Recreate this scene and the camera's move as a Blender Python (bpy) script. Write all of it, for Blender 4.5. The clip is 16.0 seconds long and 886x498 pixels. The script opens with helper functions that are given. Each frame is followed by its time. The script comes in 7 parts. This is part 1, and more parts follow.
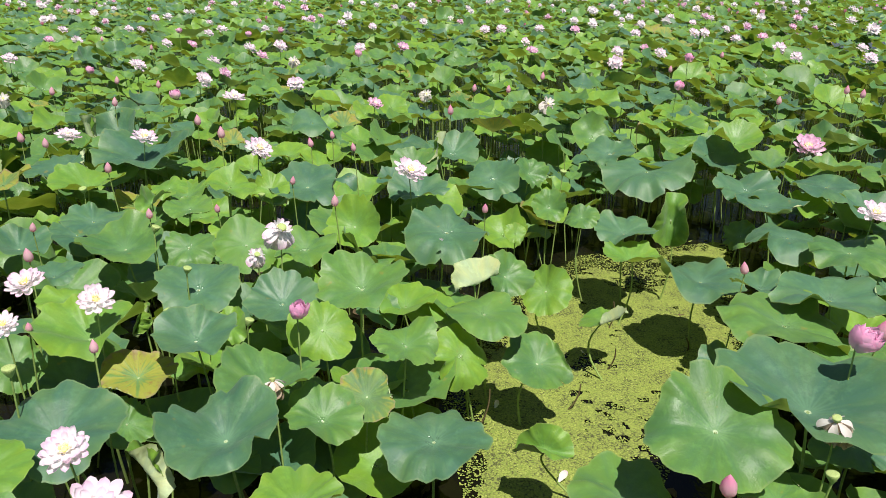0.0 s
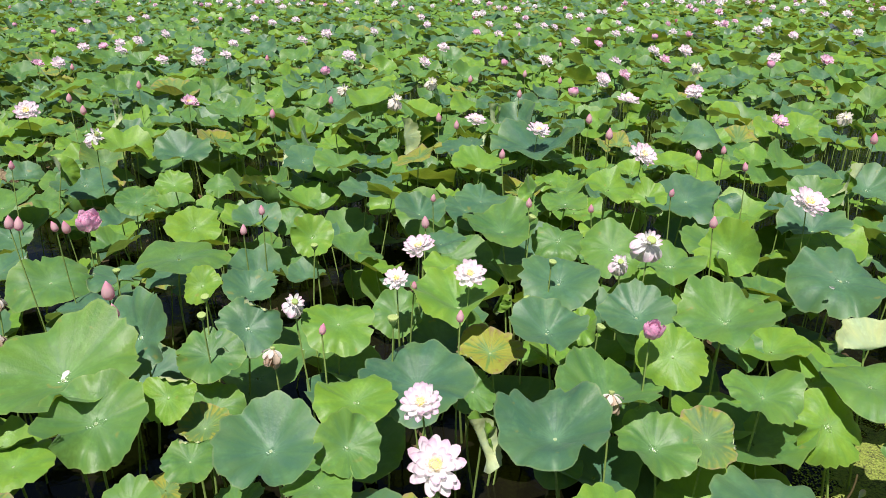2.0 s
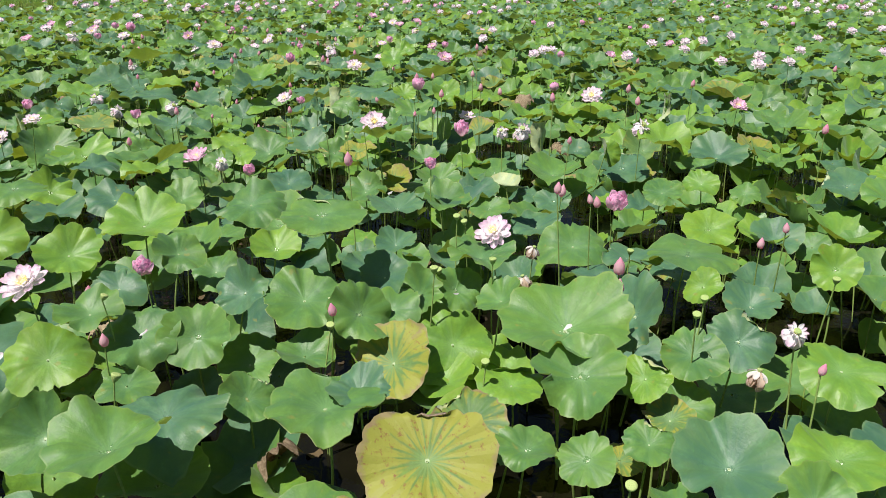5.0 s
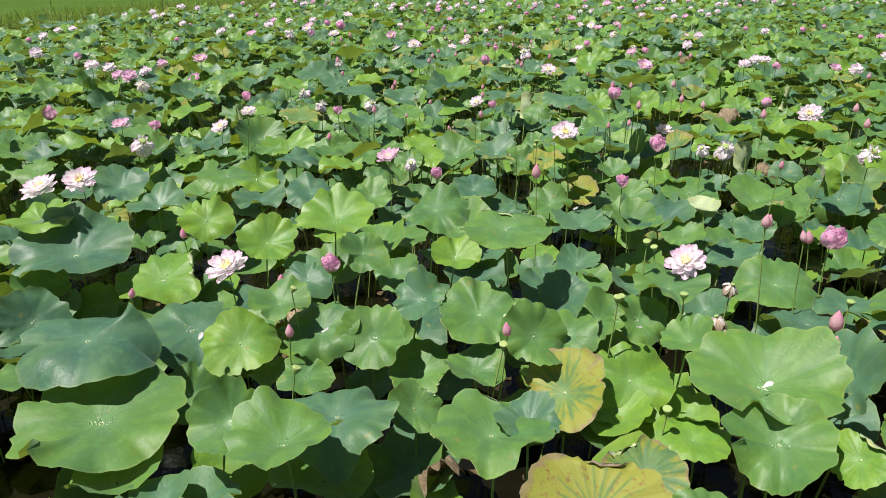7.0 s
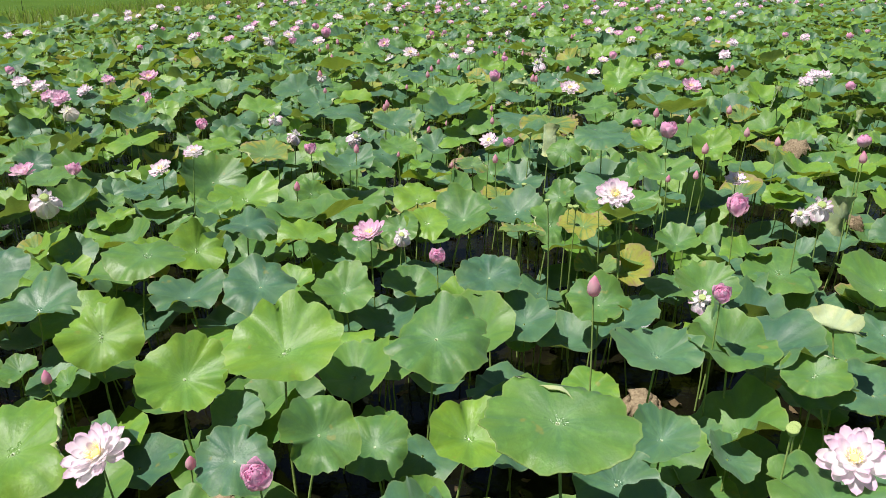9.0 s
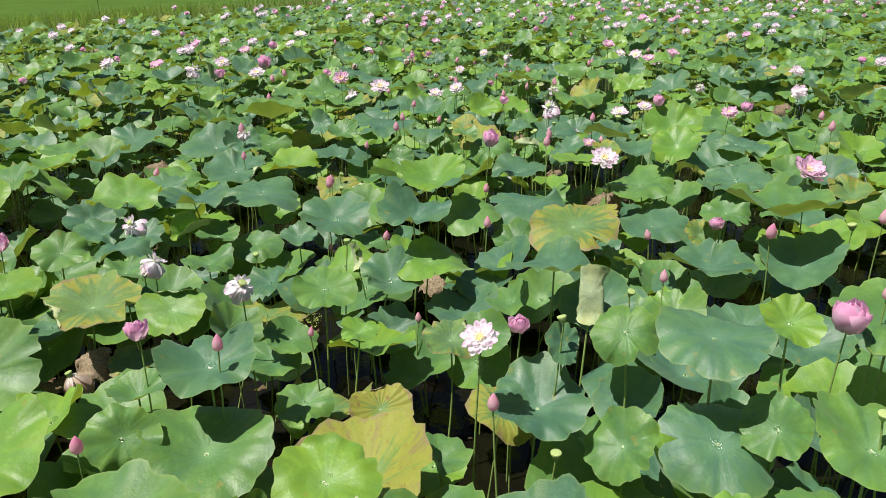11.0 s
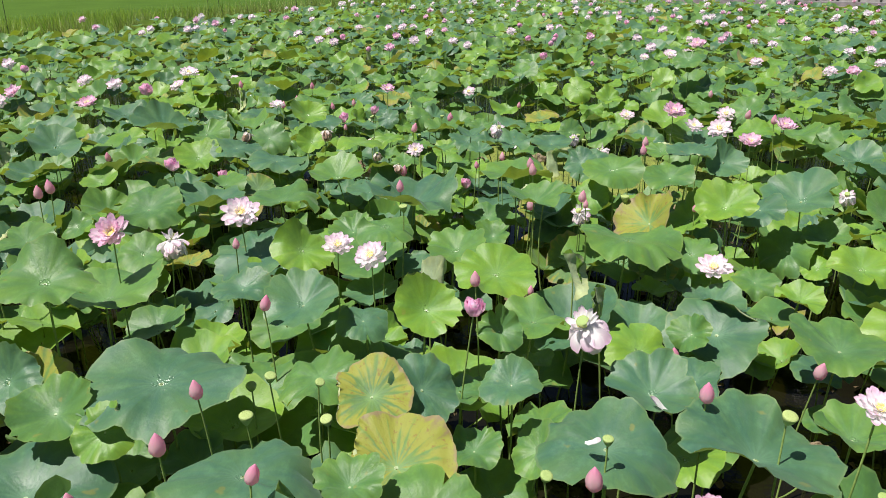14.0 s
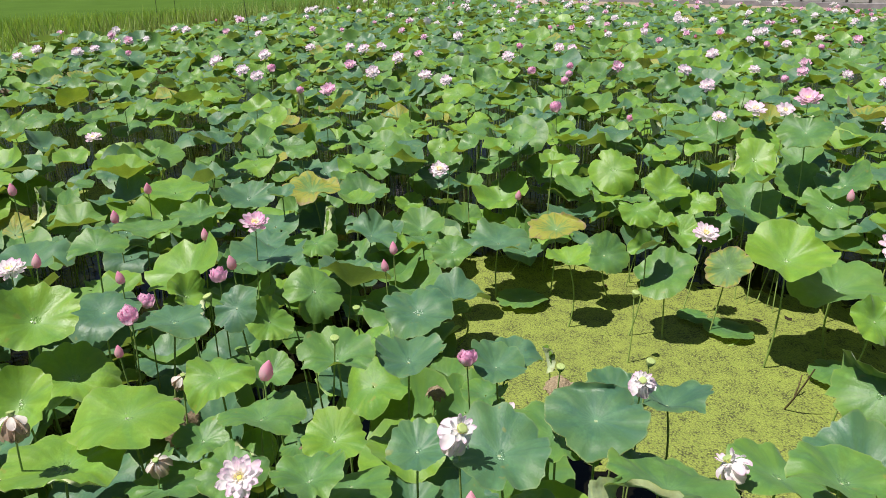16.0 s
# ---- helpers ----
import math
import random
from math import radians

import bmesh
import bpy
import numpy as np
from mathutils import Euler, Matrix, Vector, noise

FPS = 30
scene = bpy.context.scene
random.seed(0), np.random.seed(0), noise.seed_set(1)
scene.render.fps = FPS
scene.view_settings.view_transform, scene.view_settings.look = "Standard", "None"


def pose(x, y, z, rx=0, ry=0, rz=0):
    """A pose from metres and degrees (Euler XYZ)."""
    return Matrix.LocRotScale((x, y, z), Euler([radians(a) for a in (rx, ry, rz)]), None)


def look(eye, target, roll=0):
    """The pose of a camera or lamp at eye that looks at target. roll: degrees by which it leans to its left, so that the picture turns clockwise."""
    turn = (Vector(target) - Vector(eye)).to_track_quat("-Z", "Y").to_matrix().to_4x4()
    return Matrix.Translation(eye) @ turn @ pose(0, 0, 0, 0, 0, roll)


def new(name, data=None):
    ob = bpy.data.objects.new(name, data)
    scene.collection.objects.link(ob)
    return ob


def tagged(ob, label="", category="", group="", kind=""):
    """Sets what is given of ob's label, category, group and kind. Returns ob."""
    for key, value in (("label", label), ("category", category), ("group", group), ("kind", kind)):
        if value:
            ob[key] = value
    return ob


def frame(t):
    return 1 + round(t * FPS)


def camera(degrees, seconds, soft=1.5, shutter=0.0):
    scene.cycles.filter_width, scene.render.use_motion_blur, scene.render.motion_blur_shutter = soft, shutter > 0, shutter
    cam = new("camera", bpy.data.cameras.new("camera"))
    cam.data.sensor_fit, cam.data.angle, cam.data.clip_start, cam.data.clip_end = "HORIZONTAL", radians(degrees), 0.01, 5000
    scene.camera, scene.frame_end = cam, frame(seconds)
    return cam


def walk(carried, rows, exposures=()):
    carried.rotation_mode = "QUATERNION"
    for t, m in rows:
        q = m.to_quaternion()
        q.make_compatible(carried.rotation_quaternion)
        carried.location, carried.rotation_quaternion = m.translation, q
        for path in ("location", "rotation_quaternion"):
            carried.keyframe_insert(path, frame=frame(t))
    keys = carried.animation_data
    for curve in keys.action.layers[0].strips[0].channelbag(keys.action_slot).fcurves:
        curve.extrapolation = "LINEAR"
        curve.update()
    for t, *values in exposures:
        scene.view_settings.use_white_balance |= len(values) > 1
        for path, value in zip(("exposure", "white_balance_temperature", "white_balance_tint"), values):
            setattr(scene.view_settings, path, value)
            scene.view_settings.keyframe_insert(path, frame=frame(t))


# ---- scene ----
cam = camera(64.6, 16.0, 0.95)
# seconds, x, y, z in metres above the water, yaw, pitch, roll in degrees
ROWS = [
    (0.0, 0.148, 0.112, 2.668, -0.31, -22.28, 0.07),
    (0.5, 0.134, 0.134, 2.676, 7.88, -22.29, 0.08),
    (1.0, 0.115, 0.149, 2.683, 15.68, -22.27, 0.09),
    (1.5, 0.098, 0.171, 2.689, 23.36, -22.23, 0.08),
    (2.0, 0.095, 0.165, 2.690, 30.64, -22.21, -0.03),
    (2.5, 0.079, 0.150, 2.690, 37.79, -22.19, 0.02),
    (3.0, 0.063, 0.136, 2.697, 44.74, -22.19, 0.01),
    (3.5, 0.062, 0.118, 2.694, 51.83, -22.17, 0.05),
    (4.0, 0.062, 0.091, 2.697, 58.82, -22.19, 0.06),
    (4.5, 0.070, 0.076, 2.696, 65.82, -22.17, 0.07),
    (5.0, 0.109, 0.072, 2.701, 72.80, -22.10, 0.06),
    (5.2, 0.109, 0.072, 2.706, 75.55, -22.10, 0.06),
    (6.0, 0.085, 0.065, 2.720, 84.30, -22.10, 0.08),
    (6.5, 0.045, 0.060, 2.735, 87.10, -22.10, 0.10),
    (7.0, -0.070, 0.050, 2.750, 87.95, -22.12, 0.12),
    (7.5, -0.286, 0.042, 2.759, 88.01, -22.13, 0.13),
    (8.0, -0.709, 0.041, 2.771, 87.96, -22.26, 0.01),
    (10.5, -4.532, 0.338, 2.710, 87.57, -22.18, 0.14),
    (11.0, -5.371, 0.447, 2.774, 87.52, -22.04, 0.14),
    (11.5, -6.181, 0.538, 2.800, 87.51, -22.07, 0.12),
    (12.0, -7.025, 0.638, 2.795, 87.56, -22.10, 0.09),
    (12.5, -7.883, 0.763, 2.795, 87.59, -22.10, 0.03),
    (13.0, -8.743, 0.922, 2.811, 87.62, -22.13, 0.01),
    (13.5, -9.670, 1.096, 2.835, 87.65, -22.18, -0.02),
    (14.0, -10.681, 1.271, 2.850, 87.79, -22.22, 0.09),
    (14.5, -11.807, 1.452, 2.856, 87.79, -22.31, 0.21),
    (15.0, -12.955, 1.621, 2.881, 87.74, -22.39, 0.02),
    (15.5, -14.101, 1.765, 2.892, 87.79, -22.44, 0.11),
    (16.0, -15.368, 1.936, 2.911, 87.82, -22.45, 0.08),
]
walk(cam, [(t, pose(x, y, z, 90 + p, 0, yaw) @ pose(0, 0, 0, 0, 0, -roll)) for t, x, y, z, yaw, p, roll in ROWS])

# ---------------------------------------------------------------- daylight
SUN = Vector((0.15, -0.42, 1.0)).normalized()
world = bpy.data.worlds.new("sky")
scene.world = world
world.use_nodes = True
wn = world.node_tree
sky = wn.nodes.new("ShaderNodeTexSky")
sky.sky_type = "NISHITA"
sky.sun_disc = False
sky.sun_elevation = math.asin(SUN.z)
sky.sun_rotation = math.atan2(SUN.x, SUN.y)
sky.air_density, sky.dust_density, sky.ozone_density = 0.8, 0.6, 0.8
wn.links.new(sky.outputs[0], wn.nodes["Background"].inputs[0])
wn.nodes["Background"].inputs[1].default_value = 0.048
sun = new("sun", bpy.data.lights.new("sun", "SUN"))
sun.data.energy, sun.data.angle, sun.data.color = 4.8, radians(0.53), (1.0, 0.955, 0.88)
sun.matrix_world = look(SUN * 60, (0, 0, 0))
scene.view_settings.exposure = 0.40

# ---------------------------------------------------------------- materials
def shader(name):
    m = bpy.data.materials.new(name)
    m.use_nodes = True
    t = m.node_tree
    return m, t, t.nodes["Principled BSDF"], t.nodes["Material Output"]


def math_(t, op, a, b=0.0, c=0.0):
    n = t.nodes.new("ShaderNodeMath")
    n.operation = op
    for i, v in enumerate((a, b, c)):
        if isinstance(v, (int, float)):
            n.inputs[i].default_value = v
        else:
            t.links.new(v, n.inputs[i])
    return n.outputs[0]


def mixed(t, fac, a, b, blend="MIX"):
    n = t.nodes.new("ShaderNodeMix")
    n.data_type, n.blend_type = "RGBA", blend
    for i, v in ((0, fac), (6, a), (7, b)):
        if isinstance(v, (int, float)):
            n.inputs[i].default_value = v
        elif isinstance(v, tuple):
            n.inputs[i].default_value = (*v, 1)
        else:
            t.links.new(v, n.inputs[i])
    return n.outputs[2]


def ramp(t, fac, *stops):
    n = t.nodes.new("ShaderNodeValToRGB")
    while len(n.color_ramp.elements) < len(stops):
        n.color_ramp.elements.new(0.5)
    for e, (at, col) in zip(n.color_ramp.elements, stops):
        e.position, e.color = at, (*col, 1)
    t.links.new(fac, n.inputs[0])
    return n.outputs[0]


def noise_(t, vec, scale, detail=2.0, rough=0.5):
    n = t.nodes.new("ShaderNodeTexNoise")
    n.inputs["Scale"].default_value, n.inputs["Detail"].default_value, n.inputs["Roughness"].default_value = scale, detail, rough
    if vec is not None:
        t.links.new(vec, n.inputs["Vector"])
    return n.outputs[0]


def chance(t):
    """A number of its own for every thing, and for every leaf of the joined ones."""
    a, b = t.nodes.new("ShaderNodeObjectInfo").outputs["Random"], t.nodes.new("ShaderNodeNewGeometry").outputs["Random Per Island"]
    return math_(t, "FRACT", math_(t, "ADD", a, b))


def leaf_material(name, young, old, glow, aged=0.0, rough=0.46):
    """A waxy lotus leaf: radial veins, blotches, some light through the blade; aged: yellow and brown from the rim inwards."""
    m, t, p, out = shader(name)
    uv = t.nodes.new("ShaderNodeUVMap")
    uv.uv_map = "polar"
    sep = t.nodes.new("ShaderNodeSeparateXYZ")
    t.links.new(uv.outputs[0], sep.inputs[0])
    around, out_r = sep.outputs[0], sep.outputs[1]
    where = t.nodes.new("ShaderNodeNewGeometry").outputs["Position"]
    rnd = chance(t)
    # a place on the blade for patterns that run from the navel to the rim, different on every leaf
    turn_ = math_(t, "MULTIPLY", around, 6.28318)
    spin = t.nodes.new("ShaderNodeCombineXYZ")
    t.links.new(math_(t, "COSINE", turn_), spin.inputs[0])
    t.links.new(math_(t, "SINE", turn_), spin.inputs[1])
    t.links.new(math_(t, "ADD", math_(t, "MULTIPLY", out_r, 0.45), math_(t, "MULTIPLY", rnd, 37.0)), spin.inputs[2])
    spin = spin.outputs[0]
    # veins: 22 slightly crooked rays that thin out towards the rim
    sway = math_(t, "MULTIPLY", math_(t, "SUBTRACT", noise_(t, where, 9.0, 3.0), 0.5), 0.045)
    around = math_(t, "ADD", around, math_(t, "MULTIPLY", sway, out_r))
    saw = math_(t, "ABSOLUTE", math_(t, "SUBTRACT", math_(t, "FRACT", math_(t, "MULTIPLY", around, 22.0)), 0.5))
    dist = math_(t, "MULTIPLY", math_(t, "SUBTRACT", 0.5, saw), out_r)
    vein = math_(t, "SUBTRACT", 1.0, math_(t, "MULTIPLY", dist, 15.0))
    vein = math_(t, "MAXIMUM", vein, 0.0)
    big = noise_(t, where, 3.2, 3.0)
    fine = noise_(t, where, 60.0, 4.0, 0.65)
    tone = math_(t, "ADD", math_(t, "MULTIPLY", rnd, 0.75), math_(t, "MULTIPLY", math_(t, "SUBTRACT", big, 0.5), 0.9))
    col = ramp(t, tone, (0.05, old), (0.85, young))
    # the margin is yellower than the heart, in uneven patches
    outward = math_(t, "MULTIPLY", math_(t, "MULTIPLY", out_r, out_r), ramp(t, noise_(t, where, 4.0, 2.0), (0.35, (0, 0, 0)), (0.65, (1, 1, 1))))
    col = mixed(t, math_(t, "MULTIPLY", outward, 0.55), col, (1.2 * young[0] + 0.015, 1.08 * young[1] + 0.02, 0.7 * young[2]))
    # soft rays between the folds: lighter green painted as sheen, and bluer green
    rays = noise_(t, spin, 2.6, 3.0, 0.6)
    col = mixed(t, math_(t, "MULTIPLY", ramp(t, rays, (0.50, (0, 0, 0)), (0.68, (1, 1, 1))), math_(t, "MULTIPLY", out_r, 0.50)), col, (1.28 * young[0] + 0.02, 1.12 * young[1] + 0.015, 0.75 * young[2]))
    col = mixed(t, math_(t, "MULTIPLY", ramp(t, rays, (0.32, (1, 1, 1)), (0.50, (0, 0, 0))), 0.42), col, (0.86 * old[0], 0.98 * old[1], 1.25 * old[2] + 0.012))
    # the veins are pale round the navel and darker further out
    inner = math_(t, "MAXIMUM", math_(t, "SUBTRACT", 1.0, math_(t, "MULTIPLY", out_r, 2.2)), 0.0)
    col = mixed(t, math_(t, "MULTIPLY", math_(t, "MULTIPLY", vein, inner), 0.35), col, tuple(min(1, 1.6 * v + 0.05) for v in young))
    outer = math_(t, "MULTIPLY", math_(t, "SUBTRACT", 1.0, inner), math_(t, "MULTIPLY", noise_(t, where, 6.0, 1.0), 0.26))
    col = mixed(t, math_(t, "MULTIPLY", vein, outer), col, tuple(0.62 * v for v in old))
    mottle = math_(t, "MULTIPLY", math_(t, "SUBTRACT", noise_(t, where, 15.0, 4.0, 0.7), 0.5), 1.1)
    col = mixed(t, mottle, col, tuple(1.9 * v + 0.03 for v in young))
    col = mixed(t, math_(t, "MULTIPLY", math_(t, "SUBTRACT", fine, 0.5), 1.0), col, (0.5, 0.62, 0.32), "OVERLAY")
    # dull film of dust and dried drops, strengthened to paint in some pale sheen
    film = ramp(t, noise_(t, where, 7.0, 6.0, 0.7), (0.52, (0, 0, 0)), (0.72, (1, 1, 1)))
    col = mixed(t, math_(t, "MULTIPLY", film, 0.14), col, (0.27, 0.33, 0.24))
    # a thin pale margin
    margin = math_(t, "MULTIPLY", math_(t, "GREATER_THAN", out_r, 0.97), 0.18)
    col = mixed(t, margin, col, (0.34, 0.40, 0.14))
    # paler bluish centre: sky sheen painted into the colour
    core = math_(t, "MAXIMUM", math_(t, "SUBTRACT", 1.0, math_(t, "MULTIPLY", out_r, 2.6)), 0.0)
    col = mixed(t, math_(t, "MULTIPLY", core, 0.20), col, (0.24, 0.40, 0.27))
    # glare of gathered water, painted as a pale spot on the navel
    navel = math_(t, "LESS_THAN", out_r, 0.035)
    col = mixed(t, math_(t, "MULTIPLY", navel, 0.8), col, (0.55, 0.66, 0.40))
    if aged:
        # yellow creeps in from the rim in wedges between the veins, which stay green longest; then come rusty specks and a dry rim
        blot = math_(t, "ADD", math_(t, "MULTIPLY", noise_(t, spin, 1.9, 4.0, 0.6), 0.7), math_(t, "MULTIPLY", noise_(t, where, 20.0, 4.0, 0.7), 0.3))
        near_vein = math_(t, "MAXIMUM", math_(t, "SUBTRACT", 1.0, math_(t, "MULTIPLY", math_(t, "SUBTRACT", 0.5, saw), 4.0)), 0.0)
        edge = math_(t, "ADD", math_(t, "MULTIPLY", out_r, 0.24 + 0.38 * aged), math_(t, "MULTIPLY", math_(t, "SUBTRACT", blot, 0.5), 2.2))
        edge = math_(t, "ADD", edge, math_(t, "ADD", 0.02 * (aged - 1.0), math_(t, "MULTIPLY", math_(t, "SUBTRACT", rnd, 0.45), 0.55)))
        edge = math_(t, "SUBTRACT", edge, math_(t, "MULTIPLY", near_vein, 0.18 + 0.10 * aged))
        k = ramp(t, edge, (0.26, (0, 0, 0)), (0.52, (1, 1, 1)))
        k2 = ramp(t, edge, (0.54 + 0.24 * aged, (0, 0, 0)), (0.74 + 0.26 * aged, (1, 1, 1)))
        k3 = math_(t, "MULTIPLY", ramp(t, noise_(t, where, 34.0, 4.0, 0.75), (0.57, (0, 0, 0)), (0.66, (1, 1, 1))), k)
        col = mixed(t, math_(t, "MULTIPLY", k, 0.9), col, (0.330, 0.335, 0.050))
        col = mixed(t, math_(t, "MULTIPLY", k3, 0.40 + 0.25 * aged), col, (0.24, 0.105, 0.045))
        col = mixed(t, math_(t, "MULTIPLY", k2, 0.75), col, (0.265, 0.195, 0.095))
        rim_dry = ramp(t, math_(t, "ADD", out_r, math_(t, "MULTIPLY", math_(t, "SUBTRACT", blot, 0.5), 0.7)), (0.93, (0, 0, 0)), (1.0, (1, 1, 1)))
        col = mixed(t, math_(t, "MULTIPLY", rim_dry, 0.75), col, (0.30, 0.22, 0.13))
    else:
        # some rims scorched brown
        lot = math_(t, "FRACT", math_(t, "MULTIPLY", rnd, 7.31))
        burn = math_(t, "ADD", out_r, math_(t, "MULTIPLY", math_(t, "SUBTRACT", noise_(t, where, 8.0, 4.0, 0.6), 0.5), 0.9))
        burn = ramp(t, math_(t, "ADD", burn, math_(t, "MULTIPLY", lot, 0.28)), (1.10, (0, 0, 0)), (1.26, (1, 1, 1)))
        col = mixed(t, math_(t, "MULTIPLY", burn, 0.7), col, (0.27, 0.21, 0.11))
        # a few yellowed or brown specks
        spot = ramp(t, noise_(t, where, 13.0, 2.0), (0.70, (0, 0, 0)), (0.75, (1, 1, 1)))
        col = mixed(t, math_(t, "MULTIPLY", spot, 0.45), col, (0.30, 0.27, 0.06))
    t.links.new(col, p.inputs["Base Color"])
    # beads of water that gather at the navel
    bead = math_(t, "ADD", math_(t, "MULTIPLY", out_r, 3.2), math_(t, "MULTIPLY", math_(t, "SUBTRACT", noise_(t, where, 26.0, 2.0), 0.5), 1.6))
    wet = math_(t, "MULTIPLY", math_(t, "LESS_THAN", bead, 0.30), math_(t, "GREATER_THAN", rnd, 0.45 if rough < 0.5 else 2.0))
    rr = math_(t, "ADD", rough - 0.24, math_(t, "ADD", math_(t, "MULTIPLY", fine, 0.16), math_(t, "MULTIPLY", noise_(t, where, 5.0, 2.0), 0.36)))
    rr = math_(t, "SUBTRACT", rr, math_(t, "MULTIPLY", wet, rough - 0.24))
    t.links.new(rr, p.inputs["Roughness"])
    t.links.new(math_(t, "ADD", 0.45, math_(t, "MULTIPLY", wet, 0.5)), p.inputs["Specular IOR Level"])
    # the waxy bloom gives a silvery sheen towards the light
    p.inputs["Sheen Weight"].default_value = 0.17
    p.inputs["Sheen Roughness"].default_value = 0.42
    p.inputs["Sheen Tint"].default_value = (0.80, 0.95, 1.0, 1)
    bump = t.nodes.new("ShaderNodeBump")
    bump.inputs["Strength"].default_value, bump.inputs["Distance"].default_value = 0.55, 0.012
    h = math_(t, "ADD", math_(t, "MULTIPLY", math_(t, "MULTIPLY", saw, out_r), 0.30 + 0.5 * aged), math_(t, "ADD", math_(t, "MULTIPLY", big, 1.6), math_(t, "MULTIPLY", fine, 0.28)))
    h = math_(t, "ADD", h, math_(t, "MULTIPLY", math_(t, "MULTIPLY", wet, noise_(t, where, 90.0, 1.0)), 2.2))
    t.links.new(h, bump.inputs["Height"])
    t.links.new(bump.outputs[0], p.inputs["Normal"])
    tr = t.nodes.new("ShaderNodeBsdfTranslucent")
    t.links.new(mixed(t, 0.35, glow, col), tr.inputs[0])
    mix = t.nodes.new("ShaderNodeMixShader")
    mix.inputs[0].default_value = 0.25
    t.links.new(p.outputs[0], mix.inputs[1])
    t.links.new(tr.outputs[0], mix.inputs[2])
    t.links.new(mix.outputs[0], out.inputs[0])
    return m


LEAF = {
    "blue": leaf_material("leaf_blue_green", (0.093, 0.210, 0.104), (0.058, 0.150, 0.089), (0.42, 0.54, 0.04)),
    "green": leaf_material("leaf_green", (0.126, 0.264, 0.057), (0.079, 0.192, 0.061), (0.47, 0.57, 0.04)),
    "lime": leaf_material("leaf_young_lime", (0.180, 0.334, 0.038), (0.126, 0.276, 0.044), (0.54, 0.62, 0.04)),
    "aged": leaf_material("leaf_yellowing", (0.16, 0.28, 0.06), (0.10, 0.20, 0.07), (0.5, 0.5, 0.06), 1.0, 0.6),
    "sere": leaf_material("leaf_yellowed", (0.17, 0.28, 0.05), (0.12, 0.20, 0.06), (0.5, 0.46, 0.06), 2.0, 0.6),
    "under": leaf_material("leaf_underside", (0.54, 0.61, 0.38), (0.42, 0.52, 0.28), (0.45, 0.60, 0.12), 0.0, 0.6),
}


def plain(name, base, other, scale=30.0, rough=0.6, glow=None, share=0.3, bump=0.3, spec=0.3, vary=0.25):
    """Two blotched colours with grain; glow: the colour of light that passes through."""
    m, t, p, out = shader(name)
    where = t.nodes.new("ShaderNodeTexCoord").outputs["Object"]
    n = noise_(t, where, scale, 4.0, 0.6)
    rnd = chance(t)
    k = math_(t, "ADD", n, math_(t, "MULTIPLY", math_(t, "SUBTRACT", rnd, 0.5), vary))
    col = ramp(t, k, (0.3, base), (0.7, other))
    t.links.new(col, p.inputs["Base Color"])
    p.inputs["Roughness"].default_value = rough
    p.inputs["Specular IOR Level"].default_value = spec
    b = t.nodes.new("ShaderNodeBump")
    b.inputs["Strength"].default_value, b.inputs["Distance"].default_value = bump, 0.01
    t.links.new(n, b.inputs["Height"])
    t.links.new(b.outputs[0], p.inputs["Normal"])
    if glow:
        tr = t.nodes.new("ShaderNodeBsdfTranslucent")
        tr.inputs[0].default_value = (*glow, 1)
        mix = t.nodes.new("ShaderNodeMixShader")
        mix.inputs[0].default_value = share
        t.links.new(p.outputs[0], mix.inputs[1])
        t.links.new(tr.outputs[0], mix.inputs[2])
        t.links.new(mix.outputs[0], out.inputs[0])
    return m


def petal_material(name, heart, tip, glow):
    """Petals run from a pale heart to a tinted tip, with fine lengthwise lines."""
    m, t, p, out = shader(name)
    uv = t.nodes.new("ShaderNodeUVMap")
    uv.uv_map = "polar"
    sep = t.nodes.new("ShaderNodeSeparateXYZ")
    t.links.new(uv.outputs[0], sep.inputs[0])
    rnd = chance(t)
    wave = math_(t, "SINE", math_(t, "MULTIPLY", sep.outputs[0], 70.0))
    k = math_(t, "ADD", sep.outputs[1], math_(t, "MULTIPLY", math_(t, "SUBTRACT", rnd, 0.5), 0.35))
    k = math_(t, "ADD", k, math_(t, "MULTIPLY", math_(t, "ABSOLUTE", math_(t, "SUBTRACT", sep.outputs[0], 0.5)), 0.35))
    col = ramp(t, k, (0.48, heart), (1.06, tip))
    col = mixed(t, math_(t, "MULTIPLY", wave, 0.06), col, tip)
    t.links.new(col, p.inputs["Base Color"])
    p.inputs["Roughness"].default_value = 0.55
    p.inputs["Specular IOR Level"].default_value = 0.25
    tr = t.nodes.new("ShaderNodeBsdfTranslucent")
    tr.inputs[0].default_value = (*glow, 1)
    mix = t.nodes.new("ShaderNodeMixShader")
    mix.inputs[0].default_value = 0.46
    t.links.new(p.outputs[0], mix.inputs[1])
    t.links.new(tr.outputs[0], mix.inputs[2])
    t.links.new(mix.outputs[0], out.inputs[0])
    return m


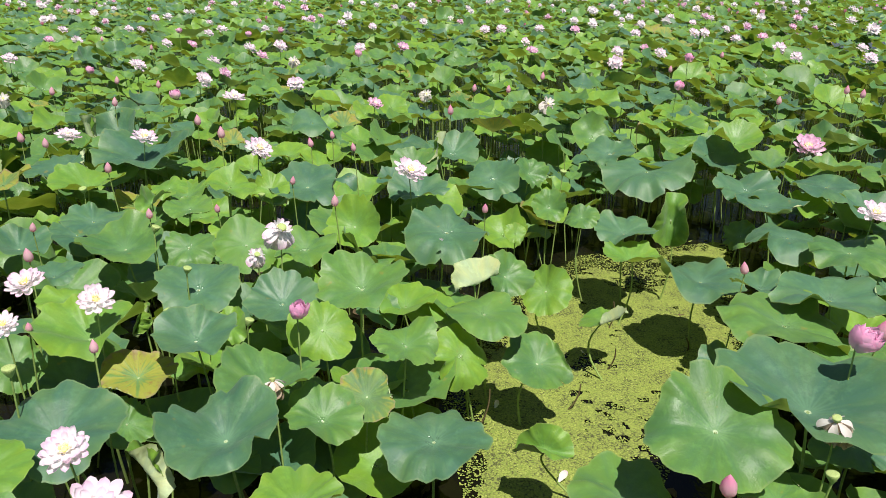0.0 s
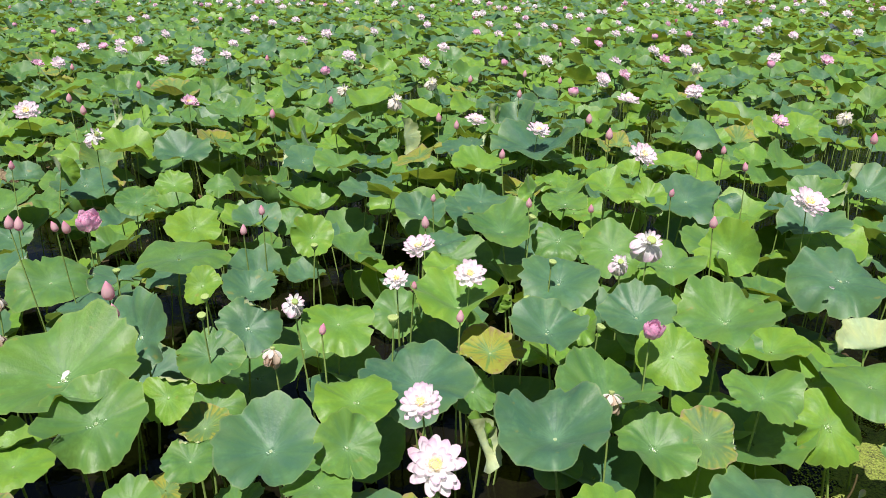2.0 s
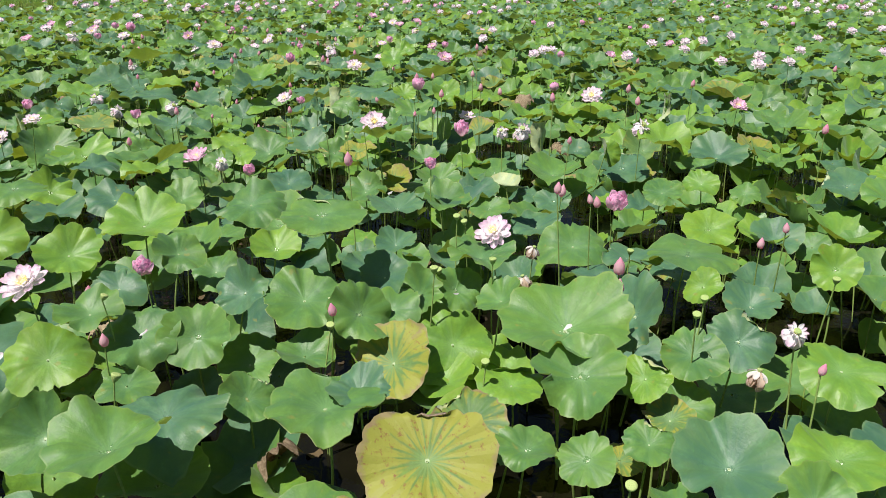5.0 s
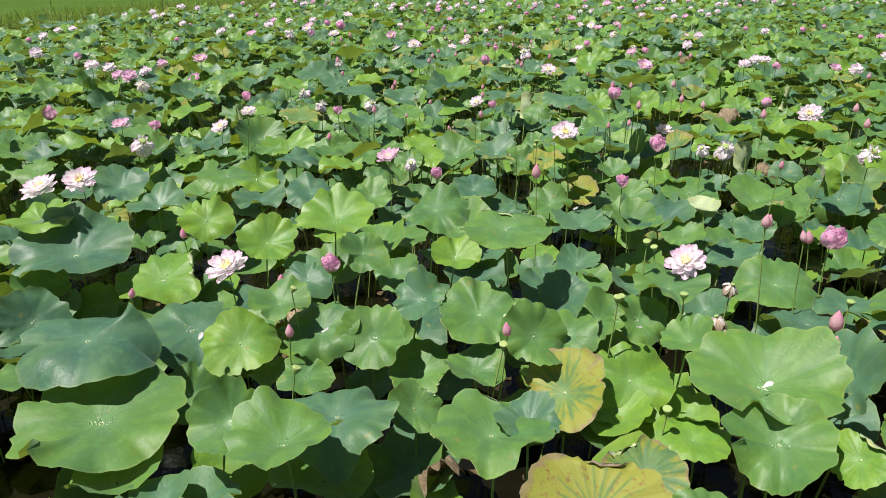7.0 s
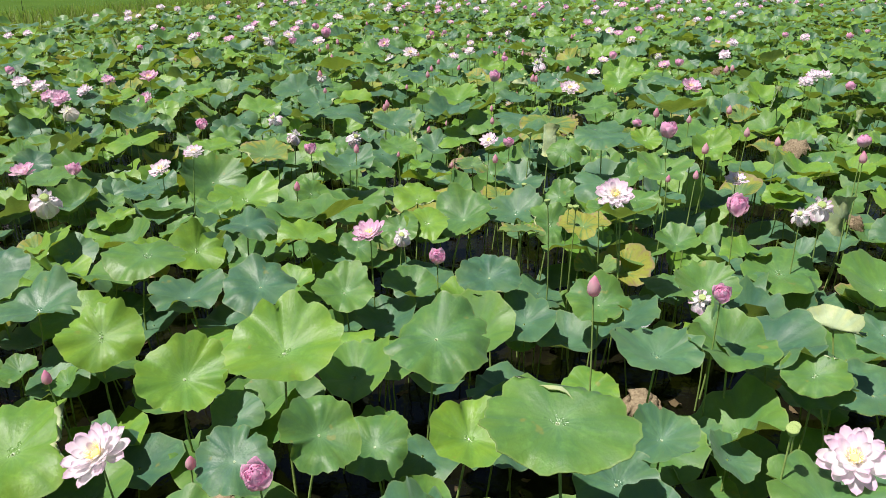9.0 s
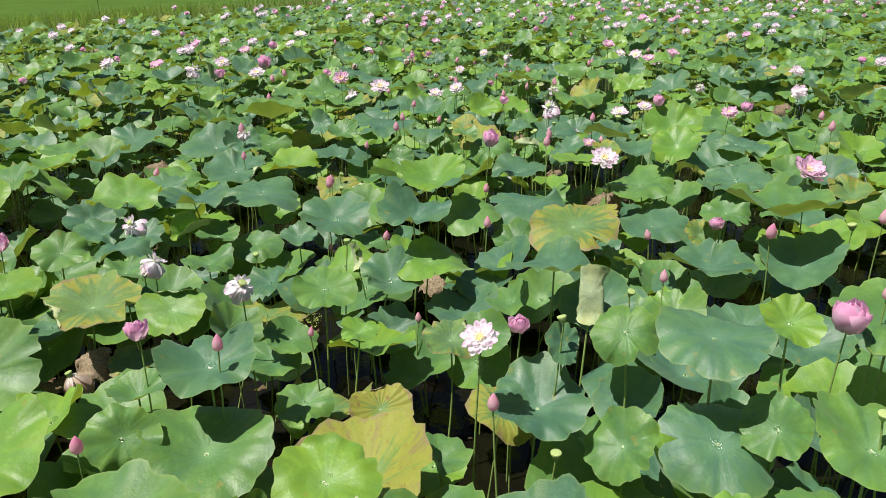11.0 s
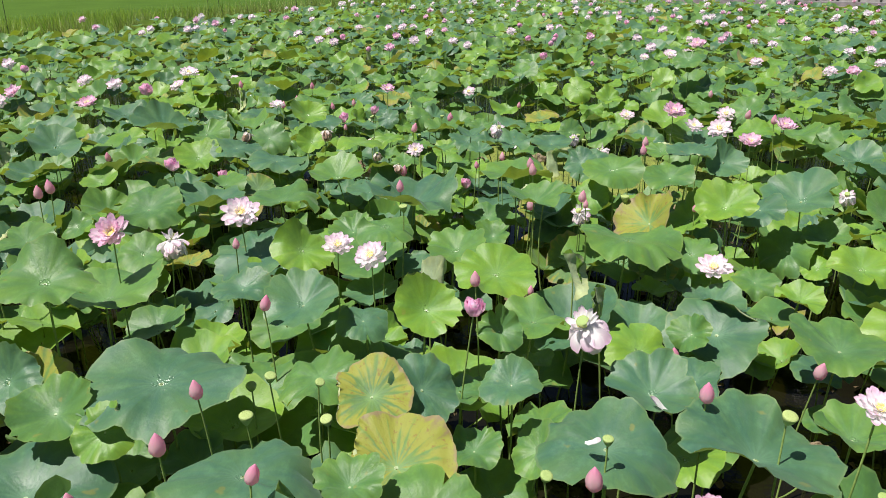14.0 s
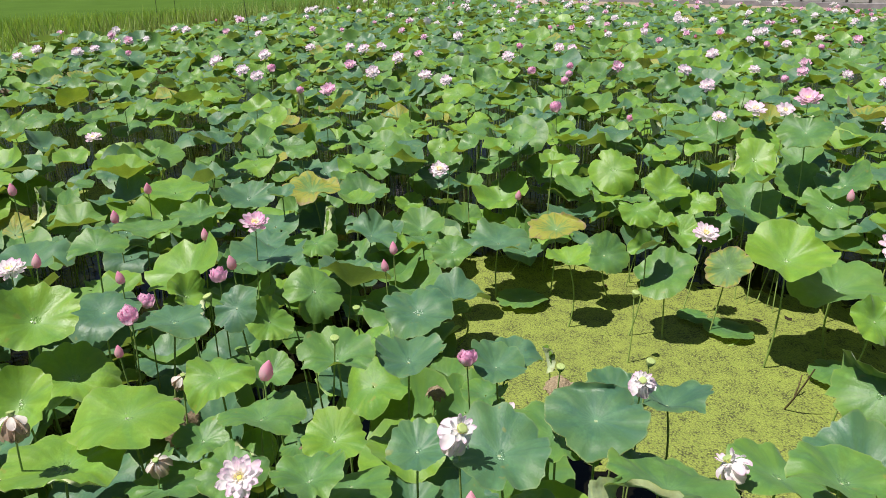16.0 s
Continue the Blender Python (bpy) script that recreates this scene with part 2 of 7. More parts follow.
PETAL = {
    "white": petal_material("petal_white", (0.98, 0.96, 0.965), (0.93, 0.60, 0.82), (0.97, 0.91, 0.94)),
    "blush": petal_material("petal_blush", (0.95, 0.82, 0.90), (0.90, 0.48, 0.73), (0.94, 0.70, 0.83)),
    "pink": petal_material("petal_pink", (0.96, 0.74, 0.86), (0.92, 0.46, 0.70), (0.96, 0.66, 0.82)),
    "bud": petal_material("petal_bud", (0.84, 0.58, 0.62), (0.86, 0.34, 0.54), (0.90, 0.46, 0.60)),
    "spent": petal_material("petal_spent", (0.93, 0.89, 0.85), (0.86, 0.74, 0.72), (0.90, 0.82, 0.76)),
    "dry": petal_material("petal_dry", (0.72, 0.58, 0.47), (0.54, 0.38, 0.29), (0.6, 0.45, 0.33)),
}
STALK = plain("stalk_green", (0.20, 0.30, 0.075), (0.30, 0.40, 0.12), 40.0, 0.6)
STALK_BROWN = plain("stalk_brown", (0.07, 0.05, 0.025), (0.14, 0.11, 0.05), 40.0, 0.7)
POD = plain("seed_pod_green", (0.29, 0.41, 0.13), (0.44, 0.52, 0.20), 25.0, 0.55)
STAMEN = plain("stamen_yellow", (0.84, 0.68, 0.14), (0.90, 0.80, 0.32), 60.0, 0.6)
DEAD = plain("leaf_dead", (0.15, 0.105, 0.065), (0.42, 0.33, 0.22), 14.0, 0.8, (0.35, 0.2, 0.08), 0.15, 0.8)
DRY_RIM = plain("leaf_rim_dry", (0.36, 0.26, 0.18), (0.55, 0.44, 0.33), 18.0, 0.8, (0.4, 0.25, 0.12), 0.15, 0.8)
LITTER = plain("leaf_litter", (0.03, 0.022, 0.013), (0.12, 0.085, 0.046), 16.0, 0.85, None, 0.3, 0.6, 0.2, 0.6)
WEED = plain("duckweed", (0.17, 0.23, 0.045), (0.30, 0.345, 0.08), 3.0, 0.6, None, 0.3, 0.2, 0.3, 1.1)
STICK = plain("pole_dark", (0.03, 0.035, 0.03), (0.06, 0.06, 0.05), 20.0, 0.6)


def ground_materials():
    m, t, p, out = shader("pond_water")
    where = t.nodes.new("ShaderNodeNewGeometry").outputs["Position"]
    n = noise_(t, where, 1.3, 5.0, 0.6)
    t.links.new(ramp(t, n, (0.35, (0.004, 0.004, 0.0025)), (0.7, (0.010, 0.009, 0.005))), p.inputs["Base Color"])
    p.inputs["Roughness"].default_value = 0.10
    p.inputs["Specular IOR Level"].default_value = 0.22
    b = t.nodes.new("ShaderNodeBump")
    b.inputs["Strength"].default_value, b.inputs["Distance"].default_value = 0.12, 0.02
    t.links.new(noise_(t, where, 14.0, 2.0), b.inputs["Height"])
    t.links.new(b.outputs[0], p.inputs["Normal"])
    g, t, p, out = shader("rice_field")
    where = t.nodes.new("ShaderNodeNewGeometry").outputs["Position"]
    n = math_(t, "ADD", math_(t, "MULTIPLY", noise_(t, where, 0.35, 5.0, 0.6), 0.6), math_(t, "MULTIPLY", noise_(t, where, 9.0, 4.0, 0.7), 0.4))
    t.links.new(ramp(t, n, (0.3, (0.048, 0.10, 0.010)), (0.7, (0.085, 0.16, 0.022))), p.inputs["Base Color"])
    p.inputs["Roughness"].default_value = 0.85
    p.inputs["Specular IOR Level"].default_value = 0.08
    e, t, p, out = shader("bank_earth")
    where = t.nodes.new("ShaderNodeNewGeometry").outputs["Position"]
    n = noise_(t, where, 1.6, 6.0, 0.65)
    t.links.new(ramp(t, n, (0.3, (0.22, 0.16, 0.12)), (0.55, (0.36, 0.28, 0.22)), (0.75, (0.17, 0.19, 0.08))), p.inputs["Base Color"])
    p.inputs["Roughness"].default_value = 0.9
    d, t, p, out = shader("duckweed_mat")
    where = t.nodes.new("ShaderNodeNewGeometry").outputs["Position"]
    spots = t.nodes.new("ShaderNodeTexVoronoi")
    spots.inputs["Scale"].default_value = 75.0
    t.links.new(where, spots.inputs["Vector"])
    k = math_(t, "ADD", math_(t, "MULTIPLY", spots.outputs["Distance"], 1.1), math_(t, "MULTIPLY", math_(t, "SUBTRACT", noise_(t, where, 6.0, 5.0, 0.7), 0.5), 1.6))
    t.links.new(ramp(t, k, (0.22, (0.245, 0.30, 0.052)), (0.62, (0.185, 0.22, 0.045)), (0.95, (0.06, 0.065, 0.02))), p.inputs["Base Color"])
    p.inputs["Roughness"].default_value = 0.7
    b = t.nodes.new("ShaderNodeBump")
    b.inputs["Strength"].default_value, b.inputs["Distance"].default_value = 0.6, 0.006
    t.links.new(math_(t, "SUBTRACT", 1.0, spots.outputs["Distance"]), b.inputs["Height"])
    t.links.new(b.outputs[0], p.inputs["Normal"])
    return m, g, e, d


WATER, RICE, EARTH, MAT = ground_materials()
CONCRETE = plain("concrete_weathered", (0.30, 0.28, 0.27), (0.46, 0.44, 0.42), 2.5, 0.85)
REED = plain("bank_grass", (0.17, 0.28, 0.06), (0.36, 0.44, 0.15), 1.5, 0.7, (0.4, 0.45, 0.1), 0.25, 0.1, 0.2, 0.9)

# ---------------------------------------------------------------- building helpers
def mesh_of(name, verts, faces, mats, uvs=None, slots=None, smooth=True):
    me = bpy.data.meshes.new(name)
    me.from_pydata([tuple(v) for v in verts], [], faces)
    for m in mats:
        me.materials.append(m)
    if uvs is not None:
        layer = me.uv_layers.new(name="polar")
        layer.data.foreach_set("uv", np.asarray(uvs, dtype=np.float32).ravel())
    if slots is not None:
        me.polygons.foreach_set("material_index", np.asarray(slots, dtype=np.int32))
    me.polygons.foreach_set("use_smooth", np.full(len(me.polygons), smooth))
    me.update()
    return me


def part(name, data, parent, m=None, label="", material=None):
    ob = new(name, data)
    ob.parent = parent
    if m is not None:
        ob.matrix_basis = m
    if material is not None:
        ob.material_slots[0].link = "OBJECT"
        ob.material_slots[0].material = material
    return tagged(ob, label)


def box(name, x0, y0, z0, x1, y1, z1, material):
    bm = bmesh.new()
    bmesh.ops.create_cube(bm, size=1)
    bmesh.ops.scale(bm, vec=(x1 - x0, y1 - y0, z1 - z0), verts=bm.verts)
    bmesh.ops.translate(bm, vec=((x0 + x1) / 2, (y0 + y1) / 2, (z0 + z1) / 2), verts=bm.verts)
    bmesh.ops.bevel(bm, geom=bm.edges[:], offset=0.02, segments=1, affect="EDGES")
    me = bpy.data.meshes.new(name)
    bm.to_mesh(me)
    bm.free()
    me.materials.append(material)
    return me


def joined(name, groups, mats, with_uv=True):
    """One mesh out of many copies. groups: (verts, tris, uv, places, turns (n,3,3), slot)."""
    vs, fs, us, ss, base = [], [], [], [], 0
    for verts, tris, uv, places, turns, slot in groups:
        n = len(places)
        if not n:
            continue
        v = np.einsum("nij,kj->nki", turns, verts) + places[:, None, :]
        vs.append(v.reshape(-1, 3))
        f = tris[None] + (base + np.arange(n) * len(verts))[:, None, None]
        fs.append(f.reshape(-1, 3))
        us.append(np.tile(uv, (n, 1)))
        ss.append(np.full(n * len(tris), slot))
        base += n * len(verts)
    vs, fs, us, ss = np.concatenate(vs), np.concatenate(fs), np.concatenate(us), np.concatenate(ss)
    me = bpy.data.meshes.new(name)
    me.vertices.add(len(vs))
    me.vertices.foreach_set("co", vs.astype(np.float32).ravel())
    me.loops.add(len(fs) * 3)
    me.loops.foreach_set("vertex_index", fs.astype(np.int32).ravel())
    me.polygons.add(len(fs))
    me.polygons.foreach_set("loop_start", np.arange(0, len(fs) * 3, 3, dtype=np.int32))
    for m in mats:
        me.materials.append(m)
    me.polygons.foreach_set("material_index", ss.astype(np.int32))
    me.polygons.foreach_set("use_smooth", np.full(len(fs), True))
    layer = me.uv_layers.new(name="polar")
    layer.data.foreach_set("uv", us.astype(np.float32).ravel())
    me.update(calc_edges=True)
    return new(name, me)


def turn_matrices(lean, toward, spin, size):
    """Numpy turns: spin about the stalk, then lean by so many radians towards a compass direction (radians from +x)."""
    c, s = np.cos(spin), np.sin(spin)
    z = np.zeros_like(c)
    o = np.ones_like(c)
    a = np.stack([np.stack([c, -s, z], -1), np.stack([s, c, z], -1), np.stack([z, z, o], -1)], -2)
    ax, ay = -np.sin(toward), np.cos(toward)
    c, s = np.cos(lean), np.sin(lean)
    b = np.stack([
        np.stack([c + ax * ax * (1 - c), ax * ay * (1 - c), ay * s], -1),
        np.stack([ax * ay * (1 - c), c + ay * ay * (1 - c), -ax * s], -1),
        np.stack([-ay * s, ax * s, c], -1)], -2)
    return (b @ a) * np.asarray(size)[:, None, None]


def leaning(lean, toward, spin=0.0, size=1.0):
    return Matrix(turn_matrices(*(np.array([radians(v)]) for v in (lean, toward, spin)), np.array([size]))[0].tolist()).to_4x4()


# ---------------------------------------------------------------- the setting
# outline of the lotus field
FIELD = [(-14, -15.3), (-22.4, -11.2), (-29.6, -9.1), (-35.0, -6.1), (-41.2, -3.5), (-46, -1.4), (-50, 4.2), (-50, 8.5), (-46.5, 14.5), (-41, 20.5), (-38, 32), (-30, 45), (8, 41), (12, 32.6), (20, 29.6), (31, 22.6), (31, -12), (0, -17)]
# open water between the leaves, and the thinner growth beside it
POOLS = [
    [(0.3, 4.1), (0.42, 3.1), (1.15, 3.1), (1.6, 3.8), (2.35, 4.5), (2.5, 5.5), (2.9, 6.6), (1.6, 6.3), (0.85, 5.4), (0.5, 4.5)],
    [(-21.5, 2.2), (-21.5, 2.9), (-20.9, 4.1), (-20.3, 5.3), (-19.6, 5.9), (-19.0, 5.2), (-18.5, 4.0), (-19.0, 3.2), (-19.5, 2.6), (-20.4, 2.1)],
    [(-24.7, -2.5), (-23.8, -2.4), (-23.5, -1.6), (-23.5, -0.5), (-24.5, -0.6), (-24.6, -1.5)],
    [(-10.9, -0.8), (-10.5, -1.0), (-10.3, -0.6), (-10.7, -0.5)],
    [(-9.2, -1.4), (-8.8, -1.6), (-8.6, -1.2), (-9.0, -1.1)],
]
THIN = [
    [(0.2, 4.2), (0.3, 2.3), (0.9, 2.3), (2.0, 3.2), (2.9, 4.7), (3.2, 6.7), (1.6, 6.5), (0.8, 5.4)],
    [(-21.6, 2.1), (-21.2, 4.1), (-20.3, 5.6), (-19.4, 6.0), (-17.9, 4.3), (-18.1, 2.9), (-19.4, 2.1)],
    [(-24.8, -2.6), (-23.2, -2.5), (-22.9, -1.4), (-22.9, -0.4), (-24.5, -0.5)],
]


def within(outline, x, y):
    hit = np.zeros(np.shape(x), bool)
    for (x0, y0), (x1, y1) in zip(outline, outline[1:] + outline[:1]):
        cross = (y0 > y) != (y1 > y)
        hit ^= cross & (x < (x1 - x0) * (y - y0) / (y1 - y0 + 1e-9) + x0)
    return hit


def inside_field(x, y):
    return within(FIELD, x, y)


def shore(outlines, x, y):
    """Metres from the edge of the nearest of these outlines, below 0 inside."""
    best = np.full(np.shape(x), 99.0)
    for o in outlines:
        d = np.full(np.shape(x), 99.0)
        for (x0, y0), (x1, y1) in zip(o, o[1:] + o[:1]):
            k = np.clip(((x - x0) * (x1 - x0) + (y - y0) * (y1 - y0)) / ((x1 - x0) ** 2 + (y1 - y0) ** 2), 0, 1)
            d = np.minimum(d, np.hypot(x - x0 - k * (x1 - x0), y - y0 - k * (y1 - y0)))
        best = np.minimum(best, np.where(within(o, x, y), -d, d))
    return best


def path_distance(x, y):
    ax, ay, bx, by = 0.1, 0.1, -15.6, 1.95
    k = np.clip(((x - ax) * (bx - ax) + (y - ay) * (by - ay)) / ((bx - ax) ** 2 + (by - ay) ** 2), 0, 1)
    return np.hypot(x - ax - k * (bx - ax), y - ay - k * (by - ay))


def flat(name, outline, z, material, label, category):
    bm = bmesh.new()
    bm.faces.new([bm.verts.new((x, y, z)) for x, y in outline])
    bmesh.ops.triangulate(bm, faces=bm.faces[:])
    me = bpy.data.meshes.new(name)
    bm.to_mesh(me)
    bm.free()
    me.materials.append(material)
    return tagged(new(name, me), label, category, kind="structure")


flat("ground", [(-900, -900), (900, -900), (900, 900), (-900, 900)], -0.05, RICE, "bright green farm land reaching to the horizon", "ground")
flat("water", FIELD, 0.0, WATER, "dark still pond water under the lotus leaves", "water")


def bank(name, line, width, top, label):
    """A low earth bank with a rounded crest along a line of points."""
    verts, faces = [], []
    for i, (x, y) in enumerate(line):
        a, b = line[max(i - 1, 0)], line[min(i + 1, len(line) - 1)]
        d = Vector((b[0] - a[0], b[1] - a[1])).normalized()
        n = Vector((-d.y, d.x))
        for k, h in ((-0.5, -0.1), (-0.3, 0.75), (0.0, 1.0), (0.3, 0.85), (0.5, -0.1)):
            w = 0.12 * noise.noise((x * 0.7, y * 0.7, k * 5))
            verts.append((x + n.x * (k * width + w), y + n.y * (k * width + w), top * h + 0.05 * noise.noise((x, y, k)) if h > 0 else -0.1))
    for i in range(len(line) - 1):
        for k in range(4):
            a = i * 5 + k
            faces.append((a, a + 1, a + 6, a + 5))
    return tagged(new(name, mesh_of(name, verts, faces, [EARTH])), label, "bank", kind="structure")


def along(points, step):
    out = []
    for (x0, y0), (x1, y1) in zip(points, points[1:]):
        n = max(2, int(math.hypot(x1 - x0, y1 - y0) / step))
        out += [(x0 + (x1 - x0) * i / n, y0 + (y1 - y0) * i / n) for i in range(n)]
    return out + [points[-1]]


EDGE = [(-14.2, -16.0), (-22.7, -11.9), (-29.9, -9.8), (-35.4, -6.8), (-41.6, -4.2), (-46.5, -2.0), (-50.7, 4.0)]
flat("earth", [(-49.5, 6), (-62, 6.5), (-76, 9), (-53, 47), (-29, 47), (-37, 32), (-40, 20.5), (-45.5, 14.5)], 0.03, EARTH, "bare brown earth between the field and the road", "ground")
flat("earth", [(7, 42), (11, 32.6), (19.5, 29.6), (31, 22.6), (38, 31), (15, 48)], 0.03, EARTH, "bare brown earth beyond the lotus field", "ground")
bank("bank", along(EDGE, 0.6), 1.2, 0.30, "narrow grassy earth bank beside the lotus field")
bank("bank", along([(-50.8, 4), (-50.9, 9), (-47.3, 15.2), (-41.8, 21), (-38.8, 32), (-30.4, 46)], 0.7), 1.8, 0.40, "bare brown earth bank along the far shore")
bank("bank", along([(8, 42), (12.4, 33.6), (20.4, 30.5), (32, 23.2)], 0.8), 1.8, 0.40, "bare brown earth bank along the far shore")

# ---------------------------------------------------------------- lotus leaves
def blade(seed, rings, segs, cup, wave, fold=None, bend=0.0):
    """A round leaf of radius 1 about its navel: funnel, swelling folds that grow outwards, scalloped drooping margin; bend: the whole blade arched. Returns verts, tris, uv."""
    r_ = random.Random(seed)
    ph = [r_.uniform(0, 6.283) for _ in range(9)]
    n1, n2 = r_.choice((2, 2, 3, 3)), r_.choice((4, 5, 6))
    lob = r_.choice((9, 10, 11, 12, 13))
    dents = [(r_.uniform(0, 6.283), r_.uniform(0.03, 0.11) if r_.random() < 0.8 else 0.17, r_.uniform(0.10, 0.24)) for _ in range(r_.choice((1, 2, 2, 3)))]
    oval = r_.uniform(-0.07, 0.07)
    points = r_.choice((15, 17, 19, 21))
    jag = [r_.uniform(-1, 1) for _ in range(segs)]
    swell = [r_.uniform(0.3, 1.3) for _ in range(lob)]
    droop = r_.uniform(0.10, 0.34)
    fine = 1.0 if segs >= 30 else 0.5
    t_ = random.Random(seed + 5000)
    tears = [(t_.uniform(0, 6.283), t_.uniform(0.12, 0.40), t_.uniform(0.045, 0.10)) for _ in range(t_.choice((0, 0, 1, 1, 2)))] if segs >= 40 else []
    nibbled = (t_.uniform(0, 6.283), t_.uniform(0.5, 1.1))
    verts = [(0.0, 0.0, -0.05)]
    for i in range(1, rings + 1):
        v = (i / rings) ** 0.85
        for j in range(segs):
            a = 6.28318 * j / segs
            pleat = abs(math.sin(lob * a / 2 + ph[2]))
            strong = swell[int((lob * a / 6.28318 + ph[2] / 3.14159) % lob) % lob]
            rim = 1 + oval * math.cos(2 * a) + 0.03 * math.sin(3 * a + ph[0]) + 0.022 * math.sin(5 * a + ph[1])
            rim += fine * (0.068 * strong * (pleat - 0.6) + 0.042 * (abs(math.sin(points * a / 2 + ph[5])) - 0.6))
            rim += (0.035 if segs < 16 else 0.022 if segs < 40 else 0.010) * jag[j]
            z = cup * 1.25 * v ** 1.35 - 0.05 * math.exp(-(v / 0.14) ** 2)
            for at, deep, wide in dents:
                d = (a - at + 3.14159) % 6.28318 - 3.14159
                k = math.exp(-(d / wide) ** 2)
                rim -= deep * k
                z += 1.1 * deep * k * v ** 2
            for at, deep, wide in tears:
                d = abs((a - at + 3.14159) % 6.28318 - 3.14159)
                rim -= deep * max(0.0, 1 - d / wide)
            # one stretch of the rim is frayed
            d = abs((a - nibbled[0] + 3.14159) % 6.28318 - 3.14159)
            if segs >= 40 and d < nibbled[1]:
                rim += 0.035 * jag[j] - 0.015
            rr = v * (1 + (rim - 1) * v * v)
            z += wave * v ** 2 * (1.15 * math.sin(n1 * a + ph[3]) + 0.65 * math.sin(n2 * a + ph[4]))
            z += 1.25 * wave * strong * v ** 3.2 * (pleat - 0.6)
            # the margin turns down over part of the rim
            z -= droop * max(0.0, v - 0.66) * (1 + math.sin((2 if n1 == 3 else 3) * a + ph[6])) * 1.5
            z += (0.04 if segs < 40 else 0.010) * jag[j] * v ** 3
            z += bend * (rr * math.cos(a - ph[7])) ** 2
            z += 0.025 * math.sin(5.0 * rr * math.cos(a - ph[8]) + ph[1]) * math.sin(4.0 * rr * math.sin(a - ph[8]) + ph[0]) * v
            verts.append((rr * math.cos(a), rr * math.sin(a), z))
    scale = 0.98 * segs / sum(math.hypot(x, y) for x, y, _ in verts[-segs:])
    verts = [(x * scale, y * scale, z) for x, y, z in verts]
    if fold:
        verts = [fold(*p) for p in verts]
    tris, uv = [], []
    radius = lambda i: (i / rings) ** 0.85
    for j in range(segs):
        k = (j + 1) % segs
        u0, u1 = j / segs, (j + 1) / segs
        tris.append((0, 1 + j, 1 + k))
        uv += [((u0 + u1) / 2, 0), (u0, radius(1)), (u1, radius(1))]
        for i in range(1, rings):
            a, b, c, d = 1 + (i - 1) * segs + j, 1 + i * segs + j, 1 + i * segs + k, 1 + (i - 1) * segs + k
            r0, r1 = radius(i), radius(i + 1)
            tris += [(a, b, c), (a, c, d)]
            uv += [(u0, r0), (u0, r1), (u1, r1), (u0, r0), (u1, r1), (u1, r0)]
    return np.array(verts), np.array(tris), np.array(uv)


def folding(offset, degrees, soft=0.12):
    """Bends what lies beyond the line y = offset upwards by so many degrees, round a soft crease."""
    total = radians(degrees)

    def bend(x, y, z):
        d = y - offset
        if d <= 0:
            return (x, y, z)
        a = min(d / soft, 1.0) * total
        rad = soft / total
        yy, zz = rad * math.sin(a), rad * (1 - math.cos(a))
        rest = max(0.0, d - soft)
        return (x, offset + yy + rest * math.cos(total) - z * math.sin(a), zz + rest * math.sin(total) + z * math.cos(a))
    return bend


def both(f, g):
    return lambda x, y, z: g(*f(x, y, z))


def mirrored(f):
    def m(x, y, z):
        a, b, c = f(x, -y, z)
        return (a, -b, c)
    return m


def blade_mesh(name, arrays, tone, lined=False):
    v, t, uv = arrays
    if not lined:
        return mesh_of(name, v, [tuple(f) for f in t.tolist()], [LEAF[tone]], uv)
    # a second skin below carries the paler underside
    nrm = np.zeros_like(v)
    fn = np.cross(v[t[:, 1]] - v[t[:, 0]], v[t[:, 2]] - v[t[:, 0]])
    for k in range(3):
        np.add.at(nrm, t[:, k], fn)
    nrm /= np.linalg.norm(nrm, axis=1, keepdims=True) + 1e-9
    v2 = np.concatenate([v, v - nrm * 0.012])
    t2 = np.concatenate([t, t[:, ::-1] + len(v)])
    u2 = np.concatenate([uv, uv.reshape(-1, 3, 2)[:, ::-1].reshape(-1, 2)])
    return mesh_of(name, v2, [tuple(f) for f in t2.tolist()], [LEAF[tone], LEAF["under"]], u2, [0] * len(t) + [1] * len(t))


FORMS = [blade_mesh("blade", blade(100 + i, 6, 68, (0.14, 0.30, 0.40, 0.22, 0.08, 0.26)[i % 6], (0.09, 0.06, 0.08, 0.12, 0.10)[i % 5], None, (-0.20, 0.10, -0.12, 0.18, -0.28, 0.0, -0.16)[i % 7]), "green") for i in range(24)]
FOLDED = {
    "half": [blade_mesh("blade", blade(200 + i, 8, 52, 0.08, 0.05, folding(0.15 + 0.15 * i, 125 - 20 * i)), "lime", True) for i in range(3)],
    "taco": [blade_mesh("blade", blade(210 + i, 8, 52, 0.05, 0.04, both(folding(0.05, 62), mirrored(folding(0.05, 62)))), "lime", True) for i in range(2)],
    "rolled": [blade_mesh("blade", blade(220 + i, 8, 52, 0.0, 0.03, both(folding(0.10, 150, 0.25), mirrored(folding(0.10, 150, 0.25)))), "lime", True) for i in range(2)],
    "sheaf": [blade_mesh("blade", blade(250 + i, 8, 52, 0.05, 0.04, both(folding(0.30, 105, 0.2), mirrored(folding(0.36, 95, 0.2)))), "lime", True) for i in range(2)],
    "crisp": [blade_mesh("blade", blade(260 + i, 8, 60, 0.16, 0.08, both(folding(0.72, 150, 0.10), mirrored(folding(0.88, 120, 0.10)))), "sere", True) for i in range(3)],
    "flap": [blade_mesh("blade", blade(230 + i, 8, 52, 0.10, 0.05, folding(0.62, 150, 0.14)), "green", True) for i in range(3)],
}


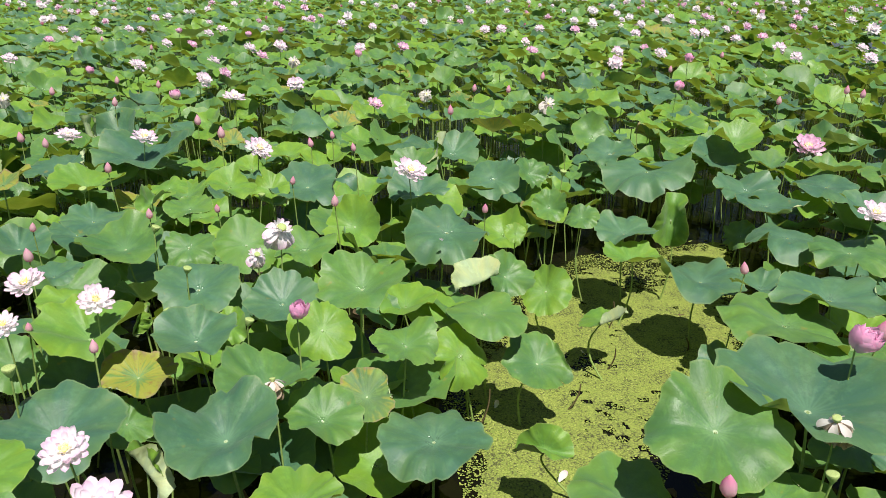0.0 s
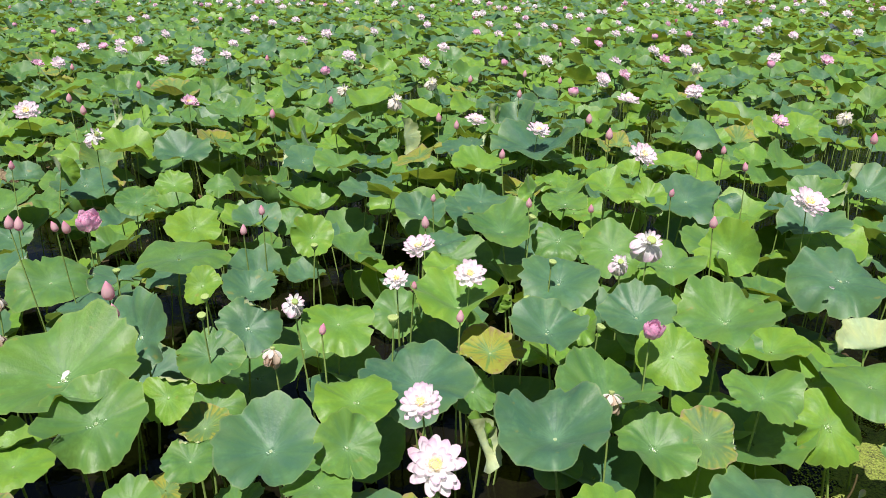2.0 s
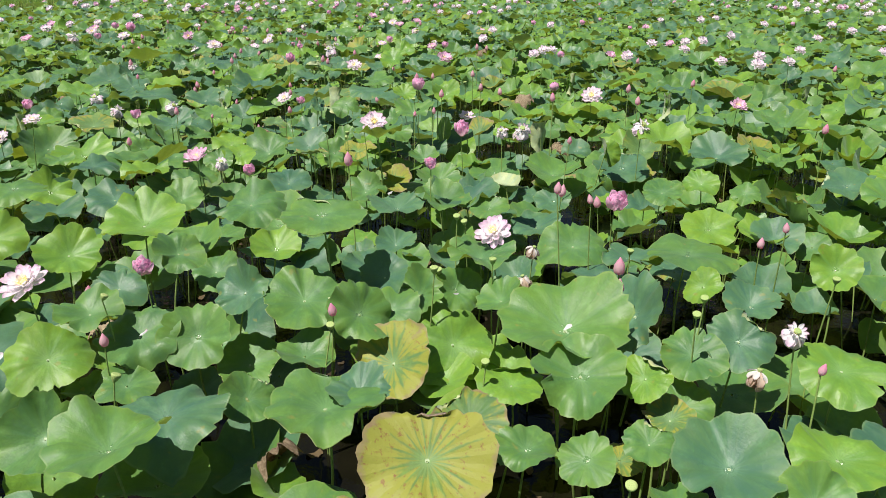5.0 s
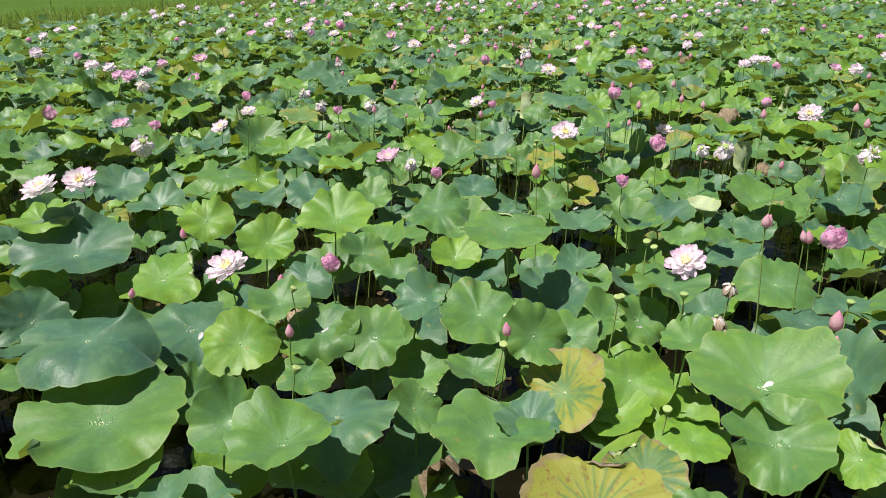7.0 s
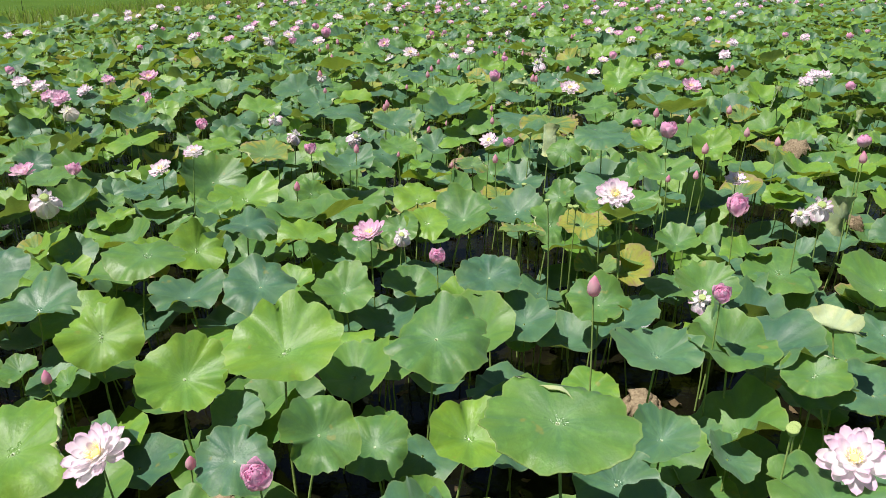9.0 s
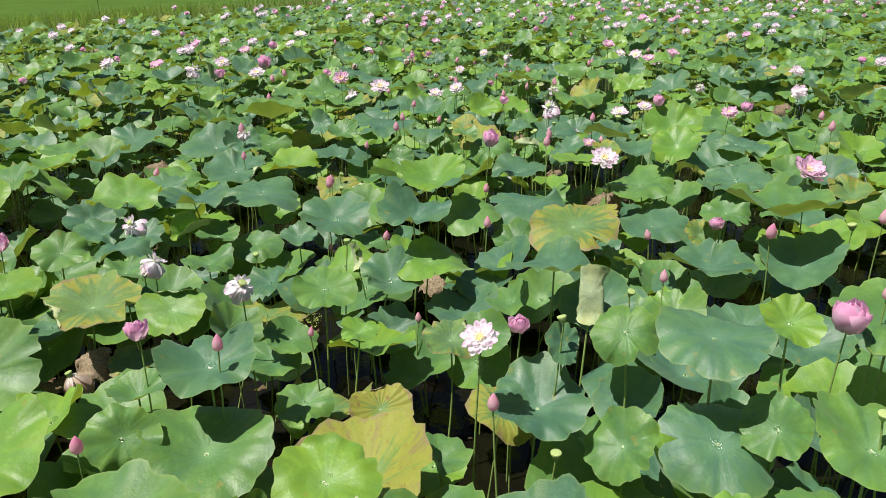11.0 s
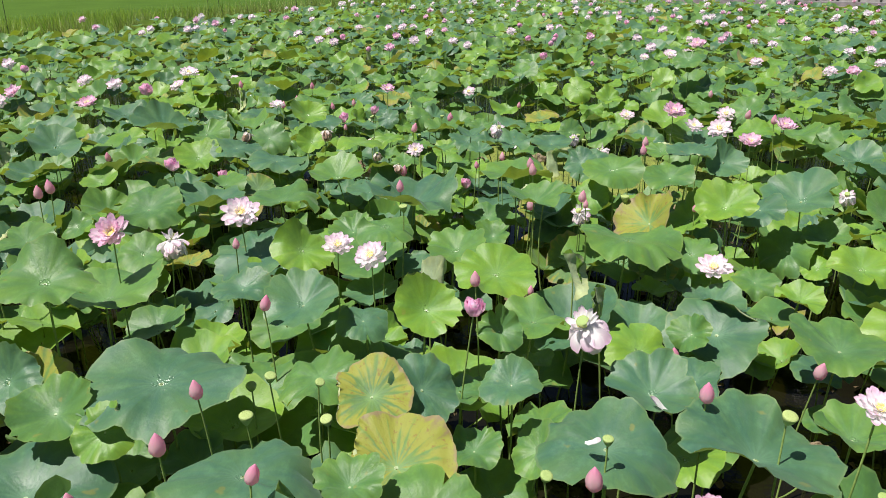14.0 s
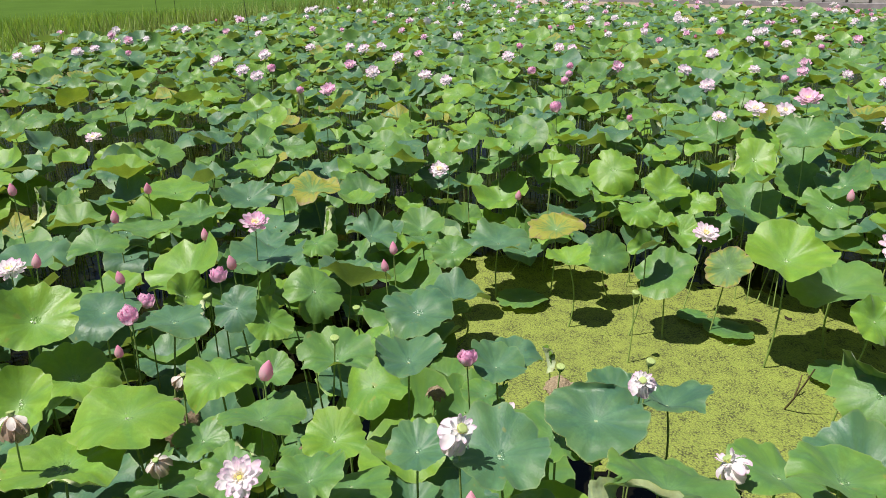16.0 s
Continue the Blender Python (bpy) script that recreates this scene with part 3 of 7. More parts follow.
for me in FOLDED["crisp"]:
    me.materials[1] = DRY_RIM
CURLED = [blade_mesh("blade", blade(240 + i, 7, 60, 0.20, 0.07, both(folding(0.66 + 0.05 * (i % 3), 75 + 25 * (i % 3), 0.22), mirrored(folding(0.80, 50, 0.2))), -0.1), "green", True) for i in range(6)]


def withered_blade(seed):
    r_ = random.Random(seed)
    v, t, uv = blade(seed, 8, 44, 0.0, 0.10)
    out = []
    for x, y, z in v:
        r = math.hypot(x, y)
        k = noise.noise((x * 2.2 + seed, y * 2.2, 0.0))
        s = 1 - 0.35 * r - 0.15 * k
        out.append((x * s, y * s, -0.38 * r * r + 0.50 * k * r + 0.12 * noise.noise((x * 7, y * 7, seed))))
    return mesh_of("blade", out, [tuple(f) for f in t.tolist()], [DEAD], uv)


WITHERED = [withered_blade(300 + i) for i in range(4)]


def tube(name, seed, bend, radius, material, sides=7, steps=7):
    """A stalk of height 1 that ends at the origin's vertical; bend: how far its foot stands off and its middle bows."""
    r_ = random.Random(seed)
    ax, ay = r_.uniform(-1, 1) * bend, r_.uniform(-1, 1) * bend
    bx, by = r_.uniform(-1, 1) * bend * 0.5, r_.uniform(-1, 1) * bend * 0.5
    verts, faces = [], []
    for i in range(steps + 1):
        k = i / steps
        cx = ax * (1 - k) ** 1.5 + bx * math.sin(3.1416 * k)
        cy = ay * (1 - k) ** 1.5 + by * math.sin(3.1416 * k)
        rad = radius * (1.15 - 0.35 * k)
        verts += [(cx + rad * math.cos(6.2832 * j / sides), cy + rad * math.sin(6.2832 * j / sides), k) for j in range(sides)]
    for i in range(steps):
        for j in range(sides):
            a, b = i * sides + j, i * sides + (j + 1) % sides
            faces.append((a, b, b + sides, a + sides))
    return mesh_of(name, verts, faces, [material])


STALKS = [tube("stalk", 400 + i, 0.10, 0.0065, STALK) for i in range(8)]
BENT_STALKS = [tube("stalk", 420 + i, 0.22, 0.0075, STALK) for i in range(5)]
LEAF_WORDS = {
    "blue": "broad dull blue-green lotus leaf on a prickly stalk",
    "green": "round mid-green lotus leaf with a wavy rim",
    "lime": "bright yellow-green young lotus leaf on its stalk",
    "aged": "ageing lotus leaf turning yellow and brown at its rim",
}
PLACED = []


def leaf(x, y, z, r, lean=8.0, toward=-90.0, tone="green", form=""):
    """One lotus leaf above the water: blade of radius r with its navel at z, leaning towards a compass direction."""
    i = len(PLACED)
    r_ = random.Random(i * 7 + 3)
    kind = "withered_lotus_leaf" if form == "dead" else "young_lotus_leaf" if tone == "lime" else "ageing_lotus_leaf" if tone == "aged" else "folded_lotus_leaf" if form else "lotus_leaf"
    foot = new(kind)
    foot.matrix_basis = pose(x, y, 0)
    words = LEAF_WORDS[tone]
    if form == "dead":
        words = "withered brown lotus leaf hanging crumpled on its stalk"
    elif form:
        words = {"half": "folded lotus leaf showing its pale underside", "taco": "half-unrolled young lotus leaf with both sides up",
                 "rolled": "pale rolled young lotus leaf standing upright", "flap": "lotus leaf with one rim flipped over",
                 "sheaf": "folded lotus leaf standing upright, pale back outwards", "crisp": "yellowed lotus leaf with a dry curled brown rim"}[form]
    tagged(foot, words, kind.replace("_", " "), kind.replace("_", " ").replace("leaf", "leaves"))
    turn = pose(0, 0, z) @ leaning(lean, toward, r_.uniform(0, 360), r)
    if z < 0.2:
        # floating blades lie flat
        turn = turn @ Matrix.Diagonal((1, 1, 0.25, 1))
    if form == "dead":
        part("blade", r_.choice(WITHERED), foot, turn)
    elif form:
        turn = pose(0, 0, z) @ leaning(lean, toward, toward + (90 if lean < 58 else 0), r)
        part("blade", FOLDED[form][i % len(FOLDED[form])], foot, turn, material=LEAF["sere" if form == "crisp" else tone])
    else:
        part("blade", r_.choice(CURLED) if i % 7 == 3 or tone == "aged" and i % 2 else FORMS[i % len(FORMS)], foot, turn, material=LEAF[tone])
    stalk = (STALKS if z > 0.5 else BENT_STALKS)[i % 5]
    thick = 0.8 + 0.9 * r
    part("stalk", stalk, foot, pose(0, 0, 0, 0, 0, r_.uniform(0, 360)) @ Matrix.Diagonal((thick, thick, max(0.02, z - 0.035 * r), 1)))
    PLACED.append((x, y, z, r))
    return foot


# ---------------------------------------------------------------- lotus flowers
def petal(seed, curl, width, cup):
    """A petal of length 1 along +x from its root, hollow above; curl: how far its tip bends up."""
    r_ = random.Random(seed)
    rows, cols = 7, 4
    verts, faces, uv = [], [], []
    tw = r_.uniform(-0.12, 0.12)
    for i in range(rows + 1):
        k = 1 - (1 - i / rows) ** 1.35
        a = curl * (k - 0.15)
        x = math.sin(curl * k) / curl if abs(curl) > 1e-3 else k
        z = (1 - math.cos(curl * k)) / curl if abs(curl) > 1e-3 else 0.0
        w = 1.05 * width * min(1.0, 1.5 * k + 0.18) * math.sqrt(max(0.0, 1 - (max(0.0, k - 0.5) / 0.5) ** 2.4)) + 0.012
        for j in range(cols + 1):
            s = 2 * j / cols - 1
            up = cup * w * (s * s) + 0.02 * math.sin(9 * k + 3 * s + seed)
            verts.append((x - up * math.sin(curl * k), s * w + tw * k * k, z + up * math.cos(curl * k)))
    for i in range(rows):
        for j in range(cols):
            a = i * (cols + 1) + j
            faces.append((a, a + 1, a + cols + 2, a + cols + 1))
            uv += [(j / cols, i / rows), ((j + 1) / cols, i / rows), ((j + 1) / cols, (i + 1) / rows), (j / cols, (i + 1) / rows)]
    return verts, faces, uv


def petal_mesh(*a):
    v, f, uv = petal(*a)
    return mesh_of("petal", v, f, [PETAL["white"]], uv)


WIDE = [petal_mesh(500 + i, 0.55, 0.25, 0.35) for i in range(4)]
BROAD = [petal_mesh(540 + i, 0.34, 0.20, 0.28) for i in range(4)]
SLIM = [petal_mesh(510 + i, 0.7, 0.19, 0.4) for i in range(4)]
CUPPED = [petal_mesh(520 + i, 1.75, 0.32, 0.65) for i in range(4)]
LIMP = [petal_mesh(530 + i, -0.9, 0.25, 0.35) for i in range(4)]


def lathe(name, profile, material, sides=14, ridge=0.0, twist=0.0, uvs=False):
    verts, faces, uv = [], [], []
    top = max(z for _, z in profile)
    for rad, z in profile:
        for j in range(sides):
            a = 6.2832 * j / sides
            k = rad * (1 + ridge * ((a * 5 / 6.2832 + twist * z / top) % 1 - 0.5))
            verts.append((k * math.cos(a), k * math.sin(a), z))
    for i in range(len(profile) - 1):
        for j in range(sides):
            a, b = i * sides + j, i * sides + (j + 1) % sides
            faces.append((a, b, b + sides, a + sides))
            z0, z1 = profile[i][1] / top, profile[i + 1][1] / top
            uv += [(0.5, z0), (0.5, z0), (0.5, z1), (0.5, z1)]
    n = (len(profile) - 1) * sides
    faces.append(tuple(range(n, n + sides)))
    uv += [(0.5, 1)] * sides
    return mesh_of(name, verts, faces, [material], uv)


BUDS = [lathe("bud_head", [(0.09, 0), (0.28, 0.10), (0.39, 0.28), (0.42, 0.50), (0.37, 0.78), (0.26, 1.04), (0.13, 1.26), (0.02, 1.42)], PETAL["bud"], 20, 0.16, 0.9 + 0.4 * i) for i in range(3)]
CONE = lathe("seed_pod", [(0.12, 0), (0.30, 0.25), (0.46, 0.62), (0.50, 0.80), (0.47, 0.86), (0.30, 0.88), (0.10, 0.87)], POD, 14)


def dots(name, count, radius, height, size, material, long=0.0):
    """Small seeds or stamens spread over a round head."""
    verts, faces = [], []
    for i in range(count):
        a, q = i * 2.39996, radius * math.sqrt((i + 0.5) / count)
        if long:
            q = radius * (0.8 + 0.4 * ((i * 7) % 5) / 5)
        x, y = q * math.cos(a), q * math.sin(a)
        b = len(verts)
        for dx, dy, dz in ((-1, 0, 0), (1, 0, 0), (0, 1, 0), (0, -1, 0)):
            verts.append((x + dx * size, y + dy * size, height))
        verts.append((x * (1 + long * 0.8), y * (1 + long * 0.8), height + max(size, long)))
        faces += [(b, b + 3, b + 4), (b + 3, b + 1, b + 4), (b + 1, b + 2, b + 4), (b + 2, b, b + 4)]
    return mesh_of(name, verts, faces, [material])


SEEDS = dots("seed_disc", 13, 0.38, 0.86, 0.05, STALK)
STAMENS = dots("stamen_tuft", 46, 0.46, 0.55, 0.035, STAMEN, 0.55)
FLOWER_WORDS = {
    "open": "open double lotus flower, white petals tipped with pink",
    "blush": "wide open pale pink double lotus flower",
    "cup": "half-open rounded pink lotus flower on a tall stalk",
    "bud": "closed pointed pink lotus bud on a thin stalk",
    "pod": "green lotus seed pod with its petals fallen",
    "spent": "fading lotus flower with limp hanging white petals",
    "dry": "dried brown lotus flower head hanging on its stalk",
}
COUNT = [0]
HEADS = []


def flower(kind, x, y, z, r, lean=20.0, toward=-90.0):
    """One lotus flower, bud or seed head of radius r whose heart is at z."""
    COUNT[0] += 1
    HEADS.append((x, y))
    i = COUNT[0]
    r_ = random.Random(i * 13 + 1)
    name = {"bud": "lotus_bud", "pod": "lotus_seed_pod"}.get(kind, "lotus_flower")
    foot = new(name)
    foot.matrix_basis = pose(x, y, 0)
    tagged(foot, FLOWER_WORDS[kind], name.replace("_", " "), "lotus " + ("buds" if kind == "bud" else "pods" if kind == "pod" else "flowers"))
    part("stalk", STALKS[i % 8], foot, pose(0, 0, 0, 0, 0, r_.uniform(0, 360)) @ Matrix.Diagonal((0.75, 0.75, z, 1)))
    if kind in ("open", "blush", "cup"):
        # open flowers turn to the light
        lean, toward = (16 if kind == "cup" else 30) + r_.uniform(-14, 12), (-10 if x < -2.2 else -65) + r_.uniform(-28, 28)
    head = pose(0, 0, z) @ leaning(lean * (0.3 if kind == "dry" else 1), toward, r_.uniform(0, 360))
    if kind == "cup":
        head = head @ Matrix.Diagonal((0.95, 0.95, 1.12, 1))

    def ring(meshes, count, length, rise, root, tint, jitter=7.0, height=0.0):
        a0 = r_.uniform(0, 360)
        for j in range(count):
            e = rise + r_.uniform(-jitter, jitter)
            s = length * r_.uniform(0.88, 1.08)
            m = head @ pose(0, 0, height, 0, 0, a0 + 360 * j / count + r_.uniform(-9, 9)) @ pose(root, 0, 0, 0, -e, 0) @ Matrix.Scale(s, 4)
            part("petal", r_.choice(meshes), foot, m, material=PETAL[tint])

    if kind in ("open", "blush"):
        tint = "white" if kind == "open" else "blush"
        r *= 0.80
        up = 0 if kind == "open" else 14
        ring(BROAD, 11, r * 1.14, up + 3, 0.010, tint, 9)
        ring(BROAD, 11, r * 1.04, up + 16, 0.010, tint, 9, 0.005)
        ring(BROAD, 9, r * 0.86, up + 29, 0.008, tint, 10, 0.008)
        ring(BROAD, 6, r * 0.52, 48, 0.008, "white", 12, 0.010)
        heart = part("seed_pod", CONE, foot, head @ Matrix.Scale(r * 0.28, 4), "yellow heart of the flower", STAMEN)
        part("stamen_tuft", STAMENS, heart, Matrix.Scale(1.6, 4))
    elif kind == "cup":
        r *= 0.84
        ring(CUPPED, 6, r * 2.3, 8, 0.004, "pink", 5)
        ring(CUPPED, 6, r * 2.2, 20, 0.004, "pink", 5, 0.004)
        ring(CUPPED, 6, r * 2.0, 34, 0.003, "blush", 6, 0.008)
        ring(CUPPED, 5, r * 1.7, 48, 0.002, "pink", 7, 0.010)
    elif kind == "bud":
        part("bud_head", BUDS[i % 3], foot, head @ Matrix.Scale(r * 1.8, 4))
    elif kind == "pod":
        cone = part("seed_pod", CONE, foot, head @ Matrix.Scale(r * 2, 4))
        part("seed_disc", SEEDS, cone)
    else:
        # limp petals hang round the young pod
        cone = part("seed_pod", CONE, foot, head @ Matrix.Scale(r * 0.50, 4))
        if kind == "spent":
            ring(LIMP, 16, r * 1.15, -46, 0.008, "spent", 22)
            ring(LIMP, 14, r * 1.05, -18, 0.008, "white", 22, 0.006)
            ring(SLIM, 9, r * 0.72, 16, 0.008, "white", 26, 0.010)
            part("stamen_tuft", STAMENS, cone, Matrix.Scale(0.8, 4))
        else:
            r *= 1.25
            ring(LIMP, 13, r * 1.25, -62, 0.006, "dry", 18)
            ring(LIMP, 12, r * 1.10, -46, 0.008, "dry", 18, 0.006)
            ring(LIMP, 6, r * 0.8, -20, 0.008, "spent", 22, 0.008)
    return foot


def fallen_petal(x, y, z, size, turn):
    ob = new("fallen_petal", WIDE[int(turn) % 4])
    ob.matrix_basis = pose(x, y, z, 12, -18, turn) @ Matrix.Scale(size, 4)
    return tagged(ob, "fallen white lotus petal lying on a leaf", "petal", "fallen petals")


# ---------------------------------------------------------------- the plants along the way
# leaves: x, y, height of the navel, radius, lean, direction of the lean, tone, form
# flowers: kind, x, y, height, radius, lean, direction of the lean
# from the fourth to the eighth metre
leaf(-15.53, 0.10, 0.85, 0.33, 18, -30, "blue")
leaf(-15.51, 0.92, 0.80, 0.29, 18, -30, "green")
leaf(-15.41, 1.55, 0.90, 0.22, 18, -30, "green")
leaf(-15.59, 1.25, 0.70, 0.17, 18, -30, "blue")
leaf(-16.05, 0.47, 0.75, 0.25, 18, -30, "lime")
leaf(-16.10, 0.74, 0.80, 0.19, 18, -30, "green")
leaf(-16.18, -0.03, 0.70, 0.26, 18, -30, "blue")
leaf(-16.65, 1.91, 0.70, 0.21, 18, -30, "green")
leaf(-6.32, 1.42, 1.19, 0.22, 7, 170, "green")
leaf(-6.48, 0.80, 1.04, 0.16, 9, 162, "aged")
leaf(-6.69, -0.04, 1.00, 0.15, 37, -12, "green")
leaf(-6.74, 0.16, 1.01, 0.17, 21, -3, "lime")
leaf(-6.62, 1.17, 0.85, 0.20, 17, 163, "green")
leaf(-6.75, -0.71, 0.90, 0.23, 1, -151, "lime")
leaf(-7.04, 0.44, 0.93, 0.26, 24, -40, "green")
leaf(-6.87, 1.32, 0.93, 0.20, 7, -25, "aged")
leaf(-6.93, -0.36, 0.76, 0.15, 29, 13, "green")
leaf(-7.02, 1.10, 0.89, 0.19, 40, 12, "green")
leaf(-6.85, -1.15, 0.98, 0.22, 2, 33, "blue")
leaf(-7.21, 0.86, 0.91, 0.22, 23, -24, "blue")
leaf(-6.68, 1.97, 0.85, 0.16, 15, -20, "green")
leaf(-7.10, 1.77, 1.05, 0.18, 14, 4, "green")
leaf(-7.23, 1.56, 0.95, 0.14, 11, -20, "lime")
leaf(-7.20, -0.91, 0.87, 0.28, 10, 17, "green")
leaf(-7.55, 0.09, 0.93, 0.22, 12, 14, "lime")
leaf(-7.36, -0.68, 0.83, 0.34, 10, -157, "green")
leaf(-7.31, 2.03, 1.20, 0.22, 14, -8, "green")
leaf(-7.48, -0.25, 0.69, 0.19, 40, 46, "green")
leaf(-7.60, 1.63, 1.02, 0.23, 24, -6, "blue")
leaf(-7.58, 1.85, 1.09, 0.14, 46, -59, "green")
leaf(-7.83, 1.66, 1.37, 0.24, 3, -24, "blue")
leaf(-7.23, 2.19, 0.78, 0.21, 18, -39, "blue")
leaf(-7.49, 2.47, 1.35, 0.16, 37, -19, "lime")
leaf(-7.83, 1.33, 0.84, 0.17, 45, -53, "green")
leaf(-7.49, -1.55, 0.91, 0.14, 7, -5, "green")
leaf(-8.00, -0.51, 0.74, 0.31, 12, 15, "green")
leaf(-7.96, -0.85, 0.86, 0.16, 46, 37, "green")
leaf(-7.82, -1.38, 0.85, 0.29, 16, -14, "lime")
leaf(-7.99, 2.52, 1.33, 0.26, 7, -9, "green")
leaf(-4.37, -0.32, 0.98, 0.17, 34, 34, "green")
leaf(-7.61, 2.72, 0.45, 0.22, 30, -36, "green")
leaf(-4.49, 1.14, 0.82, 0.15, 18, -24, "blue")
leaf(-4.98, 0.17, 1.07, 0.26, 17, -26, "green")
leaf(-5.06, -0.58, 0.96, 0.29, 16, 0, "lime")
leaf(-4.40, 0.29, 0.92, 0.17, 20, 10, "lime")
leaf(-6.08, 0.54, 0.88, 0.21, 22, -10, "blue")
leaf(-4.31, 0.90, 0.74, 0.19, 26, 5, "blue")
leaf(-4.62, -0.12, 0.72, 0.17, 24, -10, "green")
leaf(-4.57, -0.74, 0.70, 0.18, 26, 0, "blue")
leaf(-6.02, 1.92, 0.80, 0.21, 20, 0, "green")
leaf(-5.94, -0.37, 0.86, 0.19, 24, 10, "green")
leaf(-5.75, 1.17, 0.84, 0.19, 22, -10, "green")
leaf(-4.73, -1.80, 0.65, 0.32, 14, -2, "lime")
leaf(-5.17, -1.13, 0.75, 0.23, 33, 26, "lime")
leaf(-4.60, 2.63, 0.59, 0.28, 23, -19, "green")
leaf(-4.85, -2.44, 0.81, 0.42, 15, 17, "blue")
leaf(-5.16, 1.91, 0.85, 0.29, 1, -37, "blue")
leaf(-5.08, -2.76, 0.99, 0.25, 4, 7, "lime")
leaf(-5.51, -1.68, 0.82, 0.22, 34, 22, "lime")
leaf(-5.15, 2.55, 0.57, 0.26, 5, -51, "blue")
leaf(-5.94, -0.88, 0.91, 0.24, 16, 11, "blue")
leaf(-6.02, -1.35, 0.81, 0.23, 5, -23, "blue")
leaf(-5.80, -2.16, 0.84, 0.25, 9, -1, "blue")
leaf(-6.03, -2.54, 0.96, 0.25, 25, 10, "blue")
leaf(-6.36, -1.71, 0.95, 0.25, 9, 27, "green")
leaf(-6.14, 3.18, 0.72, 0.29, 8, -15, "green")
leaf(-6.45, 4.15, 0.62, 0.32, 19, -15, "blue")
leaf(-5.05, 1.29, 0.90, 0.22, 5, -34, "blue")
leaf(-5.09, 1.67, 0.90, 0.23, 12, 13, "green")
leaf(-5.21, 2.28, 0.95, 0.17, 18, 136, "green", "half")
leaf(-4.79, 3.54, 0.90, 0.17, 22, -38, "green")
leaf(-4.76, 3.90, 0.95, 0.15, 31, -54, "lime")
leaf(-4.55, 4.19, 0.90, 0.13, 27, -53, "green")
leaf(-4.33, 5.04, 0.95, 0.25, 16, -29, "blue")
leaf(-5.48, 4.60, 0.95, 0.28, 17, -47, "blue")
leaf(-6.01, 4.34, 1.00, 0.29, 18, 12, "lime")
flower("pod", -6.23, 0.92, 1.31, 0.022, 11, -140)
flower("pod", -6.43, 1.15, 1.20, 0.022, 3, -46)
flower("spent", -6.49, -0.02, 1.01, 0.070, 35, -5)
flower("open", -6.47, 1.42, 1.29, 0.138, 30, 20)
flower("bud", -6.53, 1.33, 1.20, 0.028, 6, 115)
flower("pod", -6.86, 1.20, 1.06, 0.022, 25, 43)
flower("pod", -7.04, -0.03, 0.92, 0.022, 25, 84)
flower("bud", -6.99, 1.96, 1.22, 0.024, 6, 37)
flower("bud", -6.99, 2.17, 1.24, 0.027, 10, 160)
flower("bud", -7.58, 0.73, 1.22, 0.030, 1, -45)
flower("pod", -7.53, 0.97, 1.02, 0.022, 2, -47)
flower("pod", -7.31, 2.04, 1.32, 0.022, 11, -37)
flower("bud", -7.34, 2.36, 1.34, 0.036, 3, 117)
flower("open", -7.96, 0.72, 1.31, 0.088, 18, 69)
flower("bud", -7.75, -0.93, 0.95, 0.034, 5, 53)
flower("cup", -7.89, 2.25, 1.34, 0.083, 8, 60)
flower("bud", -7.97, 2.45, 1.45, 0.028, 0, -64)
flower("open", -4.41, -1.23, 0.87, 0.155, 30, 60)
flower("bud", -4.54, -0.92, 0.69, 0.031, 11, 36)
flower("bud", -4.88, 0.89, 1.33, 0.042, 4, -27)
flower("bud", -4.93, -1.68, 0.89, 0.030, 3, -128)
flower("open", -5.06, -2.69, 1.24, 0.155, 30, 76)
flower("bud", -5.00, 2.70, 0.88, 0.042, 17, 122)
flower("cup", -4.80, 3.10, 0.80, 0.100, 8, -79)
flower("bud", -4.96, 3.03, 0.76, 0.042, 7, -94)
flower("cup", -6.08, 0.21, 0.99, 0.059, 8, -45)
flower("blush", -6.16, -0.21, 1.14, 0.135, 18, 94)
flower("spent", -5.85, 1.84, 0.81, 0.084, 35, -17)
flower("open", -5.73, -2.73, 1.10, 0.155, 30, -18)
flower("cup", -6.74, 2.39, 1.05, 0.091, 8, -19)
flower("spent", -7.08, 3.23, 0.97, 0.118, 35, -16)
flower("spent", -7.28, -2.79, 1.04, 0.130, 35, 37)
flower("open", -7.45, 2.70, 1.08, 0.101, 30, -158)
flower("blush", -7.76, -3.17, 1.12, 0.120, 18, -67)
flower("cup", -5.05, 1.57, 1.21, 0.050, 8, -103)
flower("cup", -7.95, -4.00, 1.16, 0.089, 8, 72)
flower("bud", -5.78, 3.15, 1.12, 0.030, 9, -2)
flower("spent", -6.55, 2.77, 1.10, 0.070, 35, -60)
flower("spent", -6.14, 4.16, 1.15, 0.107, 35, 26)
flower("bud", -7.13, 4.71, 1.16, 0.042, 3, 84)
flower("blush", -6.49, 5.60, 1.20, 0.119, 18, -25)
flower("bud", -7.66, 3.87, 1.16, 0.042, 6, -169)
flower("bud", -7.95, 5.08, 1.16, 0.042, 3, 81)
fallen_petal(-5.25, 1.27, 0.96, 0.087, 6)
fallen_petal(-5.13, 1.47, 0.91, 0.074, 107)
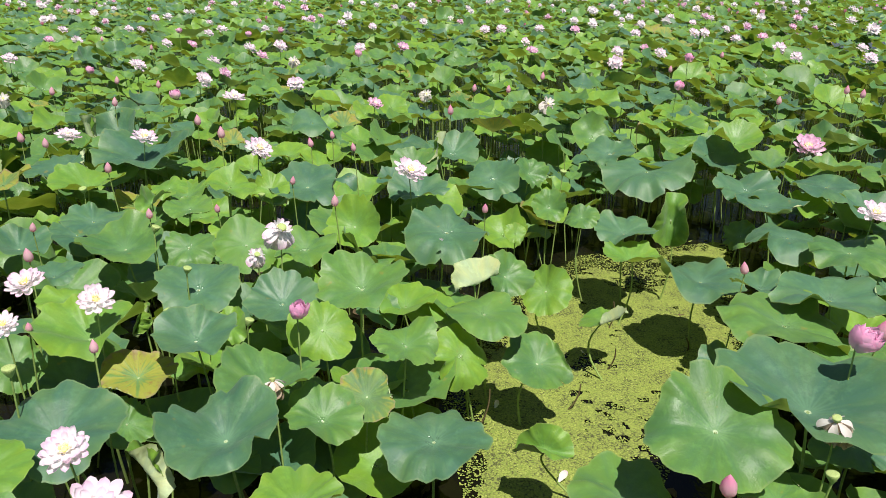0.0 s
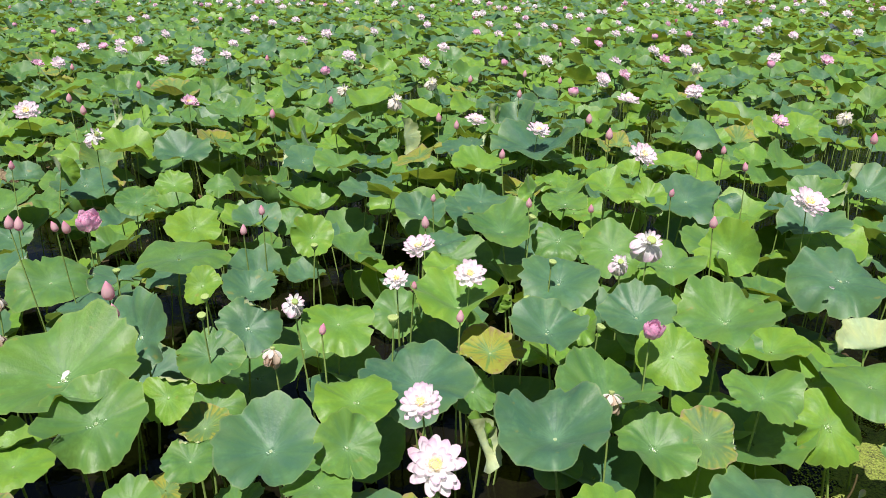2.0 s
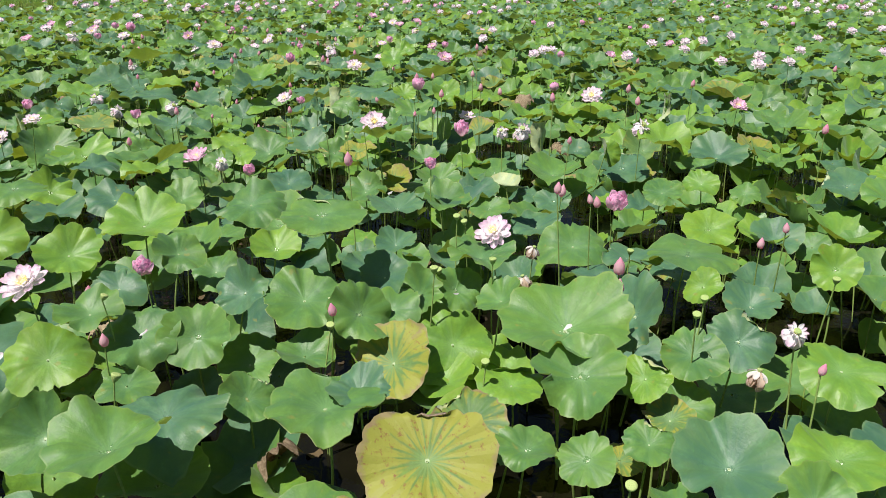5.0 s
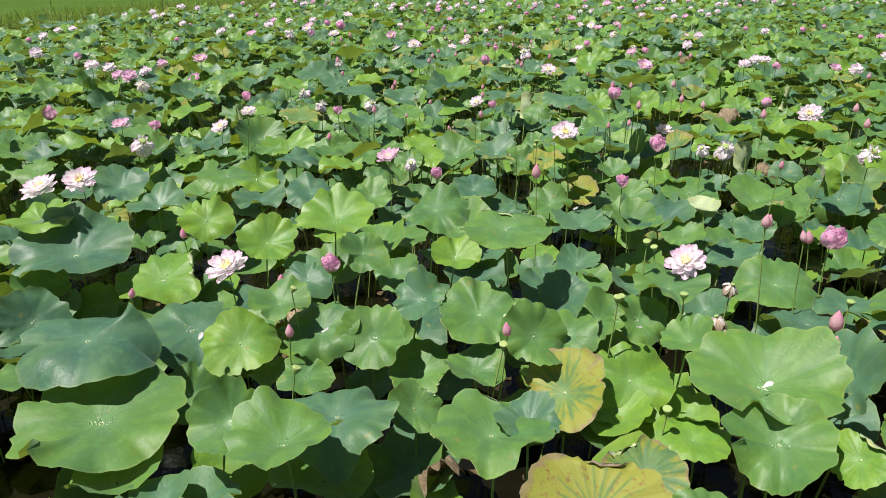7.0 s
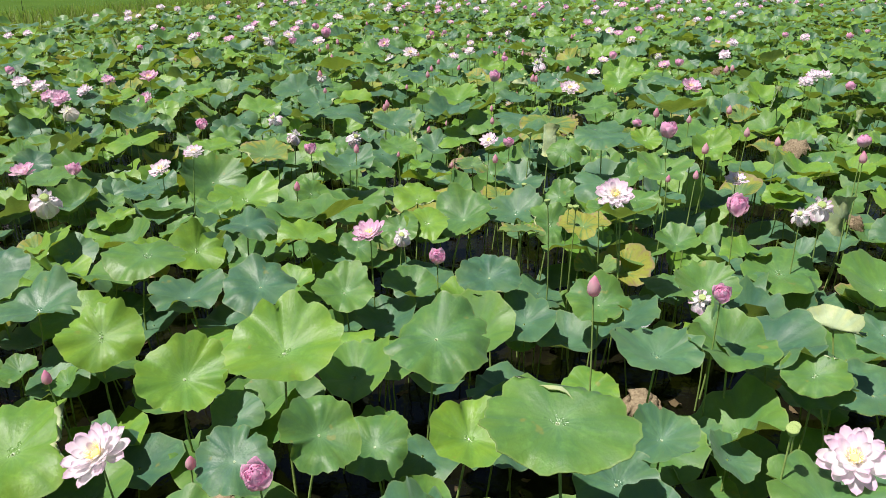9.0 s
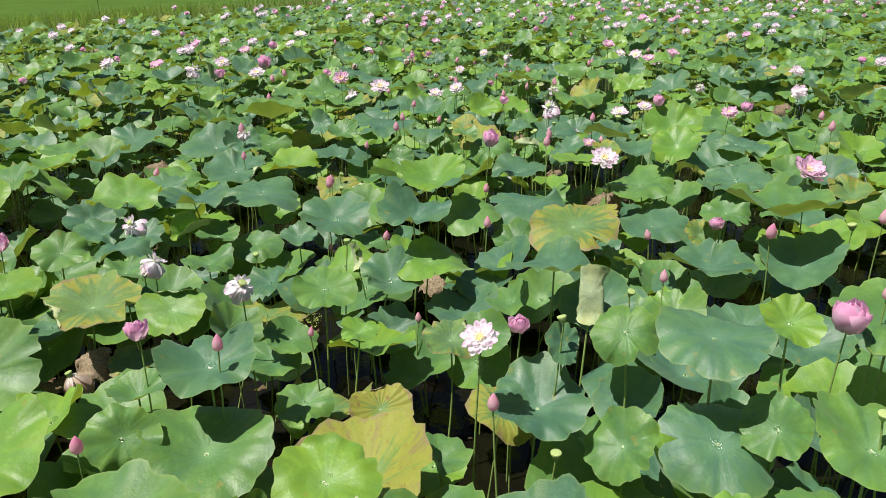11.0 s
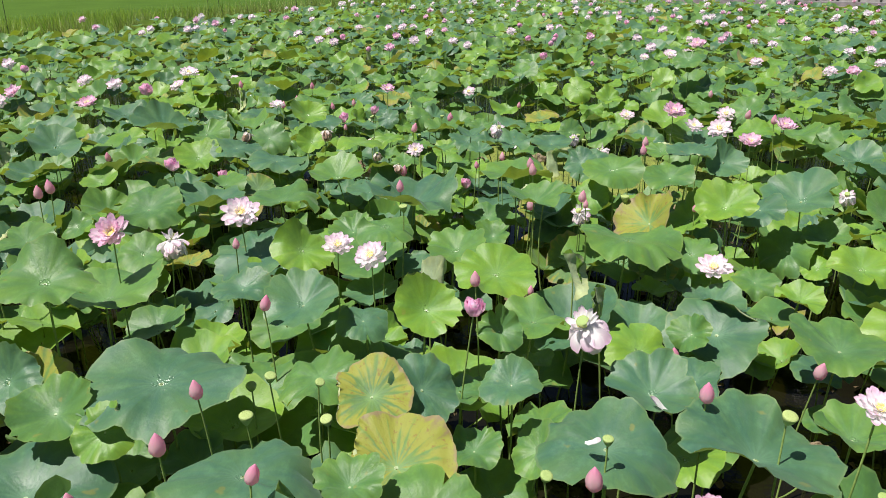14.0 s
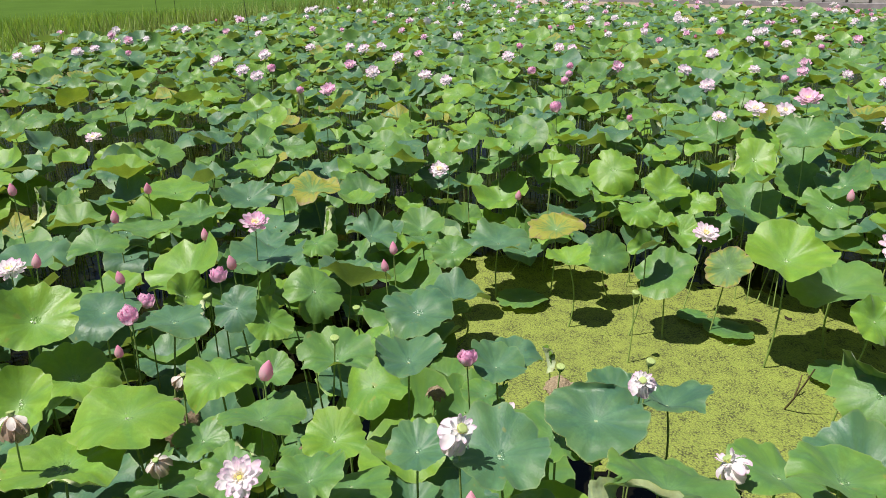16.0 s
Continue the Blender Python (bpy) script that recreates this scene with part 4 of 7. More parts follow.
# from the eleventh to the fourteenth metre
leaf(-12.73, 0.63, 1.15, 0.28, 10, 142, "blue")
leaf(-12.92, 1.17, 1.01, 0.25, 22, -10, "aged")
leaf(-12.95, 2.01, 1.05, 0.27, 8, -35, "blue")
leaf(-12.89, 2.60, 1.03, 0.32, 12, 110, "blue")
leaf(-13.38, 1.05, 1.03, 0.20, 24, -10, "aged")
leaf(-13.47, 1.28, 1.00, 0.18, 41, 31, "blue")
leaf(-13.27, 1.81, 0.79, 0.14, 37, -53, "green")
leaf(-13.48, 1.70, 1.01, 0.15, 15, -23, "blue")
leaf(-11.31, 2.47, 0.95, 0.30, 11, -47, "green")
leaf(-13.37, 1.52, 0.72, 0.14, 8, -34, "green")
leaf(-11.41, 2.80, 1.26, 0.22, 36, -39, "lime")
leaf(-11.75, 2.03, 1.05, 0.28, 6, 135, "lime")
leaf(-13.48, 0.08, 1.07, 0.36, 5, 22, "blue")
leaf(-13.49, 2.38, 0.93, 0.22, 8, -2, "blue")
leaf(-13.72, 0.77, 0.92, 0.22, 8, -30, "green")
leaf(-12.25, 1.58, 1.10, 0.13, 18, 174, "lime", "half")
leaf(-13.28, 3.27, 0.80, 0.19, 5, 129, "green")
leaf(-12.30, 1.79, 1.04, 0.10, 24, -15, "lime")
leaf(-13.81, 2.73, 0.79, 0.17, 12, -62, "blue")
leaf(-13.94, -0.60, 1.37, 0.24, 19, 30, "green")
leaf(-12.42, 2.02, 1.00, 0.19, 46, -62, "blue")
leaf(-12.19, 2.69, 1.02, 0.21, 9, 4, "blue")
leaf(-12.71, 1.01, 1.10, 0.13, 8, 8, "green")
leaf(-12.37, 2.46, 1.02, 0.17, 16, -7, "aged")
leaf(-12.66, 1.28, 0.98, 0.22, 35, -2, "green")
leaf(-12.73, 0.28, 0.85, 0.18, 46, -7, "green")
leaf(-11.05, 2.02, 0.81, 0.20, 1, 146, "aged")
leaf(-13.92, 3.56, 0.89, 0.27, 2, -26, "green")
leaf(-12.48, 3.15, 1.20, 0.28, 29, -23, "lime")
leaf(-12.95, 0.91, 0.86, 0.12, 46, 32, "green")
leaf(-12.31, 3.38, 1.10, 0.24, 1, -12, "blue")
leaf(-13.04, -0.37, 0.81, 0.33, 9, 34, "blue")
leaf(-13.23, -0.09, 0.98, 0.14, 46, -7, "lime")
leaf(-11.22, -1.45, 0.88, 0.30, 4, -150, "blue")
leaf(-12.76, -1.35, 1.04, 0.20, 37, 31, "blue")
leaf(-11.79, 1.44, 0.95, 0.27, 4, -23, "blue")
leaf(-11.56, -0.95, 0.85, 0.37, 6, 44, "blue")
leaf(-13.35, -0.35, 1.00, 0.18, 23, 2, "green")
leaf(-11.97, 0.18, 0.89, 0.17, 12, -29, "lime", "taco")
leaf(-11.92, 0.02, 0.74, 0.21, 3, 25, "lime")
leaf(-11.42, 3.19, 1.07, 0.27, 14, -47, "blue")
leaf(-13.15, -1.17, 0.93, 0.25, 20, 38, "green")
leaf(-11.47, -1.76, 0.95, 0.20, 16, 34, "blue")
leaf(-13.52, -0.63, 1.06, 0.17, 46, -16, "blue")
leaf(-11.50, 3.45, 1.25, 0.22, 8, -28, "blue")
leaf(-13.60, -1.19, 1.14, 0.42, 4, -142, "green")
leaf(-12.15, -1.30, 0.90, 0.33, 10, 11, "blue")
leaf(-12.35, -0.33, 0.66, 0.22, 20, -6, "aged", "crisp")
leaf(-11.09, 1.44, 0.86, 0.36, 6, 4, "blue")
leaf(-11.00, -1.22, 0.65, 0.18, 9, 19, "green")
leaf(-11.11, -0.93, 0.54, 0.23, 19, 0, "green")
leaf(-12.70, -0.86, 0.78, 0.33, 5, -6, "lime")
leaf(-13.81, -1.91, 1.06, 0.19, 20, 74, "green")
leaf(-13.78, 4.16, 0.92, 0.32, 13, -9, "green")
leaf(-12.61, -2.07, 0.66, 0.32, 11, 23, "green")
leaf(-13.30, -1.78, 0.87, 0.38, 17, 25, "blue")
leaf(-13.65, -2.62, 0.56, 0.27, 15, 27, "green", "dead")
flower("pod", -12.72, 1.72, 1.09, 0.024, 19, 22)
flower("pod", -12.81, 1.97, 1.17, 0.022, 3, -18)
flower("bud", -12.90, 0.27, 1.11, 0.041, 0, 147)
flower("open", -12.71, 2.90, 1.37, 0.090, 30, -36)
flower("blush", -12.62, 2.31, 1.00, 0.085, 18, -74)
flower("cup", -11.57, 1.14, 1.25, 0.091, 8, -141)
flower("bud", -11.32, 1.09, 0.90, 0.034, 1, -1)
flower("pod", -12.86, 2.67, 1.21, 0.030, 15, 11)
flower("open", -11.26, 2.11, 1.20, 0.133, 30, -27)
flower("pod", -13.16, 0.88, 1.04, 0.027, 17, -24)
flower("spent", -13.70, 2.09, 1.19, 0.130, 35, -55)
flower("bud", -11.61, 1.66, 1.24, 0.042, 9, 71)
flower("pod", -13.35, 0.82, 1.11, 0.022, 28, 41)
flower("pod", -11.27, 2.16, 0.90, 0.031, 22, -55)
flower("bud", -11.33, -0.29, 0.96, 0.042, 7, -124)
flower("pod", -13.26, 0.51, 0.98, 0.032, 4, 56)
flower("cup", -13.77, 1.54, 1.23, 0.053, 8, -75)
flower("pod", -13.55, 0.47, 0.96, 0.026, 13, 8)
flower("bud", -13.44, 2.67, 0.83, 0.033, 29, 165)
flower("pod", -11.85, -0.25, 0.77, 0.022, 16, 63)
flower("pod", -12.23, 1.67, 1.22, 0.024, 28, -31)
flower("bud", -14.00, 0.46, 1.16, 0.037, 12, 85)
flower("pod", -13.89, 1.75, 0.81, 0.025, 0, -29)
flower("bud", -11.90, 2.90, 1.01, 0.032, 4, 60)
flower("bud", -12.54, 0.71, 1.27, 0.032, 16, 94)
flower("bud", -13.74, 3.35, 0.83, 0.042, 9, 23)
flower("pod", -12.39, -0.31, 0.76, 0.024, 34, 75)
flower("bud", -12.80, -0.05, 0.95, 0.032, 1, 34)
flower("pod", -12.58, 2.90, 1.07, 0.022, 14, -10)
flower("bud", -13.20, 0.34, 1.16, 0.037, 5, -89)
flower("spent", -12.66, -1.30, 1.16, 0.070, 35, 81)
flower("bud", -13.10, 2.46, 1.15, 0.039, 0, 104)
flower("pod", -13.42, 0.59, 1.09, 0.027, 15, 52)
flower("blush", -12.75, 3.85, 1.28, 0.110, 18, -113)
flower("cup", -12.64, 3.02, 1.40, 0.066, 8, -113)
flower("bud", -12.11, -1.20, 1.02, 0.033, 2, 87)
flower("bud", -11.24, 0.49, 0.73, 0.030, 1, -101)
flower("bud", -12.68, -1.33, 1.16, 0.042, 0, -22)
flower("bud", -12.09, -0.36, 0.77, 0.040, 8, -44)
flower("bud", -11.63, 4.32, 1.34, 0.040, 1, 131)
flower("bud", -12.70, 1.90, 1.06, 0.042, 2, -81)
flower("bud", -12.39, -2.18, 0.78, 0.039, 22, 137)
flower("bud", -12.98, -1.33, 0.92, 0.042, 1, -145)
flower("blush", -11.17, -3.36, 1.10, 0.125, 18, -40)
flower("cup", -13.17, 4.23, 1.22, 0.067, 8, -62)
flower("bud", -12.98, 5.01, 1.16, 0.042, 3, -38)
fallen_petal(-12.91, 1.91, 1.11, 0.084, 45)
fallen_petal(-11.52, 1.34, 0.96, 0.070, 316)
fallen_petal(-13.28, 2.40, 0.96, 0.124, 240)
# from the fourteenth to the eighteenth metre
leaf(-17.51, 2.23, 1.18, 0.20, 11, -2, "blue")
leaf(-17.44, 1.52, 1.14, 0.14, 2, -143, "green")
leaf(-17.21, 3.36, 1.27, 0.18, 6, 104, "green")
leaf(-17.45, 2.87, 1.05, 0.26, 20, 148, "green")
leaf(-15.39, 2.10, 1.28, 0.21, 3, -4, "green")
leaf(-15.21, 2.75, 1.05, 0.36, 8, 143, "green")
leaf(-15.52, 1.83, 0.97, 0.13, 37, -20, "green")
leaf(-15.55, 3.00, 1.04, 0.25, 42, -71, "aged")
leaf(-16.00, 2.82, 1.33, 0.24, 17, -21, "green")
leaf(-15.43, 3.31, 0.83, 0.20, 22, -28, "green")
leaf(-16.08, 2.31, 1.12, 0.24, 3, -172, "green")
leaf(-15.99, 2.66, 1.12, 0.16, 45, -37, "lime")
leaf(-14.03, 1.31, 1.13, 0.18, 40, 10, "lime")
leaf(-15.72, 3.65, 1.10, 0.23, 30, -38, "lime")
leaf(-14.05, 1.71, 0.98, 0.13, 46, 12, "green")
leaf(-14.17, 0.96, 1.00, 0.15, 18, 24, "blue")
leaf(-14.18, 0.63, 1.10, 0.22, 20, -20, "blue")
leaf(-16.16, 3.35, 1.21, 0.21, 22, -37, "green")
leaf(-16.55, 2.12, 1.11, 0.33, 7, -175, "green")
leaf(-16.47, 1.24, 0.91, 0.41, 1, 10, "blue")
leaf(-16.51, 2.69, 1.25, 0.15, 37, -27, "blue")
leaf(-14.25, 1.93, 0.93, 0.21, 3, -13, "green")
leaf(-14.29, 0.28, 1.15, 0.16, 12, -7, "blue")
leaf(-16.35, 0.12, 1.00, 0.34, 2, -177, "green")
leaf(-16.34, 3.57, 1.37, 0.21, 6, -42, "blue")
leaf(-16.10, 3.54, 0.86, 0.22, 46, -71, "lime")
leaf(-16.62, 0.84, 0.97, 0.21, 4, -154, "blue")
leaf(-14.17, 2.54, 0.76, 0.22, 22, 20, "lime")
leaf(-16.32, 3.85, 1.29, 0.18, 46, 6, "blue")
leaf(-16.86, 1.47, 0.97, 0.17, 9, -29, "green")
leaf(-14.27, -0.48, 1.11, 0.31, 4, -141, "green")
leaf(-16.61, 3.41, 1.32, 0.14, 21, -44, "green")
leaf(-14.66, 2.24, 1.04, 0.15, 66, 52, "lime", "rolled")
leaf(-14.79, 1.77, 0.99, 0.27, 16, 2, "lime")
leaf(-14.90, 0.53, 1.13, 0.20, 41, 37, "lime")
leaf(-14.39, 3.09, 0.74, 0.32, 28, -48, "blue", "flap")
leaf(-17.13, 0.52, 0.96, 0.27, 10, -11, "green")
leaf(-16.65, -0.57, 0.86, 0.31, 1, -145, "blue")
leaf(-16.98, 0.11, 0.83, 0.13, 46, 20, "lime")
leaf(-15.18, 1.05, 1.18, 0.20, 8, -4, "green")
leaf(-17.09, 3.97, 1.27, 0.18, 17, -28, "blue")
leaf(-15.10, -0.57, 1.04, 0.18, 28, 18, "green")
leaf(-17.21, -0.58, 0.88, 0.22, 9, 81, "green")
leaf(-17.10, -0.85, 0.89, 0.21, 1, 30, "blue")
leaf(-17.37, -0.29, 0.78, 0.22, 18, 27, "aged")
leaf(-15.05, -1.29, 1.16, 0.20, 14, 30, "green")
leaf(-17.45, 4.64, 1.28, 0.19, 17, -30, "lime")
leaf(-15.37, 3.80, 0.62, 0.17, 21, -16, "green")
leaf(-14.29, 2.89, 0.80, 0.13, 46, -56, "green")
leaf(-15.41, 4.01, 0.27, 0.22, 6, -43, "aged")
leaf(-15.35, 4.58, 0.72, 0.23, 21, -12, "lime")
leaf(-15.91, 4.02, 1.01, 0.21, 21, -63, "blue")
leaf(-15.57, 4.39, 0.63, 0.13, 32, -59, "lime")
leaf(-15.82, 4.26, 0.68, 0.24, 46, -60, "green")
leaf(-15.80, 4.55, 0.79, 0.18, 20, -38, "green")
leaf(-16.02, 4.41, 1.04, 0.29, 28, -56, "blue")
leaf(-16.49, -1.04, 0.89, 0.32, 15, -1, "green")
leaf(-14.02, -2.97, 0.79, 0.35, 12, -5, "blue")
flower("pod", -15.13, 1.18, 1.30, 0.030, 7, -36)
flower("pod", -15.10, 0.53, 1.09, 0.029, 10, 0)
flower("spent", -17.53, 3.14, 1.09, 0.074, 35, -125)
flower("bud", -15.54, 2.51, 1.17, 0.026, 3, 106)
flower("bud", -15.80, 2.15, 1.07, 0.041, 2, -149)
flower("open", -15.54, -0.01, 1.16, 0.155, 30, 72)
flower("pod", -15.77, 2.87, 1.13, 0.034, 3, 23)
flower("bud", -14.02, 1.57, 1.27, 0.036, 4, -30)
flower("bud", -16.32, 1.13, 1.07, 0.042, 2, -1)
flower("bud", -15.96, 3.51, 0.98, 0.026, 6, -29)
flower("dry", -16.27, 0.89, 0.47, 0.050, 60, -158)
flower("cup", -16.69, 1.71, 0.98, 0.050, 8, -120)
flower("bud", -16.52, 3.23, 1.31, 0.037, 6, -95)
flower("bud", -14.06, 2.71, 0.76, 0.037, 9, -58)
flower("bud", -14.56, 1.96, 0.95, 0.025, 2, 99)
flower("bud", -17.01, 1.83, 1.07, 0.029, 2, -87)
flower("bud", -14.77, 0.14, 1.20, 0.029, 6, 170)
flower("dry", -17.14, 1.10, 1.07, 0.050, 60, 159)
flower("blush", -16.60, 4.19, 1.38, 0.118, 18, -75)
flower("bud", -17.35, 2.11, 1.05, 0.035, 13, 172)
flower("blush", -17.10, 3.66, 1.55, 0.126, 18, -15)
flower("open", -17.48, 1.26, 1.13, 0.088, 30, 22)
flower("open", -17.12, 3.88, 1.42, 0.085, 30, -65)
flower("open", -17.16, 4.15, 1.38, 0.124, 30, -7)
flower("spent", -15.69, 2.51, 1.08, 0.085, 35, -70)
flower("bud", -15.74, 2.53, 1.15, 0.040, 8, 20)
flower("open", -14.30, 1.01, 1.33, 0.100, 30, 2)
flower("bud", -15.59, -1.35, 1.32, 0.042, 7, -118)
flower("blush", -14.42, -0.44, 1.44, 0.122, 18, 12)
flower("bud", -16.18, 2.22, 1.24, 0.042, 8, -57)
flower("bud", -14.14, -1.31, 1.23, 0.038, 1, 164)
flower("open", -14.86, 0.76, 1.17, 0.108, 30, 49)
flower("bud", -15.82, -1.57, 1.21, 0.042, 1, 46)
flower("cup", -14.83, -1.46, 1.52, 0.099, 8, 111)
flower("spent", -15.10, -0.37, 1.13, 0.111, 30, -153)
flower("cup", -16.79, -0.89, 1.14, 0.065, 8, 31)
flower("bud", -17.18, 1.14, 0.96, 0.042, 11, 61)
flower("bud", -16.92, 3.37, 1.28, 0.038, 0, 25)
flower("cup", -14.87, -2.06, 1.41, 0.066, 8, -162)
flower("spent", -16.22, 4.92, 1.01, 0.083, 35, -41)
flower("open", -15.16, -1.64, 1.42, 0.117, 30, 129)
flower("open", -15.18, 3.38, 0.82, 0.135, 30, 6)
flower("pod", -15.11, 3.57, 0.42, 0.034, 23, -83)
flower("blush", -17.08, 4.73, 1.41, 0.114, 18, -60)
flower("spent", -15.58, -2.60, 1.42, 0.117, 35, 87)
flower("bud", -16.41, 2.24, 1.23, 0.042, 14, -41)
flower("open", -16.08, -2.33, 1.44, 0.129, 30, -10)
flower("blush", -16.84, 6.29, 1.14, 0.155, 18, -86)
# from the eighth to the eleventh metre
leaf(-9.19, 1.28, 1.08, 0.29, 9, -176, "blue")
leaf(-8.10, 1.10, 1.20, 0.10, 46, 26, "blue")
leaf(-10.99, 0.62, 1.13, 0.27, 18, -22, "lime")
leaf(-8.03, 0.99, 0.91, 0.23, 15, -11, "blue")
leaf(-8.24, -0.52, 1.04, 0.23, 9, -3, "blue")
leaf(-8.30, 1.45, 1.14, 0.16, 39, -17, "green")
leaf(-8.11, 2.13, 1.27, 0.14, 28, 3, "lime")
leaf(-9.77, 0.55, 0.91, 0.24, 11, 6, "lime")
leaf(-9.80, 0.04, 0.94, 0.10, 66, 32, "lime", "rolled")
leaf(-9.99, 0.44, 1.13, 0.25, 12, 24, "blue")
leaf(-8.46, -0.14, 0.67, 0.15, 16, 11, "green")
leaf(-10.70, 3.00, 0.89, 0.20, 23, -27, "green")
leaf(-8.69, 0.63, 0.90, 0.16, 15, 19, "aged")
leaf(-8.74, 1.39, 1.13, 0.16, 108, 170, "lime", "sheaf")
leaf(-9.61, -1.43, 0.93, 0.16, 6, 30, "green")
leaf(-10.97, 3.17, 1.08, 0.28, 14, -43, "blue")
leaf(-8.96, 0.12, 0.81, 0.12, 7, 27, "lime")
leaf(-8.88, -0.89, 1.02, 0.18, 30, 5, "lime", "flap")
leaf(-9.56, 3.02, 0.91, 0.28, 20, -53, "blue")
leaf(-9.92, -1.56, 0.98, 0.20, 0, 44, "blue")
leaf(-9.85, 2.52, 0.76, 0.32, 4, 156, "blue")
leaf(-9.79, 2.96, 1.19, 0.37, 9, 166, "green")
leaf(-9.04, -0.29, 0.74, 0.16, 24, 41, "green")
leaf(-9.26, -0.11, 0.95, 0.20, 15, 21, "green")
leaf(-10.21, -1.08, 0.73, 0.20, 1, 9, "green")
leaf(-10.42, 1.68, 0.90, 0.33, 20, -6, "aged")
leaf(-8.71, -1.91, 0.75, 0.31, 40, 36, "green")
leaf(-9.05, -1.20, 0.55, 0.17, 0, 171, "aged")
leaf(-10.65, 1.27, 0.68, 0.19, 23, -15, "green")
leaf(-10.70, 0.08, 0.68, 0.17, 9, 40, "green")
leaf(-9.21, -1.48, 0.89, 0.30, 9, 27, "aged")
leaf(-10.84, 0.92, 0.86, 0.24, 23, -7, "green")
leaf(-10.81, -0.20, 0.85, 0.29, 17, 13, "blue")
leaf(-9.65, 0.28, 0.81, 0.21, 21, 25, "blue")
leaf(-10.25, -2.15, 0.82, 0.19, 28, 35, "green")
leaf(-10.76, -1.37, 0.79, 0.18, 12, 64, "lime", "taco")
leaf(-9.38, -2.08, 0.94, 0.22, 4, 34, "lime")
leaf(-10.86, 2.46, 0.73, 0.30, 8, -2, "blue")
leaf(-10.87, -1.87, 1.02, 0.31, 7, 17, "lime")
leaf(-10.79, 2.85, 0.66, 0.14, 46, -1, "aged")
leaf(-10.88, -2.12, 0.73, 0.22, 4, 46, "blue")
flower("pod", -8.06, 1.09, 1.32, 0.022, 21, -136)
flower("pod", -8.71, 1.59, 1.13, 0.022, 23, 26)
flower("bud", -9.00, 1.88, 1.07, 0.031, 4, 167)
flower("cup", -10.26, 2.73, 0.91, 0.055, 8, 1)
flower("cup", -8.23, 0.93, 1.20, 0.050, 8, -95)
flower("pod", -9.50, 0.02, 1.14, 0.022, 2, 84)
flower("bud", -8.18, -0.45, 1.16, 0.033, 2, 175)
flower("bud", -9.23, 2.59, 1.24, 0.042, 12, -6)
flower("cup", -8.41, -0.89, 1.10, 0.060, 8, 24)
flower("bud", -8.53, -0.09, 1.03, 0.021, 9, 113)
flower("open", -8.09, -1.86, 1.20, 0.099, 30, -52)
flower("bud", -9.81, 1.56, 0.93, 0.036, 7, -5)
flower("bud", -10.26, 0.99, 0.96, 0.035, 1, -148)
flower("pod", -10.07, -0.69, 0.83, 0.023, 18, -3)
flower("spent", -8.98, -0.53, 1.11, 0.087, 35, 49)
flower("bud", -10.30, 0.23, 0.86, 0.031, 9, 65)
flower("dry", -8.83, -1.49, 0.64, 0.082, 60, -88)
flower("bud", -9.27, 0.46, 0.71, 0.025, 0, -143)
flower("blush", -10.07, 3.24, 1.39, 0.151, 18, -41)
flower("bud", -10.75, -0.25, 0.60, 0.026, 14, 123)
flower("spent", -9.63, -1.24, 0.99, 0.095, 35, 121)
flower("cup", -9.76, -2.27, 1.04, 0.068, 8, -10)
flower("bud", -9.55, 3.51, 1.20, 0.039, 4, 177)
flower("spent", -10.14, -1.55, 1.07, 0.089, 35, -43)
flower("pod", -9.82, 3.50, 1.05, 0.031, 14, -107)
flower("bud", -10.51, 2.31, 0.74, 0.035, 12, -104)
flower("blush", -10.71, -3.10, 1.45, 0.130, 18, 136)
flower("cup", -8.22, -2.98, 0.98, 0.063, 8, -35)
flower("open", -8.47, -2.30, 0.94, 0.126, 30, 50)
flower("open", -8.13, 4.65, 1.10, 0.155, 30, -46)
flower("bud", -8.23, 3.41, 1.17, 0.036, 10, 172)
flower("bud", -8.61, 3.29, 1.17, 0.038, 1, -131)
leaf(-14.30, 2.32, 1.02, 0.12, 78, 165, "lime", "rolled")
leaf(-14.72, 1.36, 0.98, 0.16, 108, 185, "lime", "sheaf")
leaf(-17.40, 2.62, 1.00, 0.13, 108, 190, "lime", "sheaf")
leaf(-18.25, 4.25, 0.90, 0.24, 52, -50, "green", "half")
leaf(-9.05, -1.48, 0.62, 0.20, 30, -20, "aged", "dead")
leaf(-11.45, 2.25, 0.80, 0.19, 10, 40, "aged", "dead")
leaf(-8.50, 0.25, 0.60, 0.17, 25, 20, "aged", "crisp")
# round the far pool
leaf(-18.71, 2.44, 0.86, 0.17, 12, -20, "blue")
leaf(-18.52, 2.70, 0.80, 0.14, 30, 20, "aged", "dead")
leaf(-18.40, 2.94, 0.84, 0.17, 14, 10, "blue")
leaf(-17.32, 3.51, 1.20, 0.20, 14, -10, "blue")
leaf(-17.08, 2.89, 1.06, 0.21, 34, -5, "blue")
leaf(-17.26, 2.34, 1.06, 0.17, 12, 20, "green")
leaf(-17.68, 1.92, 1.07, 0.13, 10, -5, "blue")
leaf(-17.63, 1.65, 0.95, 0.18, 16, -172, "green")
leaf(-17.80, 1.57, 1.04, 0.14, 20, 4, "lime")
leaf(-17.82, 2.68, 1.10, 0.23, 10, -20, "blue")
leaf(-17.85, 2.52, 1.00, 0.22, 4, -33, "green")
leaf(-17.68, 0.89, 0.92, 0.17, 11, -151, "green")
leaf(-17.94, 1.24, 1.06, 0.18, 9, 169, "green")
leaf(-17.61, 3.40, 0.95, 0.22, 11, 129, "green")
leaf(-17.90, 0.99, 0.98, 0.12, 14, 33, "green")
